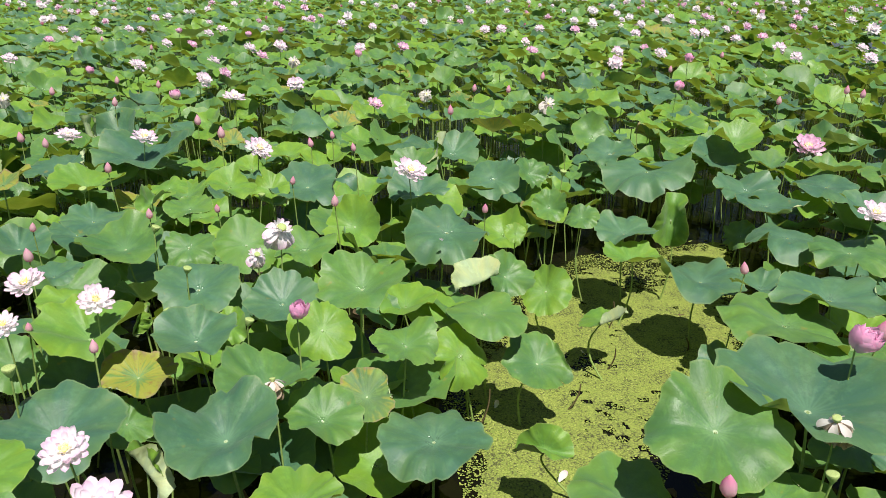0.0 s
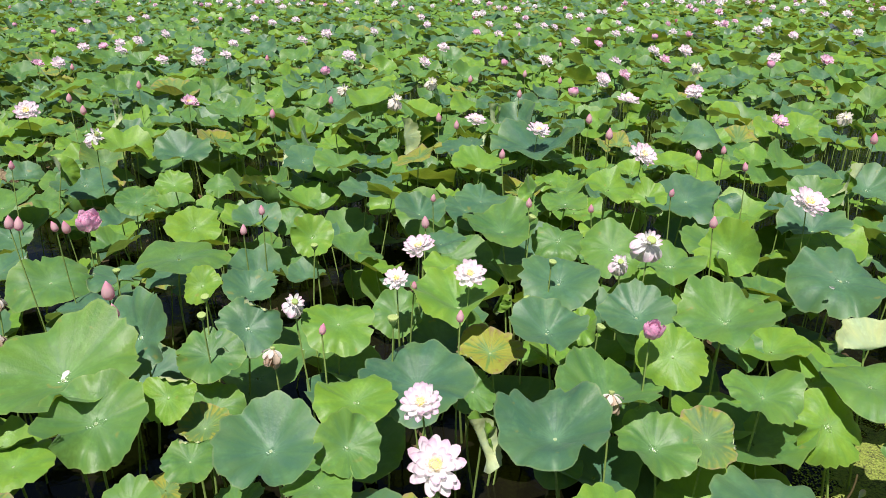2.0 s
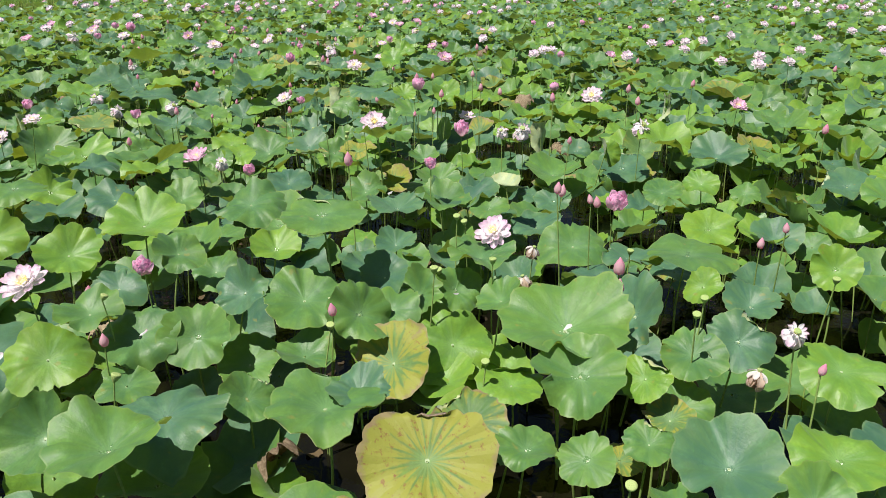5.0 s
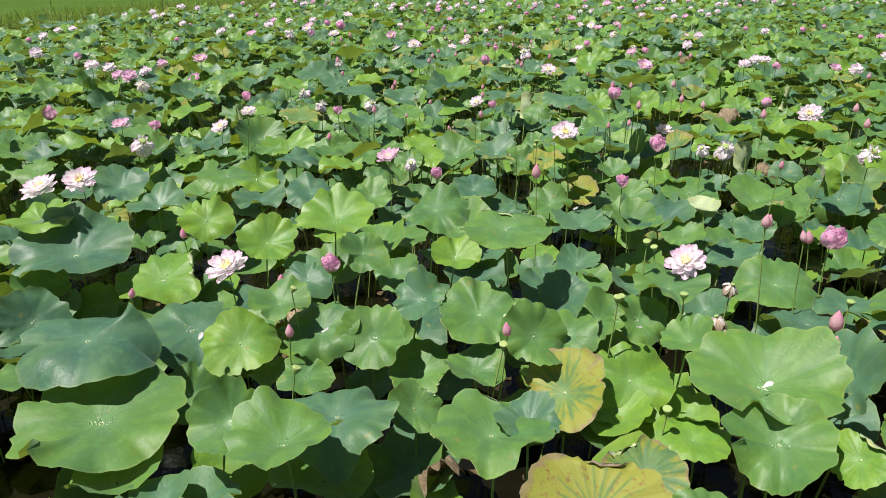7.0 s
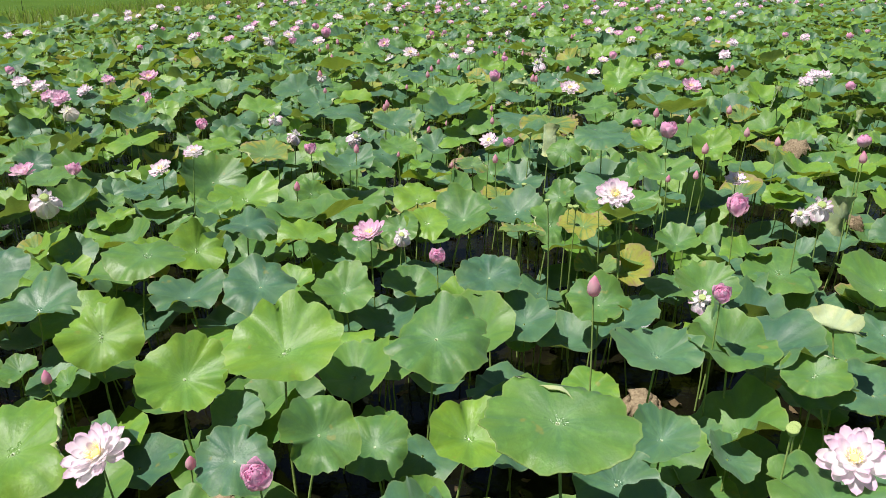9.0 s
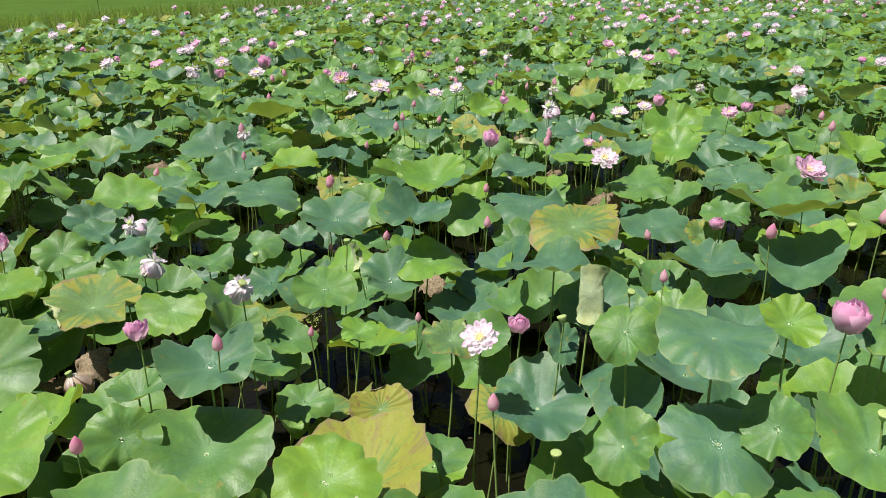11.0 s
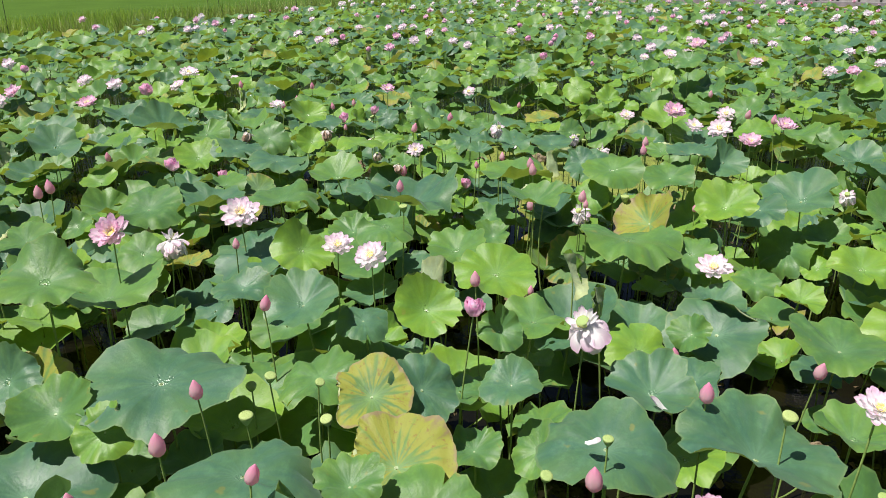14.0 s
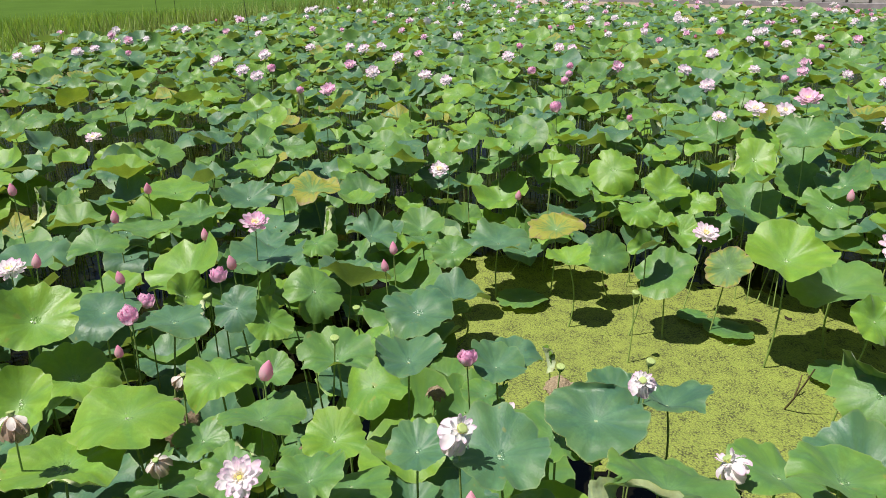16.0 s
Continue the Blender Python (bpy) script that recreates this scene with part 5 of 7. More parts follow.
leaf(-18.22, 1.55, 1.18, 0.18, 6, 5, "green")
leaf(-17.72, 0.48, 1.00, 0.24, 7, 155, "lime")
leaf(-17.91, 0.68, 1.11, 0.24, 0, -173, "lime")
leaf(-18.37, 1.88, 1.07, 0.18, 0, 179, "blue")
leaf(-18.25, 0.98, 1.08, 0.17, 10, -9, "lime")
leaf(-18.48, 2.33, 0.96, 0.16, 12, 49, "blue")
leaf(-18.49, 1.17, 0.94, 0.12, 23, 21, "green")
leaf(-18.31, 0.27, 1.05, 0.21, 22, 49, "lime")
leaf(-18.59, 2.02, 0.75, 0.08, 15, -1, "green", "dead")
leaf(-18.74, 1.13, 1.11, 0.13, 46, 41, "lime")
leaf(-18.75, 0.96, 1.19, 0.13, 46, -18, "blue")
leaf(-18.43, 0.08, 1.30, 0.20, 33, 38, "lime")
leaf(-18.41, 3.23, 0.75, 0.22, 11, 149, "blue")
leaf(-18.33, -0.04, 0.95, 0.11, 45, 37, "green")
leaf(-19.00, 1.34, 1.16, 0.17, 40, 29, "green")
leaf(-18.78, 0.61, 1.10, 0.23, 4, -179, "blue")
leaf(-18.81, 0.23, 1.15, 0.21, 15, 9, "blue")
leaf(-18.97, 2.70, 0.70, 0.08, 66, 33, "lime", "rolled")
leaf(-19.09, 0.58, 1.10, 0.13, 46, 63, "lime")
leaf(-19.54, 1.93, 0.72, 0.25, 13, -16, "blue")
leaf(-19.65, 0.96, 1.12, 0.25, 5, 175, "blue")
leaf(-19.51, -0.08, 1.24, 0.18, 7, 9, "green")
leaf(-17.73, 1.15, 0.95, 0.15, 16, 3, "green")
leaf(-19.16, 4.80, 0.80, 0.17, 46, 4, "lime")
leaf(-20.18, 2.21, 0.50, 0.26, 5, 158, "blue")
leaf(-19.81, -0.70, 1.00, 0.29, 1, 50, "blue")
leaf(-17.84, -0.18, 0.95, 0.29, 5, 54, "blue")
leaf(-18.05, 0.16, 1.09, 0.16, 43, 11, "lime")
leaf(-20.52, 1.13, 0.85, 0.17, 4, 12, "green")
leaf(-20.36, -0.10, 1.04, 0.25, 6, 170, "green")
leaf(-19.98, 4.63, 0.87, 0.31, 18, -21, "lime")
leaf(-20.45, 3.74, 0.80, 0.15, 12, 30, "lime", "taco")
leaf(-20.67, 0.21, 1.04, 0.24, 2, -130, "green")
leaf(-20.81, 2.22, 0.63, 0.18, 24, -14, "green")
leaf(-18.11, -0.65, 1.02, 0.25, 16, 40, "blue")
leaf(-20.69, 3.19, 0.58, 0.19, 5, -66, "lime")
leaf(-20.45, 3.93, 0.55, 0.26, 35, -63, "green")
leaf(-20.95, 1.54, 0.74, 0.22, 17, 54, "blue")
leaf(-19.70, 5.01, 0.08, 0.19, 4, 0, "green")
leaf(-18.00, -1.03, 0.94, 0.24, 30, 6, "lime")
leaf(-18.38, -0.35, 1.06, 0.23, 40, 6, "green")
leaf(-20.02, 5.08, 0.61, 0.39, 8, -6, "green")
leaf(-21.06, 1.17, 0.80, 0.17, 66, -16, "lime", "rolled")
leaf(-20.46, 4.44, 0.60, 0.19, 46, -42, "aged")
leaf(-21.21, 2.66, 0.55, 0.32, 3, -51, "blue")
leaf(-21.02, 3.58, 0.49, 0.21, 46, 3, "green")
leaf(-20.44, 4.52, 0.05, 0.21, 5, 137, "green")
leaf(-21.25, 3.18, 0.66, 0.26, 11, -50, "aged")
leaf(-21.06, 2.86, 0.05, 0.23, 3, -170, "green")
leaf(-18.55, -1.08, 1.07, 0.25, 16, 17, "green")
leaf(-20.67, 4.30, 0.05, 0.13, 4, -29, "green")
leaf(-18.63, -1.56, 1.13, 0.35, 14, 72, "blue")
leaf(-21.45, 3.98, 0.75, 0.19, 20, -4, "lime")
leaf(-21.64, 0.37, 0.85, 0.24, 17, 18, "blue")
leaf(-21.71, 1.97, 0.50, 0.23, 20, -9, "green")
leaf(-21.86, 0.92, 0.86, 0.28, 10, 27, "aged")
leaf(-21.04, 5.54, 0.90, 0.26, 25, -15, "green")
leaf(-21.42, 5.41, 1.48, 0.25, 30, -43, "green")
leaf(-21.67, 4.63, 0.75, 0.16, 31, -36, "lime")
leaf(-22.18, 1.39, 0.68, 0.26, 16, 3, "green")
leaf(-21.83, 4.35, 0.83, 0.22, 27, 10, "lime")
leaf(-21.21, 5.74, 1.05, 0.23, 27, -74, "green")
leaf(-22.13, 3.91, 0.95, 0.25, 45, -18, "lime")
leaf(-21.52, 5.50, 0.94, 0.24, 39, -3, "green")
leaf(-21.84, 5.19, 1.11, 0.23, 43, -20, "lime")
leaf(-22.54, 1.84, 0.48, 0.16, 22, 17, "lime")
leaf(-22.50, 2.84, 0.53, 0.31, 14, -29, "lime")
leaf(-22.64, 3.47, 0.88, 0.22, 35, -27, "lime")
leaf(-20.06, 5.77, 0.99, 0.26, 46, -64, "green")
leaf(-24.01, -1.76, 0.60, 0.27, 42, 38, "lime")
leaf(-24.35, -1.40, 0.63, 0.20, 37, 15, "green")
flower("spent", -17.43, 2.07, 1.35, 0.079, 35, 47)
flower("dry", -17.69, 0.87, 1.04, 0.051, 60, -5)
flower("dry", -17.66, 0.37, 1.29, 0.065, 60, -162)
flower("pod", -18.16, 1.55, 1.30, 0.022, 10, 25)
flower("spent", -18.14, 2.98, 1.07, 0.070, 35, -14)
flower("cup", -18.37, 2.17, 1.04, 0.050, 8, -47)
flower("pod", -18.37, 2.64, 0.99, 0.023, 11, 5)
flower("dry", -18.30, 0.79, 1.05, 0.050, 60, 52)
flower("pod", -18.32, 3.07, 1.04, 0.024, 13, 48)
flower("bud", -18.33, 0.50, 1.15, 0.027, 2, -135)
flower("pod", -18.59, 1.31, 1.00, 0.022, 1, -39)
flower("cup", -18.59, 0.47, 1.20, 0.054, 8, 145)
flower("pod", -18.93, 0.77, 1.14, 0.027, 20, -81)
flower("pod", -19.13, 1.56, 0.95, 0.024, 4, 3)
flower("bud", -18.91, 0.31, 1.27, 0.031, 9, -95)
flower("cup", -19.11, 0.78, 1.18, 0.050, 8, -43)
flower("blush", -19.48, 0.93, 1.39, 0.100, 18, 43)
flower("bud", -19.26, -0.33, 1.22, 0.035, 13, 168)
flower("bud", -19.75, 1.71, 0.94, 0.035, 8, -107)
flower("bud", -19.95, 0.46, 1.11, 0.035, 2, -146)
flower("pod", -20.04, 3.55, 0.56, 0.031, 15, 51)
flower("pod", -17.62, -0.54, 0.80, 0.031, 12, 3)
flower("cup", -17.84, -0.75, 0.76, 0.052, 8, -34)
flower("bud", -20.72, -0.18, 1.21, 0.039, 14, 19)
flower("dry", -18.27, -0.55, 1.14, 0.063, 60, 99)
flower("bud", -20.55, -1.12, 1.26, 0.040, 5, -115)
flower("bud", -17.90, 5.05, 1.26, 0.042, 1, 3)
flower("open", -20.75, 4.34, 0.78, 0.121, 30, -28)
flower("cup", -18.95, 0.41, 1.10, 0.051, 8, -16)
flower("bud", -18.20, 4.90, 1.26, 0.042, 13, 21)
flower("open", -19.06, -0.36, 1.29, 0.091, 30, 69)
flower("bud", -19.51, 0.75, 1.08, 0.041, 8, -48)
flower("bud", -21.67, -0.02, 0.80, 0.036, 19, 76)
flower("bud", -20.85, 5.58, 1.02, 0.042, 0, 51)
flower("bud", -22.14, 2.96, 0.64, 0.042, 5, 41)
flower("bud", -20.26, 1.75, 0.85, 0.040, 12, -167)
flower("open", -22.68, 2.18, 0.81, 0.123, 30, 19)
flower("open", -22.49, 5.07, 1.39, 0.085, 30, -2)
flower("bud", -20.46, -0.36, 1.06, 0.042, 2, 30)
flower("blush", -22.22, 5.83, 1.60, 0.155, 18, -82)
flower("open", -20.06, 5.50, 0.92, 0.141, 30, 76)
flower("open", -22.62, 5.83, 1.43, 0.101, 30, -91)
flower("open", -22.94, 5.66, 1.37, 0.138, 30, -71)
flower("open", -20.70, -1.85, 1.43, 0.146, 30, 16)
flower("cup", -23.71, 3.62, 1.21, 0.077, 8, 24)
flower("cup", -20.59, -2.41, 1.16, 0.100, 8, -6)
flower("cup", -23.63, 4.49, 1.11, 0.050, 8, -110)
flower("open", -20.97, -2.12, 1.22, 0.123, 30, -9)
flower("bud", -18.06, 1.24, 1.18, 0.042, 17, 89)
flower("bud", -18.63, 6.08, 0.82, 0.042, 8, 70)
flower("blush", -19.50, -2.75, 1.23, 0.151, 18, 44)
flower("bud", -18.14, -2.03, 0.88, 0.042, 8, -11)
flower("open", -24.23, -2.13, 0.83, 0.113, 30, 103)
flower("open", -18.90, 6.99, 0.55, 0.132, 30, 6)
flower("blush", -18.11, -3.97, 1.15, 0.155, 18, 132)
fallen_petal(-17.99, 2.32, 1.01, 0.071, 151)
fallen_petal(-18.30, 3.11, 0.91, 0.060, 179)
# the first stretch
leaf(-2.59, 0.35, 0.85, 0.27, 2, 179, "green")
leaf(-2.61, -0.56, 0.81, 0.25, 4, -168, "green")
leaf(-2.39, 0.97, 0.78, 0.18, 22, -30, "aged")
leaf(-2.69, 1.30, 0.72, 0.17, 6, -18, "lime", "flap")
leaf(-2.87, -0.86, 0.75, 0.19, 38, -2, "green")
leaf(-2.98, -0.37, 0.69, 0.30, 3, 38, "blue")
leaf(-2.76, 1.62, 0.95, 0.33, 14, -43, "green")
leaf(-3.17, 0.01, 0.59, 0.16, 38, 35, "green")
leaf(-3.27, 0.82, 0.60, 0.26, 40, -52, "aged")
leaf(-3.02, -1.54, 0.66, 0.41, 6, 18, "green")
leaf(-3.54, 0.69, 0.80, 0.21, 44, 30, "green")
leaf(-3.37, 1.21, 0.60, 0.24, 41, 0, "lime")
leaf(-3.40, 1.52, 0.83, 0.16, 28, -89, "green")
leaf(-3.02, 2.20, 0.81, 0.26, 45, -89, "blue")
leaf(-3.80, 0.40, 0.81, 0.26, 19, -1, "green")
leaf(-3.42, -1.73, 0.90, 0.35, 8, 33, "blue")
leaf(-4.04, 0.57, 1.26, 0.26, 13, -24, "green", "flap")
leaf(-3.67, -1.00, 0.72, 0.22, 35, 18, "lime")
leaf(-3.86, -0.24, 0.63, 0.22, 44, -18, "green")
leaf(-3.99, 0.06, 0.82, 0.18, 46, -46, "blue")
leaf(-3.53, -1.28, 0.47, 0.19, 41, 39, "green")
leaf(-3.79, 0.04, 0.43, 0.21, 24, 1, "green")
leaf(-3.94, 0.93, 0.83, 0.18, 46, -44, "blue")
leaf(-3.93, -0.57, 0.65, 0.24, 24, -5, "green")
leaf(-3.99, -0.82, 0.81, 0.19, 13, 22, "green")
leaf(-4.01, 1.18, 0.63, 0.19, 46, -52, "green")
leaf(-3.98, 1.43, 0.65, 0.18, 46, 11, "green")
leaf(-3.99, -1.38, 0.64, 0.33, 16, 47, "blue")
leaf(-4.03, -2.37, 0.69, 0.23, 46, 49, "blue")
leaf(-4.01, 2.56, 0.59, 0.28, 0, -36, "blue")
leaf(-2.07, 0.68, 0.88, 0.27, 28, -17, "aged", "crisp")
leaf(-1.65, 1.77, 0.90, 0.21, 22, -53, "blue")
leaf(-1.52, 2.15, 0.95, 0.18, 11, -37, "lime")
leaf(-2.02, 1.37, 0.75, 0.13, 29, -59, "green")
leaf(-2.16, 1.15, 0.75, 0.14, 6, -3, "green")
leaf(-1.98, 1.64, 0.80, 0.12, 16, -34, "green")
leaf(-1.81, 1.70, 0.60, 0.12, 7, -172, "green")
leaf(-2.65, 0.52, 0.85, 0.15, 11, -24, "blue")
leaf(-2.41, 1.53, 0.90, 0.22, 29, -35, "green")
leaf(-2.30, 1.81, 0.90, 0.13, 43, -73, "lime", "flap")
leaf(-2.16, 1.87, 0.75, 0.13, 16, -52, "aged")
leaf(-2.02, 2.67, 0.95, 0.20, 17, -31, "lime")
leaf(-2.46, 2.46, 0.90, 0.18, 39, -32, "blue")
leaf(-1.58, 3.16, 0.95, 0.27, 2, 64, "lime")
leaf(-1.93, 3.07, 0.85, 0.15, 38, -50, "green")
leaf(-1.52, 3.62, 0.80, 0.11, 66, -131, "lime", "rolled")
leaf(-3.08, 2.70, 0.90, 0.12, 46, -71, "lime")
leaf(-1.96, 3.68, 0.90, 0.16, 5, -66, "lime")
leaf(-4.03, 1.62, 0.85, 0.23, 1, -42, "green")
leaf(-3.70, 2.58, 0.85, 0.22, 4, 109, "blue")
leaf(-2.20, 4.01, 0.90, 0.17, 0, 81, "blue")
leaf(-3.55, 2.92, 0.90, 0.34, 6, 156, "green")
leaf(-1.89, 4.33, 0.95, 0.27, 12, -92, "green")
leaf(-1.53, 4.47, 0.90, 0.18, 29, -77, "green")
leaf(-3.04, 3.65, 0.90, 0.16, 46, -43, "lime")
leaf(-2.66, 4.46, 0.90, 0.20, 16, -21, "blue")
leaf(-1.73, 5.12, 0.95, 0.18, 10, -76, "green")
leaf(-2.33, 4.85, 0.95, 0.22, 9, -32, "blue")
leaf(-2.01, 5.13, 1.00, 0.16, 12, 1, "lime", "taco")
leaf(-2.01, 5.49, 1.00, 0.15, 13, -91, "lime")
leaf(-2.73, 5.63, 0.95, 0.29, 2, -31, "lime")
leaf(-3.88, 5.05, 0.95, 0.25, 3, -52, "green")
leaf(-2.55, 6.36, 1.00, 0.42, 3, -87, "blue")
leaf(-3.25, 6.22, 0.95, 0.30, 11, -92, "blue")
flower("pod", -2.72, 1.17, 0.84, 0.022, 15, -29)
flower("bud", -3.35, 0.51, 0.91, 0.032, 6, -95)
flower("bud", -2.86, 1.98, 1.06, 0.035, 1, -156)
flower("pod", -3.35, 0.49, 0.83, 0.024, 17, 2)
flower("pod", -3.27, -0.62, 0.75, 0.026, 25, 114)
flower("bud", -3.02, 2.07, 1.09, 0.042, 0, -131)
flower("pod", -3.52, 1.51, 1.02, 0.024, 1, -9)
flower("bud", -3.67, -0.71, 0.75, 0.032, 3, -170)
flower("pod", -3.89, -0.72, 0.93, 0.022, 28, 101)
flower("cup", -4.08, -0.50, 0.99, 0.064, 8, 69)
flower("bud", -3.67, -1.57, 1.02, 0.024, 13, 85)
flower("pod", -4.01, 1.32, 0.77, 0.027, 16, -49)
flower("open", -4.15, 1.76, 0.97, 0.140, 30, 25)
flower("dry", -3.94, 1.95, 0.64, 0.065, 60, 133)
flower("pod", -4.30, 1.60, 0.99, 0.024, 19, -54)
flower("pod", -1.57, 1.28, 0.99, 0.022, 22, -32)
flower("bud", -1.74, 2.22, 1.18, 0.021, 16, 81)
flower("pod", -1.56, 2.51, 1.14, 0.027, 0, -100)
flower("dry", -1.99, 2.16, 1.05, 0.050, 60, 103)
flower("pod", -2.44, 2.16, 1.09, 0.022, 18, -38)
flower("spent", -2.16, 2.50, 1.10, 0.066, 30, -15)
flower("open", -1.82, 2.92, 1.15, 0.070, 30, 54)
flower("pod", -2.58, 2.31, 1.09, 0.022, 16, -53)
flower("open", -1.52, 3.17, 1.15, 0.089, 30, -34)
flower("bud", -1.77, 3.01, 1.07, 0.020, 8, -49)
flower("pod", -3.45, 1.12, 1.04, 0.026, 2, -19)
flower("open", -1.89, 3.25, 1.20, 0.102, 30, -2)
flower("dry", -3.42, 1.67, 0.95, 0.050, 60, -107)
flower("pod", -2.56, 3.13, 1.09, 0.022, 9, -40)
flower("pod", -3.36, 2.35, 1.04, 0.022, 8, 17)
flower("dry", -3.72, 1.87, 1.00, 0.050, 60, 33)
flower("bud", -3.03, 3.02, 1.13, 0.027, 13, 121)
flower("bud", -2.14, 3.72, 1.12, 0.033, 3, 173)
flower("bud", -3.09, 3.25, 1.18, 0.026, 9, 151)
flower("pod", -4.15, 1.49, 1.09, 0.025, 17, -29)
flower("pod", -1.65, 4.25, 1.09, 0.027, 24, 16)
flower("bud", -4.11, 2.21, 1.22, 0.035, 5, 91)
flower("bud", -1.74, 4.43, 1.12, 0.028, 0, -69)
flower("bud", -4.11, 2.48, 1.12, 0.028, 18, -159)
flower("bud", -2.44, 4.30, 1.08, 0.025, 9, -7)
flower("pod", -2.47, 5.07, 1.09, 0.028, 17, -94)
flower("bud", -2.48, 5.51, 1.12, 0.035, 5, -15)
flower("bud", -1.73, 6.09, 1.26, 0.041, 4, 106)
flower("open", -2.50, 6.33, 1.20, 0.125, 30, -43)
flower("bud", -3.40, 6.33, 1.12, 0.035, 5, 77)
flower("bud", -3.63, 6.37, 1.16, 0.039, 4, -92)
flower("bud", -2.26, 7.08, 1.16, 0.042, 1, 113)
flower("open", -3.34, 6.64, 1.15, 0.122, 30, -66)
flower("open", -2.23, 8.33, 1.20, 0.140, 30, 27)
fallen_petal(-2.68, 1.57, 1.00, 0.050, 95)
fallen_petal(-3.43, -0.49, 0.91, 0.064, 60)
fallen_petal(-3.46, -1.16, 0.86, 0.050, 161)
fallen_petal(-3.50, 1.28, 0.86, 0.063, 335)
# the corner pool and the leaves before it
leaf(-0.37, 2.12, 0.85, 0.18, 18, 89, "lime")
leaf(-1.39, 1.75, 0.85, 0.14, 4, 131, "green")
leaf(-1.40, 1.94, 0.90, 0.14, 37, -34, "green")
leaf(-0.71, 2.42, 0.90, 0.24, 8, -99, "blue")
leaf(1.24, 2.40, 0.95, 0.28, 24, -95, "green")
leaf(0.93, 2.42, 0.60, 0.26, 17, 63, "green")
leaf(1.48, 2.29, 0.70, 0.18, 13, 73, "green")
leaf(0.12, 2.67, 0.70, 0.25, 2, 134, "blue")
leaf(-1.05, 2.43, 0.75, 0.13, 66, 7, "lime", "rolled")
leaf(-0.38, 2.75, 0.75, 0.18, 14, -41, "green")
leaf(-1.40, 2.46, 0.90, 0.26, 11, -75, "blue")
leaf(-0.41, 3.05, 1.05, 0.16, 46, -66, "lime")
leaf(-0.65, 2.88, 0.85, 0.24, 1, 54, "green")
leaf(-0.20, 2.94, 0.75, 0.15, 26, -88, "aged")
leaf(1.72, 2.61, 0.90, 0.41, 1, 43, "blue")
leaf(-1.05, 3.13, 0.95, 0.20, 9, -53, "blue")
leaf(0.67, 2.97, 0.40, 0.15, 12, -108, "lime", "taco")
leaf(-1.33, 2.87, 0.65, 0.13, 42, -27, "green")
leaf(-0.03, 3.33, 0.80, 0.19, 7, -67, "green")
leaf(2.01, 2.68, 0.65, 0.17, 8, -112, "blue")
leaf(-1.32, 3.04, 0.80, 0.18, 12, -59, "aged")
leaf(-0.28, 3.61, 1.00, 0.25, 14, -95, "green")
leaf(-0.97, 3.45, 0.85, 0.11, 46, -109, "lime")
leaf(0.27, 3.56, 0.60, 0.19, 44, -53, "lime")
leaf(-0.73, 3.63, 0.90, 0.21, 20, -69, "blue")
leaf(0.41, 3.79, 0.75, 0.25, 3, -25, "green")
leaf(2.23, 3.18, 0.75, 0.20, 3, 45, "green")
leaf(0.73, 3.72, 0.45, 0.22, 28, -60, "green")
leaf(0.36, 3.99, 0.85, 0.22, 18, 130, "lime", "half")
leaf(1.78, 3.52, 0.55, 0.17, 7, -93, "blue")
leaf(-1.26, 3.82, 0.90, 0.25, 18, -84, "blue")
leaf(2.07, 3.55, 0.80, 0.36, 8, 3, "green")
leaf(-0.72, 4.30, 0.95, 0.20, 12, -93, "green")
leaf(0.58, 4.31, 0.75, 0.17, 46, -62, "green")
leaf(2.42, 3.76, 0.85, 0.33, 3, 48, "blue")
leaf(-1.12, 4.39, 0.95, 0.22, 33, -62, "green")
leaf(-0.43, 4.59, 1.00, 0.20, 44, -107, "lime")
leaf(0.20, 4.62, 0.95, 0.30, 15, -89, "blue")
leaf(2.18, 4.11, 0.75, 0.18, 2, 69, "blue")
leaf(1.27, 4.31, 0.43, 0.19, 18, 127, "lime", "half")
leaf(0.92, 4.71, 0.45, 0.20, 46, -126, "lime")
leaf(0.71, 4.96, 0.80, 0.09, 46, -79, "lime")
leaf(2.00, 4.62, 0.57, 0.32, 6, 30, "blue")
leaf(2.92, 4.47, 0.85, 0.28, 5, -130, "green")
leaf(1.62, 5.03, 0.55, 0.22, 1, 79, "lime")
leaf(-0.02, 5.45, 0.95, 0.24, 11, -101, "blue")
leaf(-1.18, 5.41, 1.00, 0.16, 22, -95, "lime")
leaf(2.70, 4.88, 0.80, 0.28, 2, -114, "blue")
leaf(-0.91, 5.52, 1.00, 0.31, 16, -83, "blue")
leaf(1.30, 5.46, 0.75, 0.14, 31, -128, "green")
leaf(1.63, 5.36, 0.65, 0.25, 4, -110, "blue")
leaf(1.05, 5.56, 0.80, 0.15, 44, -102, "green")
leaf(2.03, 5.46, 0.72, 0.22, 78, -105, "lime", "taco")
leaf(2.60, 5.42, 0.60, 0.14, 46, -145, "green")
leaf(0.63, 6.05, 0.90, 0.24, 34, -120, "blue")
leaf(2.78, 5.45, 0.85, 0.29, 1, -102, "blue")
leaf(2.75, 5.81, 0.85, 0.26, 14, -100, "blue")
leaf(0.98, 6.38, 0.85, 0.16, 46, -64, "green")
leaf(-1.26, 6.51, 1.00, 0.22, 9, -57, "lime")
leaf(3.44, 5.81, 0.90, 0.30, 4, -69, "blue")
leaf(0.28, 6.73, 0.95, 0.26, 20, -69, "blue")
leaf(2.10, 6.48, 0.85, 0.42, 11, -160, "blue")
leaf(1.84, 6.92, 0.90, 0.26, 17, -120, "blue")
leaf(2.87, 6.78, 0.85, 0.28, 24, -79, "blue")
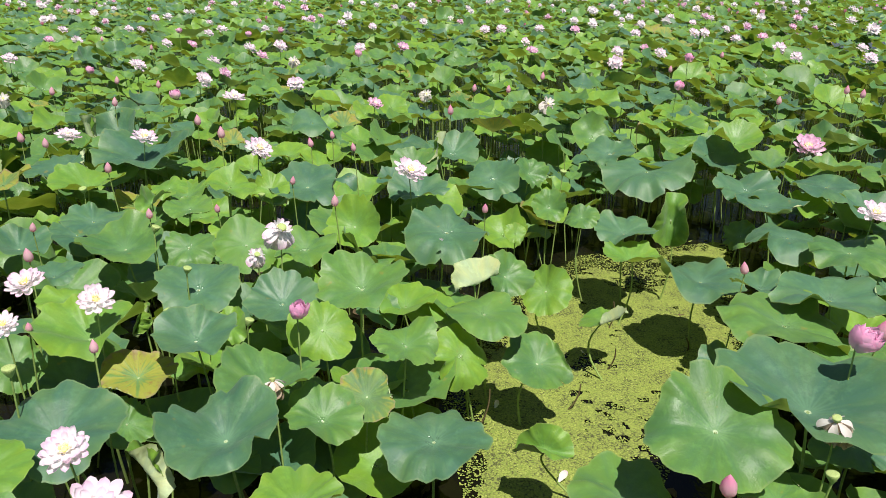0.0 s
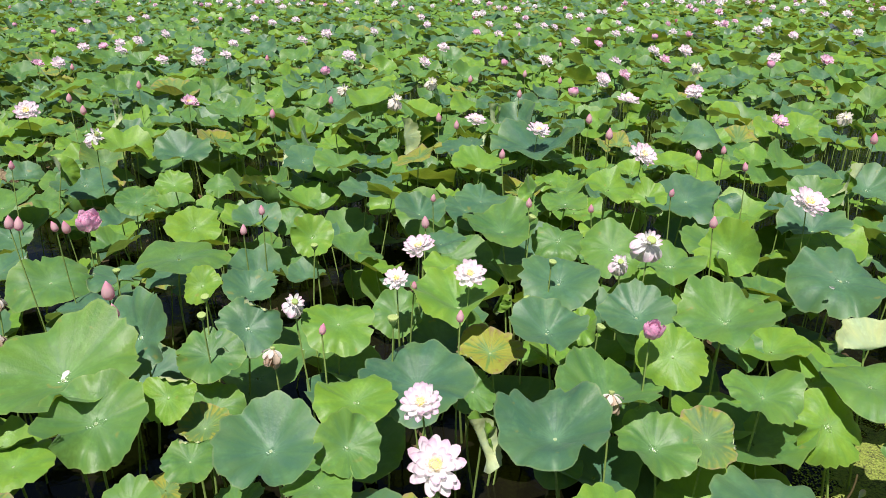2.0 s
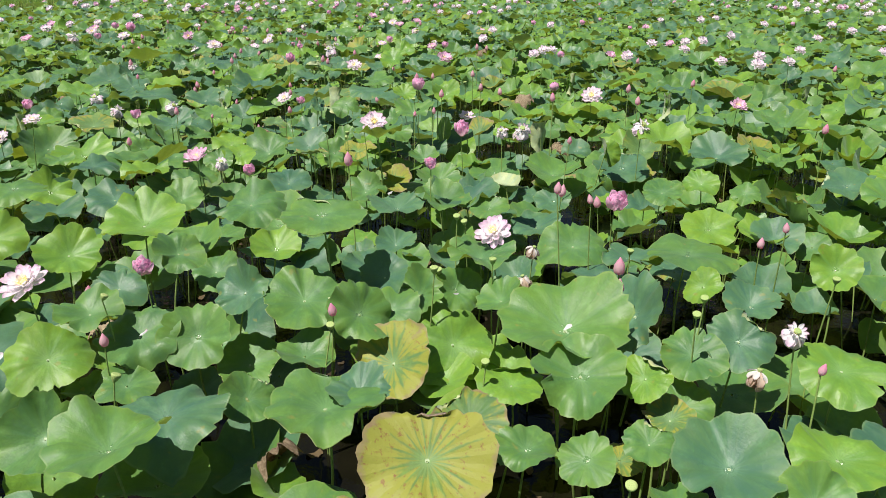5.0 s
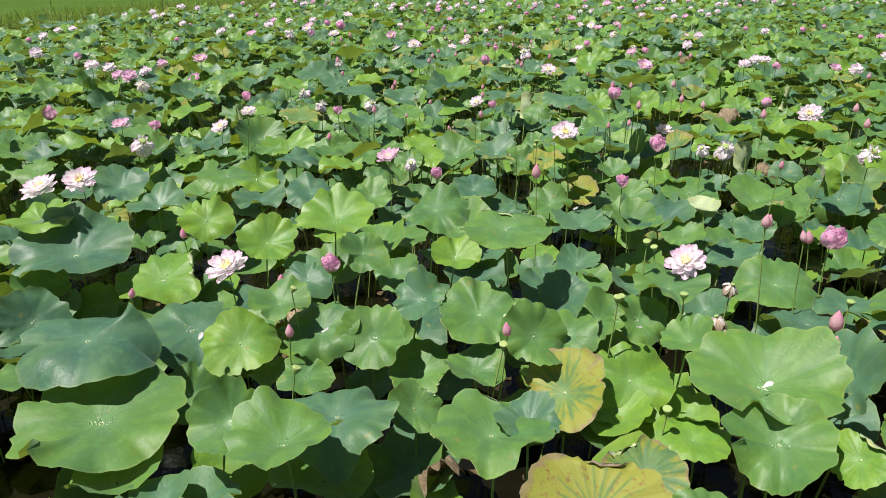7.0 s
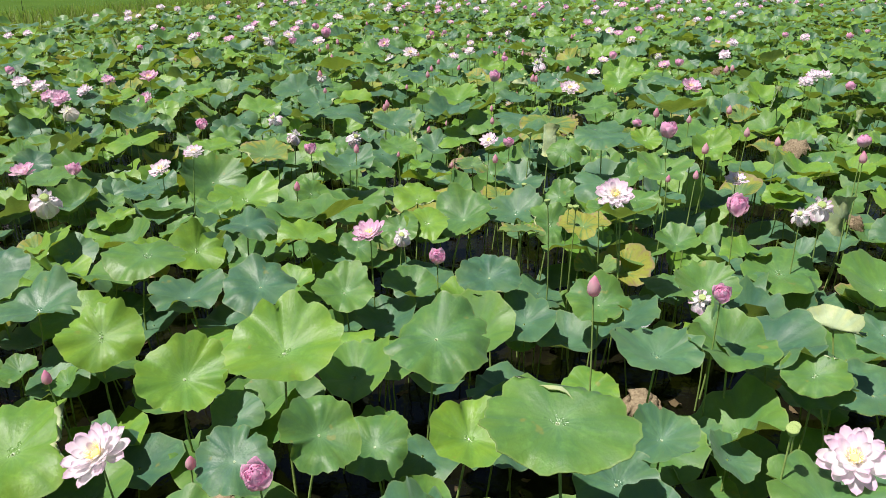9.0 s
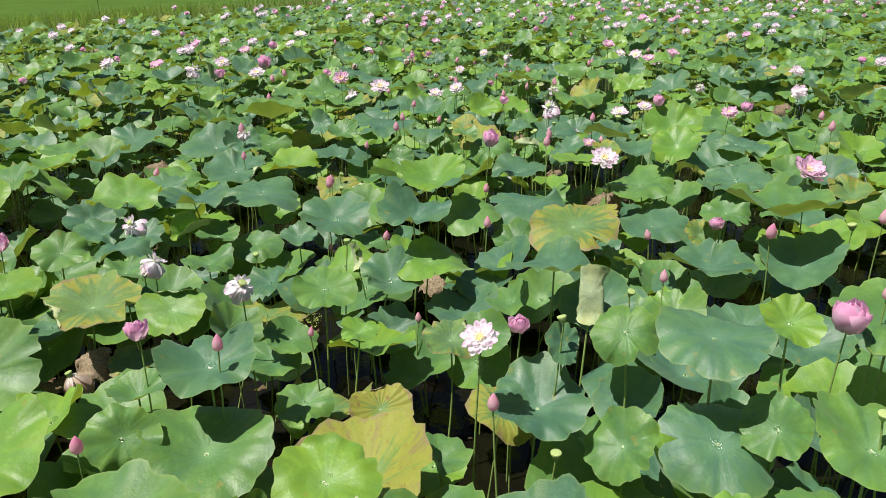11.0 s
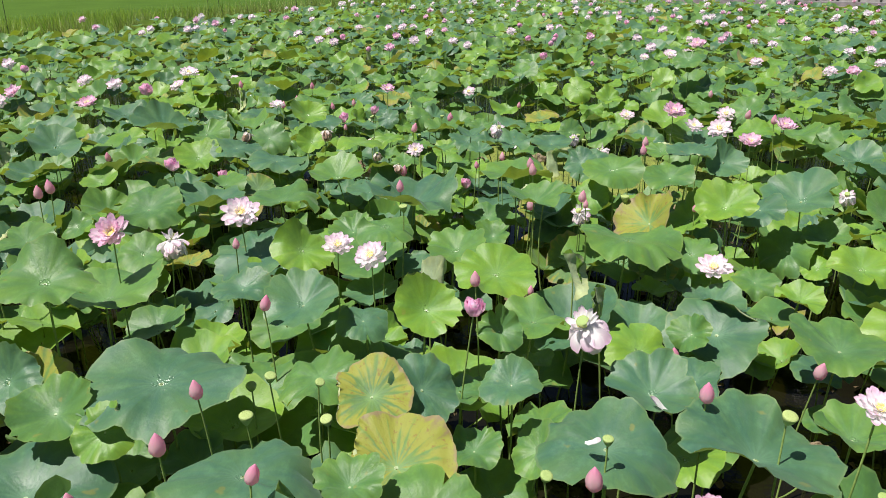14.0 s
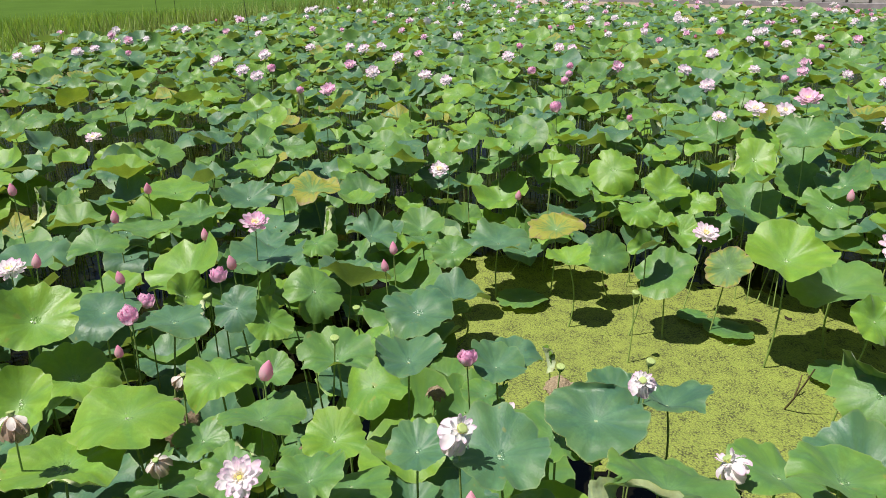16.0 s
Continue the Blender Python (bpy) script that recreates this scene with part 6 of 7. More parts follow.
leaf(2.74, 7.31, 0.90, 0.32, 7, -94, "green")
leaf(-2.50, 2.22, 0.84, 0.17, 24, -40, "green")
leaf(-2.39, 2.12, 0.62, 0.15, 26, -30, "green")
leaf(-3.65, 0.91, 0.74, 0.19, 26, -30, "green")
leaf(-2.86, 2.87, 0.85, 0.16, 20, -40, "blue")
leaf(-4.85, 2.00, 0.90, 0.16, 22, -30, "green")
leaf(-4.92, 2.08, 0.78, 0.18, 20, -30, "blue")
flower("bud", 1.02, 1.79, 1.17, 0.033, 7, -137)
flower("open", -0.89, 1.77, 1.14, 0.109, 18, 14)
flower("open", -1.11, 2.04, 1.15, 0.085, 30, 5)
flower("pod", 1.51, 2.05, 0.99, 0.023, 8, 130)
flower("dry", -0.58, 2.72, 0.97, 0.055, 60, 104)
flower("dry", 1.68, 2.35, 1.02, 0.073, 60, -159)
flower("bud", -1.32, 2.71, 1.13, 0.024, 13, 104)
flower("cup", -0.50, 2.95, 1.17, 0.050, 8, -97)
flower("cup", 1.93, 2.72, 1.13, 0.073, 8, 131)
flower("pod", -0.78, 3.11, 1.04, 0.023, 21, 25)
flower("bud", 2.17, 2.92, 1.06, 0.042, 5, -51)
flower("pod", -1.24, 3.32, 0.99, 0.022, 18, -96)
flower("pod", -1.28, 3.73, 1.04, 0.024, 16, -10)
flower("spent", -0.79, 3.98, 1.20, 0.106, 35, -46)
flower("spent", -0.97, 4.07, 1.00, 0.070, 35, -61)
flower("bud", -0.52, 4.37, 1.22, 0.031, 2, -9)
flower("bud", 1.99, 3.96, 0.92, 0.032, 9, 150)
flower("bud", -1.37, 4.66, 1.08, 0.026, 11, -85)
flower("pod", -1.09, 4.77, 1.14, 0.024, 6, 19)
flower("bud", 0.48, 4.95, 0.97, 0.029, 6, -70)
flower("pod", -1.34, 4.84, 1.14, 0.025, 26, 169)
flower("open", -0.08, 5.23, 1.20, 0.142, 30, -127)
flower("bud", -0.95, 5.15, 1.13, 0.026, 14, -31)
flower("open", 3.06, 4.52, 1.10, 0.122, 30, -49)
flower("pod", 1.19, 5.83, 0.99, 0.029, 10, -40)
flower("bud", -0.58, 5.98, 1.17, 0.029, 8, 170)
flower("open", -1.38, 5.93, 1.20, 0.125, 30, -7)
flower("bud", -0.97, 6.13, 1.17, 0.033, 17, 130)
flower("bud", -0.83, 6.45, 1.17, 0.029, 3, 148)
flower("blush", 3.46, 6.28, 1.10, 0.155, 18, -86)
flower("bud", 0.27, 7.56, 1.16, 0.042, 1, 116)
flower("blush", -0.57, 7.89, 1.20, 0.109, 18, -5)
fallen_petal(0.80, 3.19, 0.02, 0.078, 51)
fallen_petal(0.74, 3.50, 0.11, 0.050, 212)
fallen_petal(-0.76, 4.18, 0.94, 0.052, 133)
fallen_petal(0.17, 4.38, 0.98, 0.053, 249)
fallen_petal(0.50, 3.88, 0.02, 0.060, 64)
fallen_petal(1.21, 4.54, 0.02, 0.050, 156)

# ---------------------------------------------------------------- flowers further out
def whole_head(kind, seed):
    """All petals of a far flower in one mesh of radius 1 about its heart."""
    r_ = random.Random(seed)
    rings = {
        "open": ((11, 1.05, -6, 0.34, 0.22), (11, 1.0, 14, 0.34, 0.22), (9, 0.85, 34, 0.34, 0.22), (6, 0.55, 54, 0.34, 0.22)),
        "blush": ((10, 1.05, 8, 0.4, 0.23), (10, 1.0, 26, 0.4, 0.23), (8, 0.85, 44, 0.4, 0.23)),
        "cup": ((6, 2.0, 10, 2.0, 0.34), (6, 1.95, 24, 2.0, 0.34), (5, 1.8, 40, 2.0, 0.34)),
        "spent": ((12, 1.15, -48, -0.9, 0.25), (11, 1.0, -18, -0.9, 0.25), (7, 0.7, 20, 0.5, 0.2)),
    }[kind]
    verts, faces, uvs = [], [], []
    for n, (count, length, rise, curl, width) in enumerate(rings):
        a0 = r_.uniform(0, 360)
        for j in range(count):
            v, f, uv = petal(r_.randint(0, 9), curl, width, 0.3 if kind != "cup" else 0.7)
            m = pose(0, 0, 0.05 * n, 0, 0, a0 + 360 * j / count + r_.uniform(-9, 9)) @ pose(0.06, 0, 0, 0, -(rise + r_.uniform(-11, 11)), 0) @ Matrix.Scale(length * r_.uniform(0.88, 1.08), 4)
            faces += [tuple(i + len(verts) for i in q) for q in f]
            verts += [tuple(m @ Vector(p)) for p in v]
            uvs += uv
    return mesh_of("petals", verts, faces, [PETAL["white"]], uvs)


WHOLE = {kind: [whole_head(kind, 600 + i) for i in range(4)] for kind in ("open", "blush", "cup", "spent")}
FAR_TINT = {"open": "white", "blush": "blush", "cup": "pink", "spent": "spent"}


def far_flower(kind, x, y, z):
    """A lotus flower well away from the way: its petals in one piece, with heart and stalk."""
    if kind == "bud":
        return flower("bud", x, y, z - 0.05, 0.038, 6, 40)
    COUNT[0] += 1
    HEADS.append((x, y))
    i = COUNT[0]
    r_ = random.Random(i * 17 + 5)
    foot = new("lotus_flower")
    foot.matrix_basis = pose(x, y, 0)
    tagged(foot, FLOWER_WORDS[kind], "lotus flower", "lotus flowers")
    part("stalk", STALKS[i % 8], foot, pose(0, 0, 0, 0, 0, r_.uniform(0, 360)) @ Matrix.Diagonal((0.8, 0.8, z, 1)))
    size = {"open": 0.104, "blush": 0.10, "cup": 0.064, "spent": 0.10}[kind] * r_.uniform(0.88, 1.12)
    head = pose(0, 0, z) @ leaning((12 if kind == "cup" else 32) + r_.uniform(-12, 14), (-10 if x < -2.2 else -65) + r_.uniform(-35, 35), r_.uniform(0, 360), size)
    part("petals", WHOLE[kind][i % 4], foot, head, material=PETAL[FAR_TINT[kind]])
    if kind != "cup":
        part("seed_pod", CONE, foot, head @ Matrix.Scale(0.22, 4), "yellow heart of the flower", STAMEN)
    return foot


far_flower("open", -29.27, -5.55, 1.22)
far_flower("open", -30.26, -5.68, 1.24)
far_flower("open", -29.08, -4.35, 1.32)
far_flower("open", -29.89, -4.37, 1.29)
far_flower("open", -31.67, -4.65, 1.22)
far_flower("blush", -31.43, -4.29, 1.27)
far_flower("cup", -29.28, -3.50, 1.23)
far_flower("blush", -32.69, -6.31, 1.31)
far_flower("open", -34.75, -4.33, 1.23)
far_flower("open", -34.13, -3.85, 1.26)
far_flower("blush", -33.29, -2.63, 1.28)
far_flower("open", -32.97, -1.80, 1.27)
far_flower("open", -28.69, -0.81, 1.29)
far_flower("open", -27.54, -1.39, 1.34)
far_flower("open", -27.08, -0.86, 1.25)
far_flower("open", -26.13, -0.43, 1.30)
far_flower("cup", -26.53, -0.28, 1.31)
far_flower("open", -30.18, -0.19, 1.25)
far_flower("open", -30.62, 0.57, 1.21)
far_flower("open", -29.02, 0.98, 1.35)
far_flower("open", -30.30, 1.24, 1.25)
far_flower("blush", -32.84, 1.63, 1.33)
far_flower("blush", -27.29, 0.86, 1.29)
far_flower("open", -28.32, 1.63, 1.28)
far_flower("blush", -28.37, 2.00, 1.32)
far_flower("cup", -25.15, 0.35, 1.21)
far_flower("blush", -24.72, 0.79, 1.31)
far_flower("open", -26.72, 1.26, 1.26)
far_flower("open", -26.09, 2.40, 1.22)
far_flower("cup", -33.36, 5.29, 1.30)
far_flower("cup", -29.05, 3.92, 1.34)
far_flower("open", -30.09, 4.88, 1.24)
far_flower("open", -29.38, 4.99, 1.30)
far_flower("open", -35.75, 6.80, 1.25)
far_flower("blush", -34.45, 6.98, 1.31)
far_flower("open", -34.46, 7.51, 1.31)
far_flower("open", -33.36, 7.63, 1.24)
far_flower("open", -27.93, 3.56, 1.33)
far_flower("cup", -26.18, 3.69, 1.30)
far_flower("cup", -26.61, 4.38, 1.31)
far_flower("cup", -25.68, 4.17, 1.32)
far_flower("cup", -25.38, 4.05, 1.27)
far_flower("blush", -26.69, 5.15, 1.32)
far_flower("open", -26.23, 6.07, 1.33)
far_flower("open", -25.48, 6.15, 1.22)
far_flower("open", -28.16, 7.28, 1.33)
far_flower("open", -33.02, 9.42, 1.27)
far_flower("open", -30.97, 9.24, 1.28)
far_flower("open", -26.89, 7.48, 1.23)
far_flower("open", -29.80, 9.46, 1.31)
far_flower("open", -32.68, 11.16, 1.25)
far_flower("cup", -29.12, 8.70, 1.33)
far_flower("cup", -29.34, 9.92, 1.25)
far_flower("blush", -27.09, 8.42, 1.29)
far_flower("blush", -26.32, 7.98, 1.27)
far_flower("cup", -25.20, 7.12, 1.30)
far_flower("open", -26.20, 8.63, 1.24)
far_flower("open", -31.54, 11.10, 1.24)
far_flower("blush", -30.52, 11.36, 1.31)
far_flower("open", -24.93, 8.42, 1.32)
far_flower("open", -28.15, -8.82, 1.29)
far_flower("open", -26.12, -7.55, 1.34)
far_flower("open", -23.34, -5.72, 1.24)
far_flower("cup", -21.63, -4.56, 1.33)
far_flower("open", -21.44, -3.62, 1.23)
far_flower("blush", -19.70, -3.72, 1.35)
far_flower("open", -19.39, -3.78, 1.29)
far_flower("open", -18.52, -3.65, 1.35)
far_flower("open", -20.48, -2.80, 1.32)
far_flower("open", -25.93, 2.08, 1.32)
far_flower("open", -26.61, 10.02, 1.24)
far_flower("open", -28.17, 11.66, 1.29)
far_flower("open", -27.88, 11.83, 1.31)
far_flower("blush", -28.12, 12.47, 1.22)
far_flower("open", -23.71, 9.28, 1.31)
far_flower("open", -24.41, 10.12, 1.26)
far_flower("open", -22.28, 8.97, 1.29)
far_flower("open", -21.33, 7.58, 1.30)
far_flower("blush", -21.25, 7.89, 1.30)
far_flower("open", -22.61, 7.03, 1.28)
far_flower("cup", -15.60, -4.97, 1.24)
far_flower("open", -25.15, -8.76, 1.28)
far_flower("open", -24.37, -8.17, 1.23)
far_flower("open", -22.69, -7.84, 1.28)
far_flower("open", -19.46, -6.03, 1.32)
far_flower("cup", -19.85, -5.95, 1.21)
far_flower("open", -17.42, -4.54, 1.28)
far_flower("cup", -18.01, -4.60, 1.24)
far_flower("open", -23.97, -9.25, 1.26)
far_flower("cup", -16.27, 7.45, 1.34)
far_flower("open", -15.96, 6.27, 1.26)
far_flower("open", -14.23, 5.40, 1.26)
far_flower("cup", -14.54, -7.48, 1.34)
far_flower("open", -13.23, -6.74, 1.29)
far_flower("open", -18.05, -8.24, 1.31)
far_flower("open", -17.16, -8.17, 1.34)
far_flower("open", -15.93, -7.90, 1.33)
far_flower("cup", -12.13, -5.50, 1.31)
far_flower("open", -11.23, -4.91, 1.32)
far_flower("open", -10.94, -4.53, 1.32)
far_flower("blush", -10.63, -4.29, 1.25)
far_flower("blush", -10.32, -4.01, 1.28)
far_flower("open", -11.02, -4.04, 1.25)
far_flower("blush", -11.56, -3.96, 1.29)
far_flower("spent", -9.46, -3.54, 1.30)
far_flower("open", -17.04, 8.28, 1.26)
far_flower("cup", -16.28, 8.76, 1.31)
far_flower("cup", -18.22, 10.34, 1.22)
far_flower("cup", -15.43, 9.61, 1.23)
far_flower("blush", -15.29, 9.95, 1.28)
far_flower("open", -17.19, 11.61, 1.27)
far_flower("open", -11.01, 5.11, 1.30)
far_flower("open", -11.79, 5.65, 1.26)
far_flower("open", -11.97, 5.90, 1.24)
far_flower("cup", -10.21, 5.21, 1.34)
far_flower("blush", -10.89, 6.48, 1.24)
far_flower("open", -10.88, 6.81, 1.23)
far_flower("bud", -10.14, 6.56, 1.25)
far_flower("blush", -11.99, 8.40, 1.26)
far_flower("open", -11.32, 8.26, 1.24)
far_flower("open", -12.06, 8.80, 1.29)
far_flower("open", -11.69, 8.91, 1.34)
far_flower("open", -12.18, 8.13, 1.27)
far_flower("open", -9.64, 8.51, 1.30)
far_flower("open", -8.54, 7.56, 1.33)
far_flower("open", -8.55, 8.11, 1.35)
far_flower("open", -10.60, 10.22, 1.23)
far_flower("open", -11.76, 11.70, 1.29)
far_flower("cup", -14.19, 13.26, 1.33)
far_flower("open", -9.79, 7.90, 1.22)
far_flower("open", -12.81, 10.43, 1.29)
far_flower("open", -9.90, 11.42, 1.23)
far_flower("open", -9.72, 11.97, 1.32)
far_flower("open", -12.64, 14.32, 1.34)
far_flower("cup", -6.18, 7.63, 1.29)
far_flower("spent", -5.54, 7.23, 1.21)
far_flower("bud", -5.19, 6.53, 1.22)
far_flower("open", -7.24, 9.53, 1.27)
far_flower("bud", -7.44, 5.67, 1.33)
far_flower("cup", -7.89, 4.00, 1.24)
far_flower("bud", -4.94, 5.31, 1.30)
far_flower("bud", -8.29, 8.73, 1.27)
far_flower("open", -14.85, 15.10, 1.25)
far_flower("open", -12.76, 13.60, 1.31)
far_flower("open", -15.56, 13.62, 1.25)
far_flower("open", -17.71, 13.77, 1.26)
far_flower("open", -16.61, 12.45, 1.32)
far_flower("open", -9.43, 13.24, 1.28)
far_flower("open", -5.57, 9.17, 1.32)
far_flower("open", -10.89, 17.52, 1.28)
far_flower("open", -9.78, 16.04, 1.23)
far_flower("spent", -4.67, 7.93, 1.27)
far_flower("spent", -4.17, 6.38, 1.33)
far_flower("open", -6.43, 11.19, 1.29)
far_flower("open", -7.77, 15.56, 1.35)
far_flower("open", -7.64, 16.85, 1.21)
far_flower("blush", -7.41, 14.26, 1.26)
far_flower("open", -6.57, 13.65, 1.32)
far_flower("open", -6.63, 16.15, 1.31)
far_flower("open", -6.39, 16.21, 1.29)
far_flower("open", -7.32, 19.54, 1.30)
far_flower("cup", -5.15, 15.05, 1.33)
far_flower("open", -4.74, 13.18, 1.31)
far_flower("blush", -4.29, 13.17, 1.29)
far_flower("open", -5.45, 18.03, 1.30)
far_flower("open", -4.74, 15.65, 1.26)
far_flower("open", -4.60, 16.17, 1.30)
far_flower("cup", -3.61, 14.50, 1.30)
far_flower("open", -3.04, 12.33, 1.32)
far_flower("blush", -2.66, 11.54, 1.28)
far_flower("open", -3.43, 11.56, 1.21)
far_flower("open", -4.18, 10.45, 1.29)
far_flower("cup", -4.39, 9.42, 1.33)
far_flower("blush", -2.69, 9.57, 1.30)
far_flower("open", -2.81, 9.09, 1.30)
far_flower("open", -1.64, 8.99, 1.26)
far_flower("open", -3.38, 19.52, 1.26)
far_flower("open", -2.61, 12.75, 1.31)
far_flower("spent", -2.15, 11.50, 1.22)
far_flower("blush", -2.97, 19.52, 1.33)
far_flower("open", -1.17, 12.29, 1.33)
far_flower("cup", -1.07, 11.04, 1.34)
far_flower("blush", -0.51, 13.23, 1.23)
far_flower("cup", -2.82, 8.09, 1.23)
far_flower("open", -1.32, 16.34, 1.34)
far_flower("spent", 0.00, 8.17, 1.27)
far_flower("bud", -6.63, 14.79, 1.25)
far_flower("bud", -5.00, 13.11, 1.26)
far_flower("bud", -3.90, 9.08, 1.30)
far_flower("bud", -3.44, 9.21, 1.23)
far_flower("bud", -3.30, 7.61, 1.30)
far_flower("bud", -4.28, 8.23, 1.31)
far_flower("open", 1.22, 17.07, 1.21)
far_flower("open", 1.50, 15.90, 1.32)
far_flower("open", 1.77, 13.77, 1.27)
far_flower("blush", 1.68, 12.01, 1.29)
far_flower("open", 2.44, 16.77, 1.25)
far_flower("blush", 2.99, 15.37, 1.33)
far_flower("open", 3.19, 12.43, 1.24)
far_flower("open", 2.73, 10.64, 1.29)
far_flower("blush", 3.78, 12.90, 1.23)
far_flower("open", 3.68, 11.64, 1.30)
far_flower("cup", 3.75, 10.52, 1.33)
far_flower("bud", 3.50, 10.47, 1.23)
far_flower("cup", 2.89, 8.28, 1.30)
far_flower("blush", 7.02, 19.01, 1.33)
far_flower("open", 6.51, 18.47, 1.24)
far_flower("open", 5.52, 15.46, 1.27)
far_flower("open", 5.57, 15.00, 1.31)
far_flower("open", 6.34, 15.86, 1.31)
far_flower("open", 5.92, 14.24, 1.27)
far_flower("blush", 6.42, 14.19, 1.30)
far_flower("open", 5.95, 12.43, 1.30)
far_flower("open", 5.84, 11.57, 1.26)
far_flower("open", 7.33, 12.36, 1.30)
far_flower("open", 6.71, 11.03, 1.29)
far_flower("blush", 7.99, 16.33, 1.31)
far_flower("open", 4.25, 15.32, 1.28)
far_flower("spent", 1.30, 7.56, 1.27)
far_flower("bud", 1.45, 9.08, 1.34)
far_flower("bud", 0.99, 8.73, 1.24)
far_flower("bud", 0.59, 9.01, 1.21)
far_flower("bud", 4.75, 8.08, 1.33)
far_flower("bud", 4.72, 7.71, 1.35)
far_flower("bud", 3.93, 7.93, 1.24)
far_flower("bud", 4.81, 11.97, 1.25)

# ---------------------------------------------------------------- the rest of the field
def field_grid(step, seed, x0=-60.0, x1=32.0, y0=-18.0, y1=49.0):
    g = np.random.default_rng(seed)
    xs, ys = np.meshgrid(np.arange(x0, x1, step), np.arange(y0, y1, step))
    xs = (xs + g.uniform(-0.5, 0.5, xs.shape) * step).ravel()
    ys = (ys + g.uniform(-0.5, 0.5, ys.shape) * step).ravel()
    ok = inside_field(xs, ys)
    return xs[ok], ys[ok], g


def smooth_noise(x, y, scale, seed, waves=6):
    """Cheap rolling variation from a few waves."""
    g = np.random.default_rng(seed)
    out = np.zeros_like(x)
    for _ in range(waves):
        a, f, p = g.uniform(0, 6.283), scale * g.uniform(0.5, 1.6), g.uniform(0, 6.283)
        out += np.sin((x * np.cos(a) + y * np.sin(a)) * f + p)
    return out / waves * (waves / 6) ** 0.5


def strays(count, form, tone, seed):
    """Single rolled and withered leaves scattered among the others."""
    g = random.Random(seed)
    while count:
        x, y = g.uniform(-30, 4), g.uniform(-7, 13)
        d = float(path_distance(x, y))
        if not 2.5 < d < 11 or y < -0.55 * abs(x) or y < 1.4 * x or float(shore(THIN, np.array([x]), np.array([y]))[0]) < 0.1:
            continue
        if min(math.hypot(x - a, y - b) - q for a, b, c, q in PLACED) < 0.02:
            continue
        if form == "dead":
            leaf(x, y, g.uniform(0.55, 0.95), g.uniform(0.15, 0.26), g.uniform(5, 50), g.uniform(0, 360), tone, form)
        else:
            leaf(x, y, g.uniform(0.85, 1.15), g.uniform(0.12, 0.19), g.uniform(62, 88), g.uniform(0, 360), tone, form)
        count -= 1


strays(12, "dead", "aged", 91)
for low in range(22):
    # withered blades that have sunk among the stalks beside the way
    drop = random.Random(600 + low)
    leaf(drop.uniform(-19, 0.5), drop.uniform(-1.2, 4.6), drop.uniform(0.22, 0.50), drop.uniform(0.13, 0.22), drop.uniform(10, 60), drop.uniform(0, 360), "aged", "dead")
strays(26, "rolled", "lime", 92)
strays(12, "taco", "lime", 93)


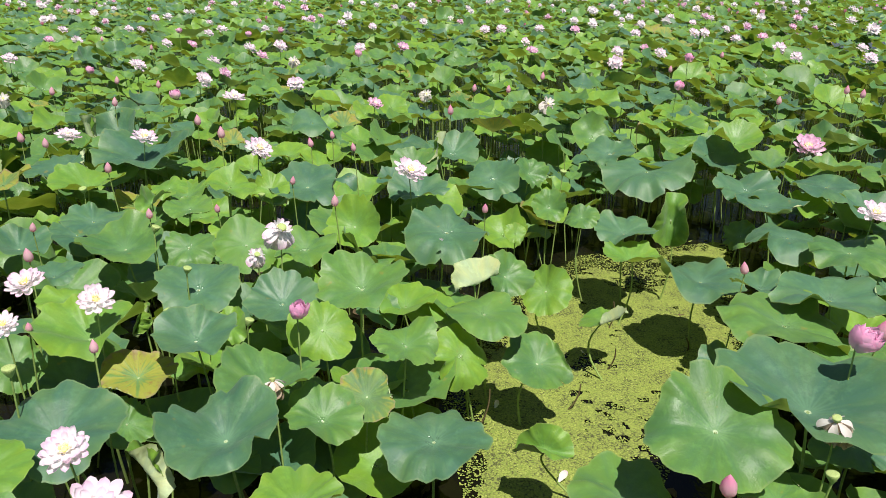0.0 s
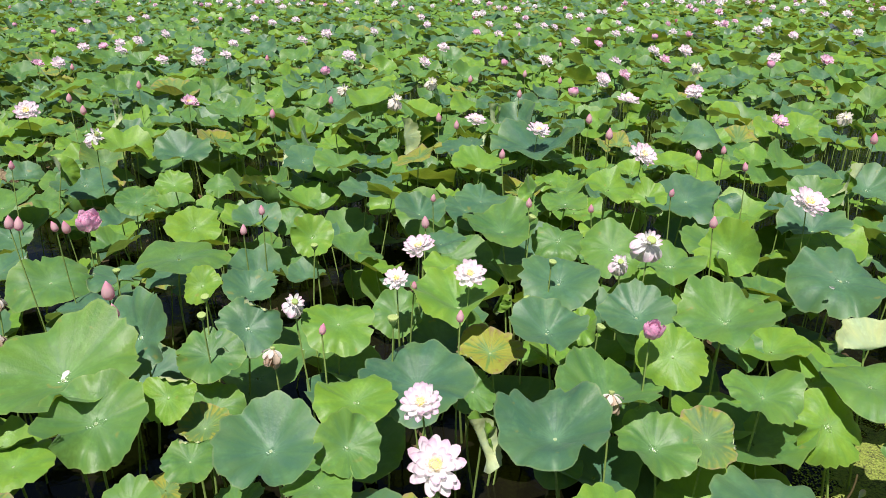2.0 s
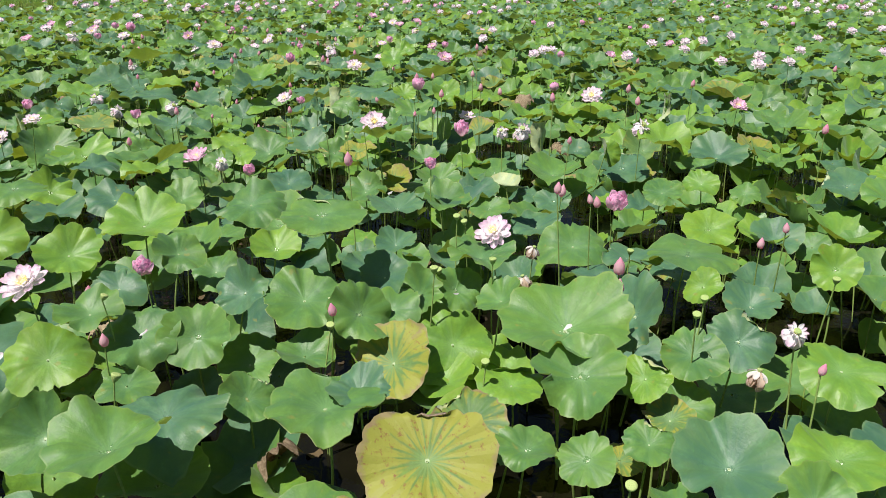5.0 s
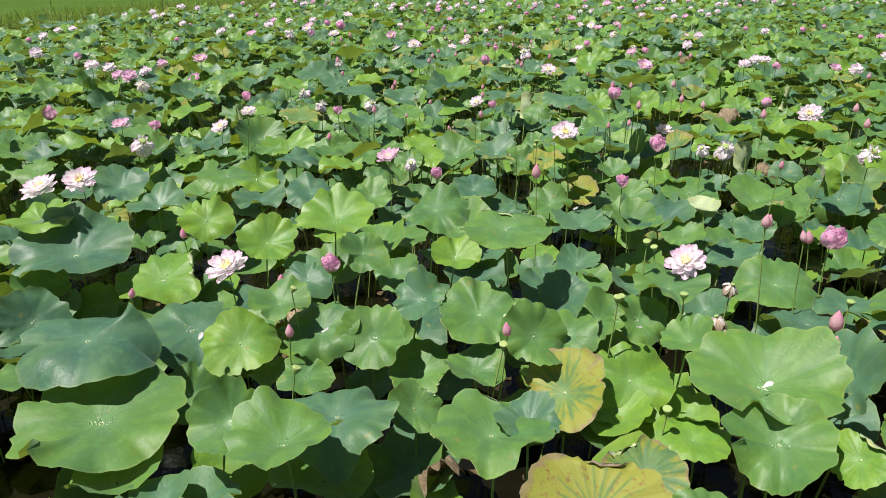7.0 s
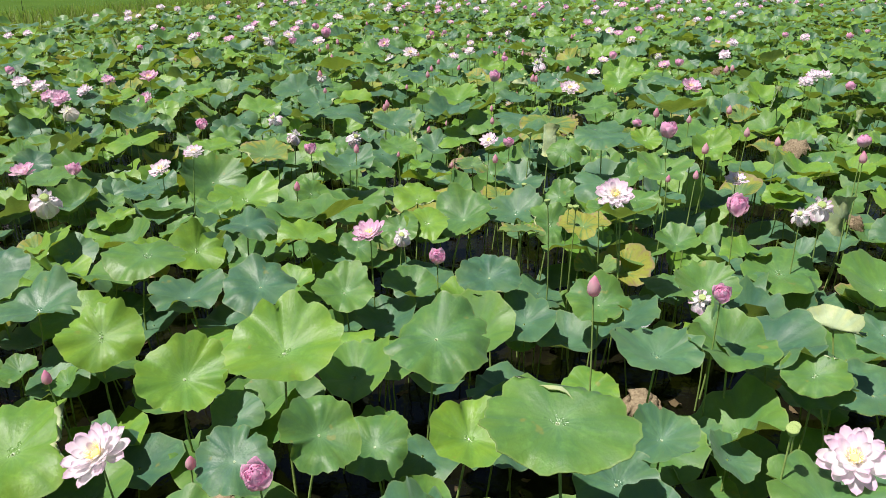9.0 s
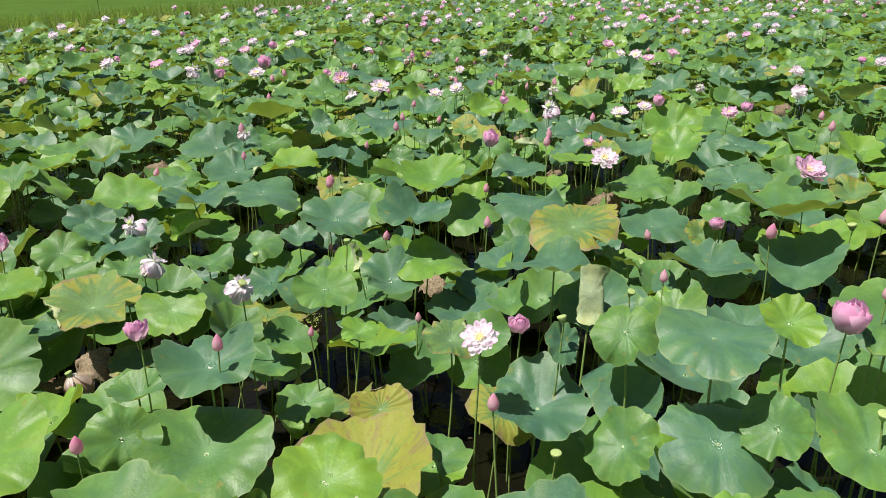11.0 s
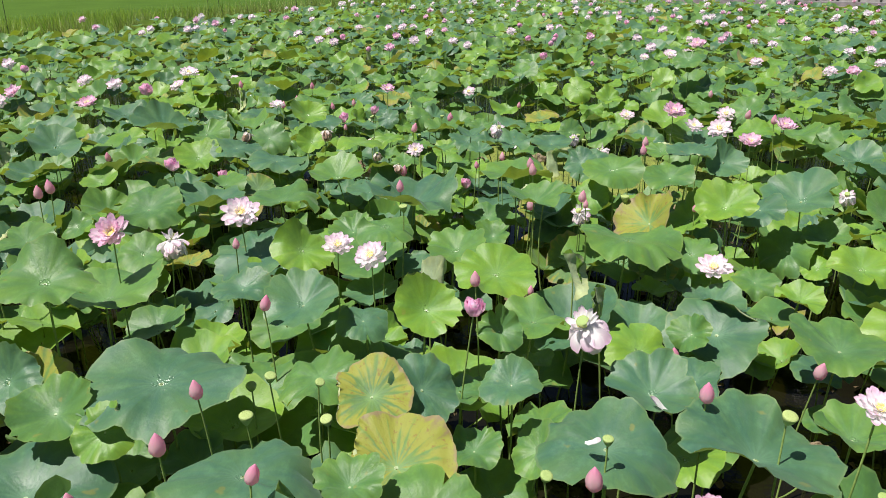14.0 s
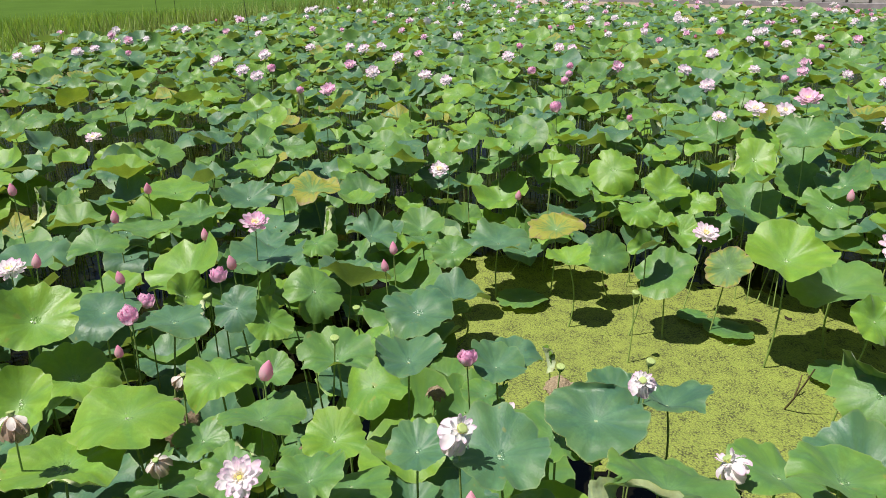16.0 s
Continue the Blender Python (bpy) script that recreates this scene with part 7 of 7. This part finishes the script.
def leaf_cover():
    px = np.array(PLACED)
    # name, grid step, seed, nearest and farthest from the way, height, radius
    layers = (("near", 0.30, 11, -1.0, 7.0, 0.88, 0.205), ("low", 0.40, 13, -1.0, 9.0, 0.42, 0.20), ("middle", 0.30, 12, 7.0, 13.5, 0.91, 0.175), ("far", 0.335, 15, 13.5, 30.0, 0.92, 0.205), ("last", 0.43, 14, 30.0, 99.0, 0.92, 0.24))
    for layer, step, seed, d0, d1, height, size in layers:
        x, y, g = field_grid(step, seed)
        d = path_distance(x, y)
        ok = (d >= d0) & (d < d1) & (shore(POOLS, x, y) > 0.10) & ((shore(THIN, x, y) > 0.0) | (g.random(len(x)) < np.where(x < -15, 0.0, 0.05)))
        # the ground that lies behind the start is grown more thinly
        ok &= (y > -0.7 * np.abs(x) - 2.0) & (y > 1.2 * x - 6.0) | (g.random(len(x)) < (0.5 if d1 < 10 else 0.3))
        if layer == "low":
            # the water right beside the way is barer
            ok &= (g.random(len(x)) < np.where((d > 3.2) | (x < -14.5), 0.75, 0.38))
        if layer == "near":
            ok &= g.random(len(x)) < np.where((d > 3.0) | (x < -14.5), 0.85, 0.6)
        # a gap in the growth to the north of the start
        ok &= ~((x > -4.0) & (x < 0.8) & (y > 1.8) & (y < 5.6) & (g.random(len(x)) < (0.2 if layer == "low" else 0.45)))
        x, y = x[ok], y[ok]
        z = height + 0.13 * smooth_noise(x, y, 0.9, 5) + g.normal(0, 0.13, len(x))
        r = np.clip(g.normal(size, 0.05, len(x)), 0.10, 0.34)
        if d0 < 0:
            # leave room for the leaves that stand singly: none above or against them, lower ones between
            keep = np.ones(len(x), bool)
            zmax = np.full(len(x), 9.0)
            for a, b, c, q in px:
                gap = np.hypot(x - a, y - b)
                keep &= ~((gap < 0.55 * q) & (z > c - 0.3))
                zmax = np.where(gap < q + r + 0.05, np.minimum(zmax, c - 0.12), zmax)
            z = np.where(zmax < 9, np.minimum(z, zmax - g.uniform(0, 0.25, len(x))), z)
            keep &= z > 0.18
            x, y, z, r = x[keep], y[keep], z[keep], r[keep]
        # beside the way the nameless leaves keep below the single ones
        z = np.where(path_distance(x, y) < 4.2, np.minimum(z, 0.66 + g.normal(0, 0.07, len(x))), z)
        z = np.clip(z, 0.10, 1.18)
        n = len(x)
        lean = np.clip(np.abs(g.normal(0.26, 0.24, n)), 0, 1.0) * (0.8 if layer == "low" else 1.0)
        # most blades lean the same way, a few anyhow
        toward = np.where(g.random(n) < 0.72, radians(-24) + g.normal(0, 0.85, n), g.uniform(0, 6.283, n))
        turns = turn_matrices(lean, toward, g.uniform(0, 6.283, n), r)
        # the mix of tones shifts towards lime beyond the start of the way
        tone = g.random(n) + 0.10 * smooth_noise(x, y, 1.6, 9) + np.where((y > 4) & (x > -9), 0.10, 0.0)
        slot = np.where(tone < 0.31, 0, np.where(tone < 0.74, 1, np.where(tone < 0.972 + np.where((y > 4) & (x > -9), 0.10, 0.0), 2, 3)))
        kinds, rings, segs = {"near": (14, 4, 34), "low": (6, 2, 18), "middle": (14, 3, 24), "far": (14, 3, 16), "last": (8, 2, 12)}[layer]
        pick = g.integers(0, kinds, n)
        groups = []
        for k in range(kinds):
            arrays = blade(700 + seed * 20 + k, rings, segs, (0.22, 0.36, 0.46, 0.28, 0.10)[k % 5], (0.10, 0.07, 0.13)[k % 3], None, (-0.2, 0.10, -0.12, 0.0, -0.3, 0.2)[k % 6])
            for s in range(4):
                w = (pick == k) & (slot == s)
                groups.append((*arrays, np.stack([x, y, z], 1)[w], turns[w], s))
        ob = joined("lotus_leaves", groups, [LEAF[t] for t in ("blue", "green", "lime", "aged")])
        tagged(ob, {"near": "dense cover of green lotus leaves over the pond", "low": "shaded lotus leaves low over the dark water"}.get(layer, "lotus leaves stretching away to the far bank"), "lotus leaves", kind="stuff")
        # their stalks
        w = path_distance(x, y) < 13.0
        if w.any():
            sides = 3
            ring = np.array([(0.006 * math.cos(2.0944 * j), 0.006 * math.sin(2.0944 * j), k) for k in (0.0, 1.0) for j in range(sides)])
            tris = np.array([t for j in range(sides) for t in ((j, (j + 1) % 3, 3 + (j + 1) % 3), (j, 3 + (j + 1) % 3, 3 + j))])
            m = w.sum()
            t3 = np.zeros((m, 3, 3))
            t3[:, 0, 0] = t3[:, 1, 1] = 1
            t3[:, 0, 2], t3[:, 1, 2], t3[:, 2, 2] = g.normal(0, 0.06, m), g.normal(0, 0.06, m), z[w]
            foot = np.stack([x[w] - t3[:, 0, 2], y[w] - t3[:, 1, 2], np.zeros(m)], 1)
            ob = joined("lotus_stalks", [(ring, tris, np.zeros((len(tris) * 3, 2)), foot, t3, 0)], [STALK])
            tagged(ob, "thin green stalks standing in the dark water", "stalks", kind="stuff")


leaf_cover()


def litter():
    """Brown scraps of old leaves and broken stalks afloat on the dark water."""
    x, y, g = field_grid(0.30, 17, -24.0, 6.0, -7.0, 11.0)
    ok = (path_distance(x, y) < 6.0) & (g.random(len(x)) < 0.75)
    ok &= (shore(POOLS, x, y) > 0.05) | ((x > -15) & (g.random(len(x)) < 0.05))
    x, y = x[ok], y[ok]
    n = len(x)
    spin, lean = g.uniform(0, 6.283, n), np.abs(g.normal(0.08, 0.08, n))
    turns = turn_matrices(lean, g.uniform(0, 6.283, n), spin, g.uniform(0.015, 0.065, n))
    turns[:, :, 1] *= g.uniform(0.15, 0.9, n)[:, None]
    pick = g.integers(0, 5, n)
    groups = [(*blade(1500 + k, 1, 11, -0.1, 0.16), np.stack([x, y, g.uniform(0.004, 0.05, n)], 1)[pick == k], turns[pick == k], 0) for k in range(5)]
    tagged(joined("leaf_litter", groups, [LITTER]), "brown scraps of old leaves floating on the dark water", "leaf litter", kind="stuff")


litter()


def small_flower(seed, rings):
    """A whole far flower in few faces. rings: (count, length, rise, width)."""
    r_ = random.Random(seed)
    vs, ts, us, base = [], [], [], 0
    for count, length, rise, width in rings:
        for j in range(count):
            a, e = 6.2832 * j / count + r_.uniform(-0.2, 0.2), radians(rise + r_.uniform(-12, 12))
            pts = [(0, 0), (0.45, -width), (0.45, width), (1, 0)]
            for k, (u, s) in enumerate(pts):
                q, h = u * length * math.cos(e), u * length * math.sin(e) + (0.10 * length if k in (1, 2) else 0)
                vs.append((q * math.cos(a) - s * length * math.sin(a), q * math.sin(a) + s * length * math.cos(a), h))
            ts += [(base, base + 1, base + 2), (base + 1, base + 3, base + 2)]
            us += [(0.5, 0), (0.4, 0.4), (0.6, 0.4), (0.4, 0.4), (0.5, 0.8), (0.6, 0.4)]
            base += 4
    return np.array(vs), np.array(ts), np.array(us)


def far_flowers():
    x, y, g = field_grid(0.95, 31)
    d = path_distance(x, y)
    patch = smooth_noise(x, y, 0.35, 41)
    ok = (d > 15.0) & (shore([FIELD], x, y) < -1.4) & (shore(THIN, x, y) > 0.0) & (g.random(len(x)) < 0.50 + 0.40 * patch)
    for a, b in HEADS:
        ok &= np.hypot(x - a, y - b) > 0.8
    x, y = x[ok], y[ok]
    n = len(x)
    z = 1.36 + 0.12 * smooth_noise(x, y, 0.9, 5) + g.normal(0, 0.09, n)
    turns = turn_matrices(np.abs(g.normal(0.55, 0.25, n)), radians(-50) + g.normal(0, 0.7, n), g.uniform(0, 6.283, n), g.uniform(0.8, 1.25, n))
    what = g.random(n)
    kinds = [
        (0.50, 0, small_flower(1, [(9, 0.115, 2, 0.34), (9, 0.125, 30, 0.36), (8, 0.12, 58, 0.36)])),
        (0.63, 1, small_flower(2, [(9, 0.115, 10, 0.34), (9, 0.12, 36, 0.36), (8, 0.115, 62, 0.36)])),
        (0.74, 2, small_flower(3, [(7, 0.12, 52, 0.36), (7, 0.12, 72, 0.36)])),
        (0.93, 3, small_flower(4, [(5, 0.10, 74, 0.30), (5, 0.105, 83, 0.28)])),
        (1.01, 4, small_flower(5, [(8, 0.10, -25, 0.2), (6, 0.08, 20, 0.2)])),
    ]
    groups, low = [], 0.0
    for top, slot, arrays in kinds:
        w = (what >= low) & (what < top)
        groups.append((*arrays, np.stack([x, y, z], 1)[w], turns[w], slot))
        low = top
    tagged(joined("lotus_flowers", groups, [PETAL[k] for k in ("white", "blush", "pink", "bud", "spent")]), "white and pink lotus flowers and buds far across the field", "lotus flowers", kind="stuff")


far_flowers()


def duckweed():
    """Small floating fronds that cover the open water in patches."""
    g = np.random.default_rng(51)
    pts = []
    end = [(-21.9, 2.0), (-21.9, 3.0), (-21.3, 4.4), (-20.7, 5.7), (-19.7, 6.3), (-18.8, 5.3), (-18.5, 4.0), (-19.0, 3.2), (-19.5, 2.6), (-20.4, 2.0)]
    for o, cell, level in ((POOLS[0], 0.022, -0.30), (end, 0.05, -1.2), (POOLS[2], 0.05, -1.2)):
        # a thin sheet of small cells, torn open where the cover is thin
        lo, hi = np.min(o, axis=0) - 0.3, np.max(o, axis=0) + 0.3
        nx, ny = (np.ceil((hi - lo) / cell)).astype(int)
        gx, gy = np.meshgrid(lo[0] + cell * (np.arange(nx) + 0.5), lo[1] + cell * (np.arange(ny) + 0.5), indexing="ij")
        cover = smooth_noise(gx, gy, 2.6, 64, 12) * 0.8 + smooth_noise(gx, gy, 9.0, 65, 20) * 0.5 + smooth_noise(gx, gy, 40.0, 66, 24) * 0.35
        rim = shore([list(o)], gx, gy)
        full = (cover > level + np.clip(rim + 0.15, 0, 1) * 3.0) & (rim < 0.3)
        a, b = np.nonzero(full)
        corners = np.stack([a * (ny + 1) + b, (a + 1) * (ny + 1) + b, (a + 1) * (ny + 1) + b + 1, a * (ny + 1) + b + 1], 1)
        vx, vy = np.meshgrid(lo[0] + cell * np.arange(nx + 1), lo[1] + cell * np.arange(ny + 1), indexing="ij")
        wob = g.uniform(-0.35, 0.35, (2, nx + 1, ny + 1)) * cell
        verts = np.stack([vx + wob[0], vy + wob[1], np.full(vx.shape, 0.004)], -1).reshape(-1, 3)
        used, back = np.unique(corners, return_inverse=True)
        me = mesh_of("duckweed_mat", verts[used].tolist(), back.reshape(-1, 4).tolist(), [MAT])
        tagged(new("duckweed_mat", me), "mat of yellow-green duckweed with torn edges on the pool", "duckweed", kind="structure")
    for o, thick in zip(POOLS, (0.85, 0.25, 0.3, 0.4, 0.4)):
        o = np.array(o)
        lo, hi = o.min(0) - 0.5, o.max(0) + 0.5
        n = int(np.prod(hi - lo) * 6500 * thick)
        pts.append(np.stack([g.uniform(lo[0], hi[0], n), g.uniform(lo[1], hi[1], n)], 1))
    p = np.concatenate(pts)
    x, y = p[:, 0], p[:, 1]
    cover = smooth_noise(x, y, 5.0, 61, 12) * 0.5 + smooth_noise(x, y, 21.0, 62, 24) * 0.6 + smooth_noise(x, y, 75.0, 63, 30) * 0.6
    # the pool at the end of the way is covered, the one at the start shows dark water between
    ok = (shore(POOLS, x, y) < 0.15) & (cover > np.where(x < -15, -0.75, -0.40) + g.normal(0, 0.12, len(x)))
    x, y = x[ok], y[ok]
    n = len(x)
    a = np.arange(6) * 1.0472
    verts = np.stack([np.cos(a), 0.72 * np.sin(a), 0.08 * np.cos(2 * a)], 1)
    tris = np.array([(0, 1, 2), (0, 2, 3), (0, 3, 4), (0, 4, 5)])
    turns = turn_matrices(np.abs(g.normal(0, 0.14, n)), g.uniform(0, 6.283, n), g.uniform(0, 6.283, n), g.uniform(0.0045, 0.0085, n))
    ob = joined("duckweed", [(verts, tris, np.zeros((12, 2)), np.stack([x, y, g.uniform(0.002, 0.006, n)], 1), turns, 0)], [WEED])
    tagged(ob, "yellow-green duckweed floating on the open water", "duckweed", kind="stuff")


duckweed()


def grass(name, line, count, height, spread, label, seed):
    """Tufts of blades along the bank."""
    g = np.random.default_rng(seed)
    pts = np.array(along(line, 0.3))
    k = g.integers(0, len(pts), count)
    k = np.where(g.random(count) < 0.7, (k // 7) * 7 % len(pts), k)
    x, y = pts[k, 0] + g.normal(0, spread, count), pts[k, 1] + g.normal(0, spread, count)
    verts = np.array([(-0.012, 0, 0), (0.012, 0, 0), (0.009, 0.1, 0.55), (-0.009, 0.1, 0.55), (0, 0.3, 1.0)])
    tris = np.array([(0, 1, 2), (0, 2, 3), (3, 2, 4)])
    turns = turn_matrices(np.abs(g.normal(0, 0.25, count)), g.uniform(0, 6.283, count), g.uniform(0, 6.283, count), height * g.uniform(0.5, 1.3, count))
    turns[:, :, 0] *= 1.2
    ob = joined(name, [(verts, tris, np.zeros((9, 2)), np.stack([x, y, np.full(count, 0.05)], 1), turns, 0)], [REED])
    return tagged(ob, label, "grass", kind="stuff")


grass("bank_grass", EDGE, 10000, 1.25, 0.30, "pale tufts of grass along the field edge", 71)


def rice():
    """Blades of the rice crop beside the field, thinner further off."""
    g = np.random.default_rng(81)
    pts = np.array(along(EDGE, 0.2))
    count = 42000
    k = g.integers(0, len(pts), count)
    off = 0.7 + 16 * g.random(count) ** 1.5
    x, y = pts[k, 0] - 0.42 * off + g.normal(0, 0.4, count), pts[k, 1] - 0.9 * off
    ok = ~inside_field(x, y) & (off > 0.9)
    x, y = x[ok], y[ok]
    n = len(x)
    verts = np.array([(-0.03, 0, 0), (0.03, 0, 0), (0.02, 0.06, 0.6), (-0.02, 0.06, 0.6), (0, 0.22, 1.0)])
    tris = np.array([(0, 1, 2), (0, 2, 3), (3, 2, 4)])
    turns = turn_matrices(np.abs(g.normal(0, 0.2, n)), g.uniform(0, 6.283, n), g.uniform(0, 6.283, n), 0.5 * g.uniform(0.6, 1.2, n))
    ob = joined("rice_crop", [(verts, tris, np.zeros((9, 2)), np.stack([x, y, np.full(n, -0.05)], 1), turns, 0)], [RICE_BLADE])
    tagged(ob, "bright green rice crop beside the lotus field", "rice", kind="stuff")


RICE_BLADE = plain("rice_blade", (0.19, 0.33, 0.04), (0.28, 0.42, 0.07), 0.6, 0.6, (0.45, 0.60, 0.08), 0.4, 0.1, 0.3, 0.5)
rice()

def broken_stalk(x, y, height, lean, toward):
    ob = new("broken_stalk", STUMP)
    ob.matrix_basis = pose(x, y, -0.02) @ leaning(lean, toward) @ Matrix.Diagonal((1, 1, height, 1))
    tagged(ob, "broken brown lotus stalk sticking out of the water", "stalk", "broken stalks")


STUMP = tube("broken_stalk", 950, 0.05, 0.006, STALK_BROWN)
for x, y, height, lean, toward in ((0.99, 3.87, 0.22, 14, 20), (0.42, 3.72, 0.26, 16, 60), (1.35, 4.35, 0.2, 6, 0), (2.0, 4.6, 0.15, 20, 180), (1.5, 4.95, 0.25, 8, 90), (-19.35, 4.45, 0.45, 18, 40), (-19.5, 4.6, 0.2, 25, 130)):
    broken_stalk(x, y, height, lean, toward)

# ---------------------------------------------------------------- poles and the wall beyond
def edge_pole(x, y, height, lean, toward):
    """A thin pole pushed into the mud, with a tied top."""
    ob = new("edge_pole")
    ob.matrix_basis = pose(x, y, 0)
    tagged(ob, "thin dark pole standing at the field edge", "pole", "edge poles")
    turn = leaning(lean, toward)
    part("shaft", POLE, ob, turn @ Matrix.Diagonal((1, 1, height, 1)))
    part("cap", CAP, ob, turn @ pose(0, 0, height))


POLE = tube("shaft", 900, 0.012, 0.010, STICK, 8, 6)
CAP = lathe("cap", [(0.015, -0.03), (0.019, -0.01), (0.019, 0.02), (0.012, 0.04)], STICK, 8)
for x, y, h, lean, toward in ((-47.4, -8.3, 2.5, 2, 40), (-35.9, -2.6, 3.0, 4, -60), (-45.4, -3.7, 2.8, 3, -80), (-43.5, 0.2, 2.4, 1, 0), (-43.5, 0.9, 2.4, 2, 90),
                              (-42.6, 3.2, 2.4, 1, 200), (-42.6, 3.8, 2.5, 1, 30), (-42.5, 5.4, 2.6, 2, 120), (-43.5, -7.8, 2.2, 3, 80), (-52.0, -4.4, 2.2, 2, 10), (-34.0, -11.4, 2.3, 2, 60), (-29.4, -14.2, 2.2, 3, 100)):
    edge_pole(x, y, h, lean, toward)


def far_wall():
    """A low wall of concrete panels along the road beyond the bank."""
    a, b = Vector((-74.4, 8.3, 0)), Vector((-51.9, 44.8, 0))
    way = (b - a).normalized()
    deg = math.degrees(math.atan2(way.y, way.x))
    length = (b - a).length
    foot = new("concrete_wall")
    foot.matrix_basis = pose(a.x, a.y, 0, 0, 0, deg)
    tagged(foot, "weathered grey concrete panel wall beside the road", "wall", kind="structure")
    part("plinth", box("plinth", 0, -0.35, 0, length, 0.15, 0.35, KERB), foot)
    r_ = random.Random(5)
    panel, post, u = box("panel", 0.06, -0.12, 0.35, 1.24, 0.0, 1.55, CONCRETE), box("post", -0.06, -0.18, 0.35, 0.06, 0.05, 1.65, STICK), 0.0
    while u < length - 1.3:
        part("panel", panel, foot, pose(u, r_.uniform(-0.03, 0.03), r_.uniform(-0.04, 0.02)))
        part("post", post, foot, pose(u, 0, 0))
        u += 1.3
    kerb = new("marker_post", box("marker_post", -0.13, -0.13, 0.0, 0.13, 0.13, 1.3, WHITE))
    kerb.matrix_basis = pose(-64.2, 31.2, 0, 0, 0, deg)
    tagged(kerb, "white painted marker post beside the concrete wall", "post")


KERB = plain("kerb_concrete", (0.20, 0.19, 0.20), (0.32, 0.30, 0.31), 2.0, 0.9)
WHITE = plain("paint_white", (0.74, 0.74, 0.72), (0.82, 0.82, 0.80), 8.0, 0.6)
far_wall()
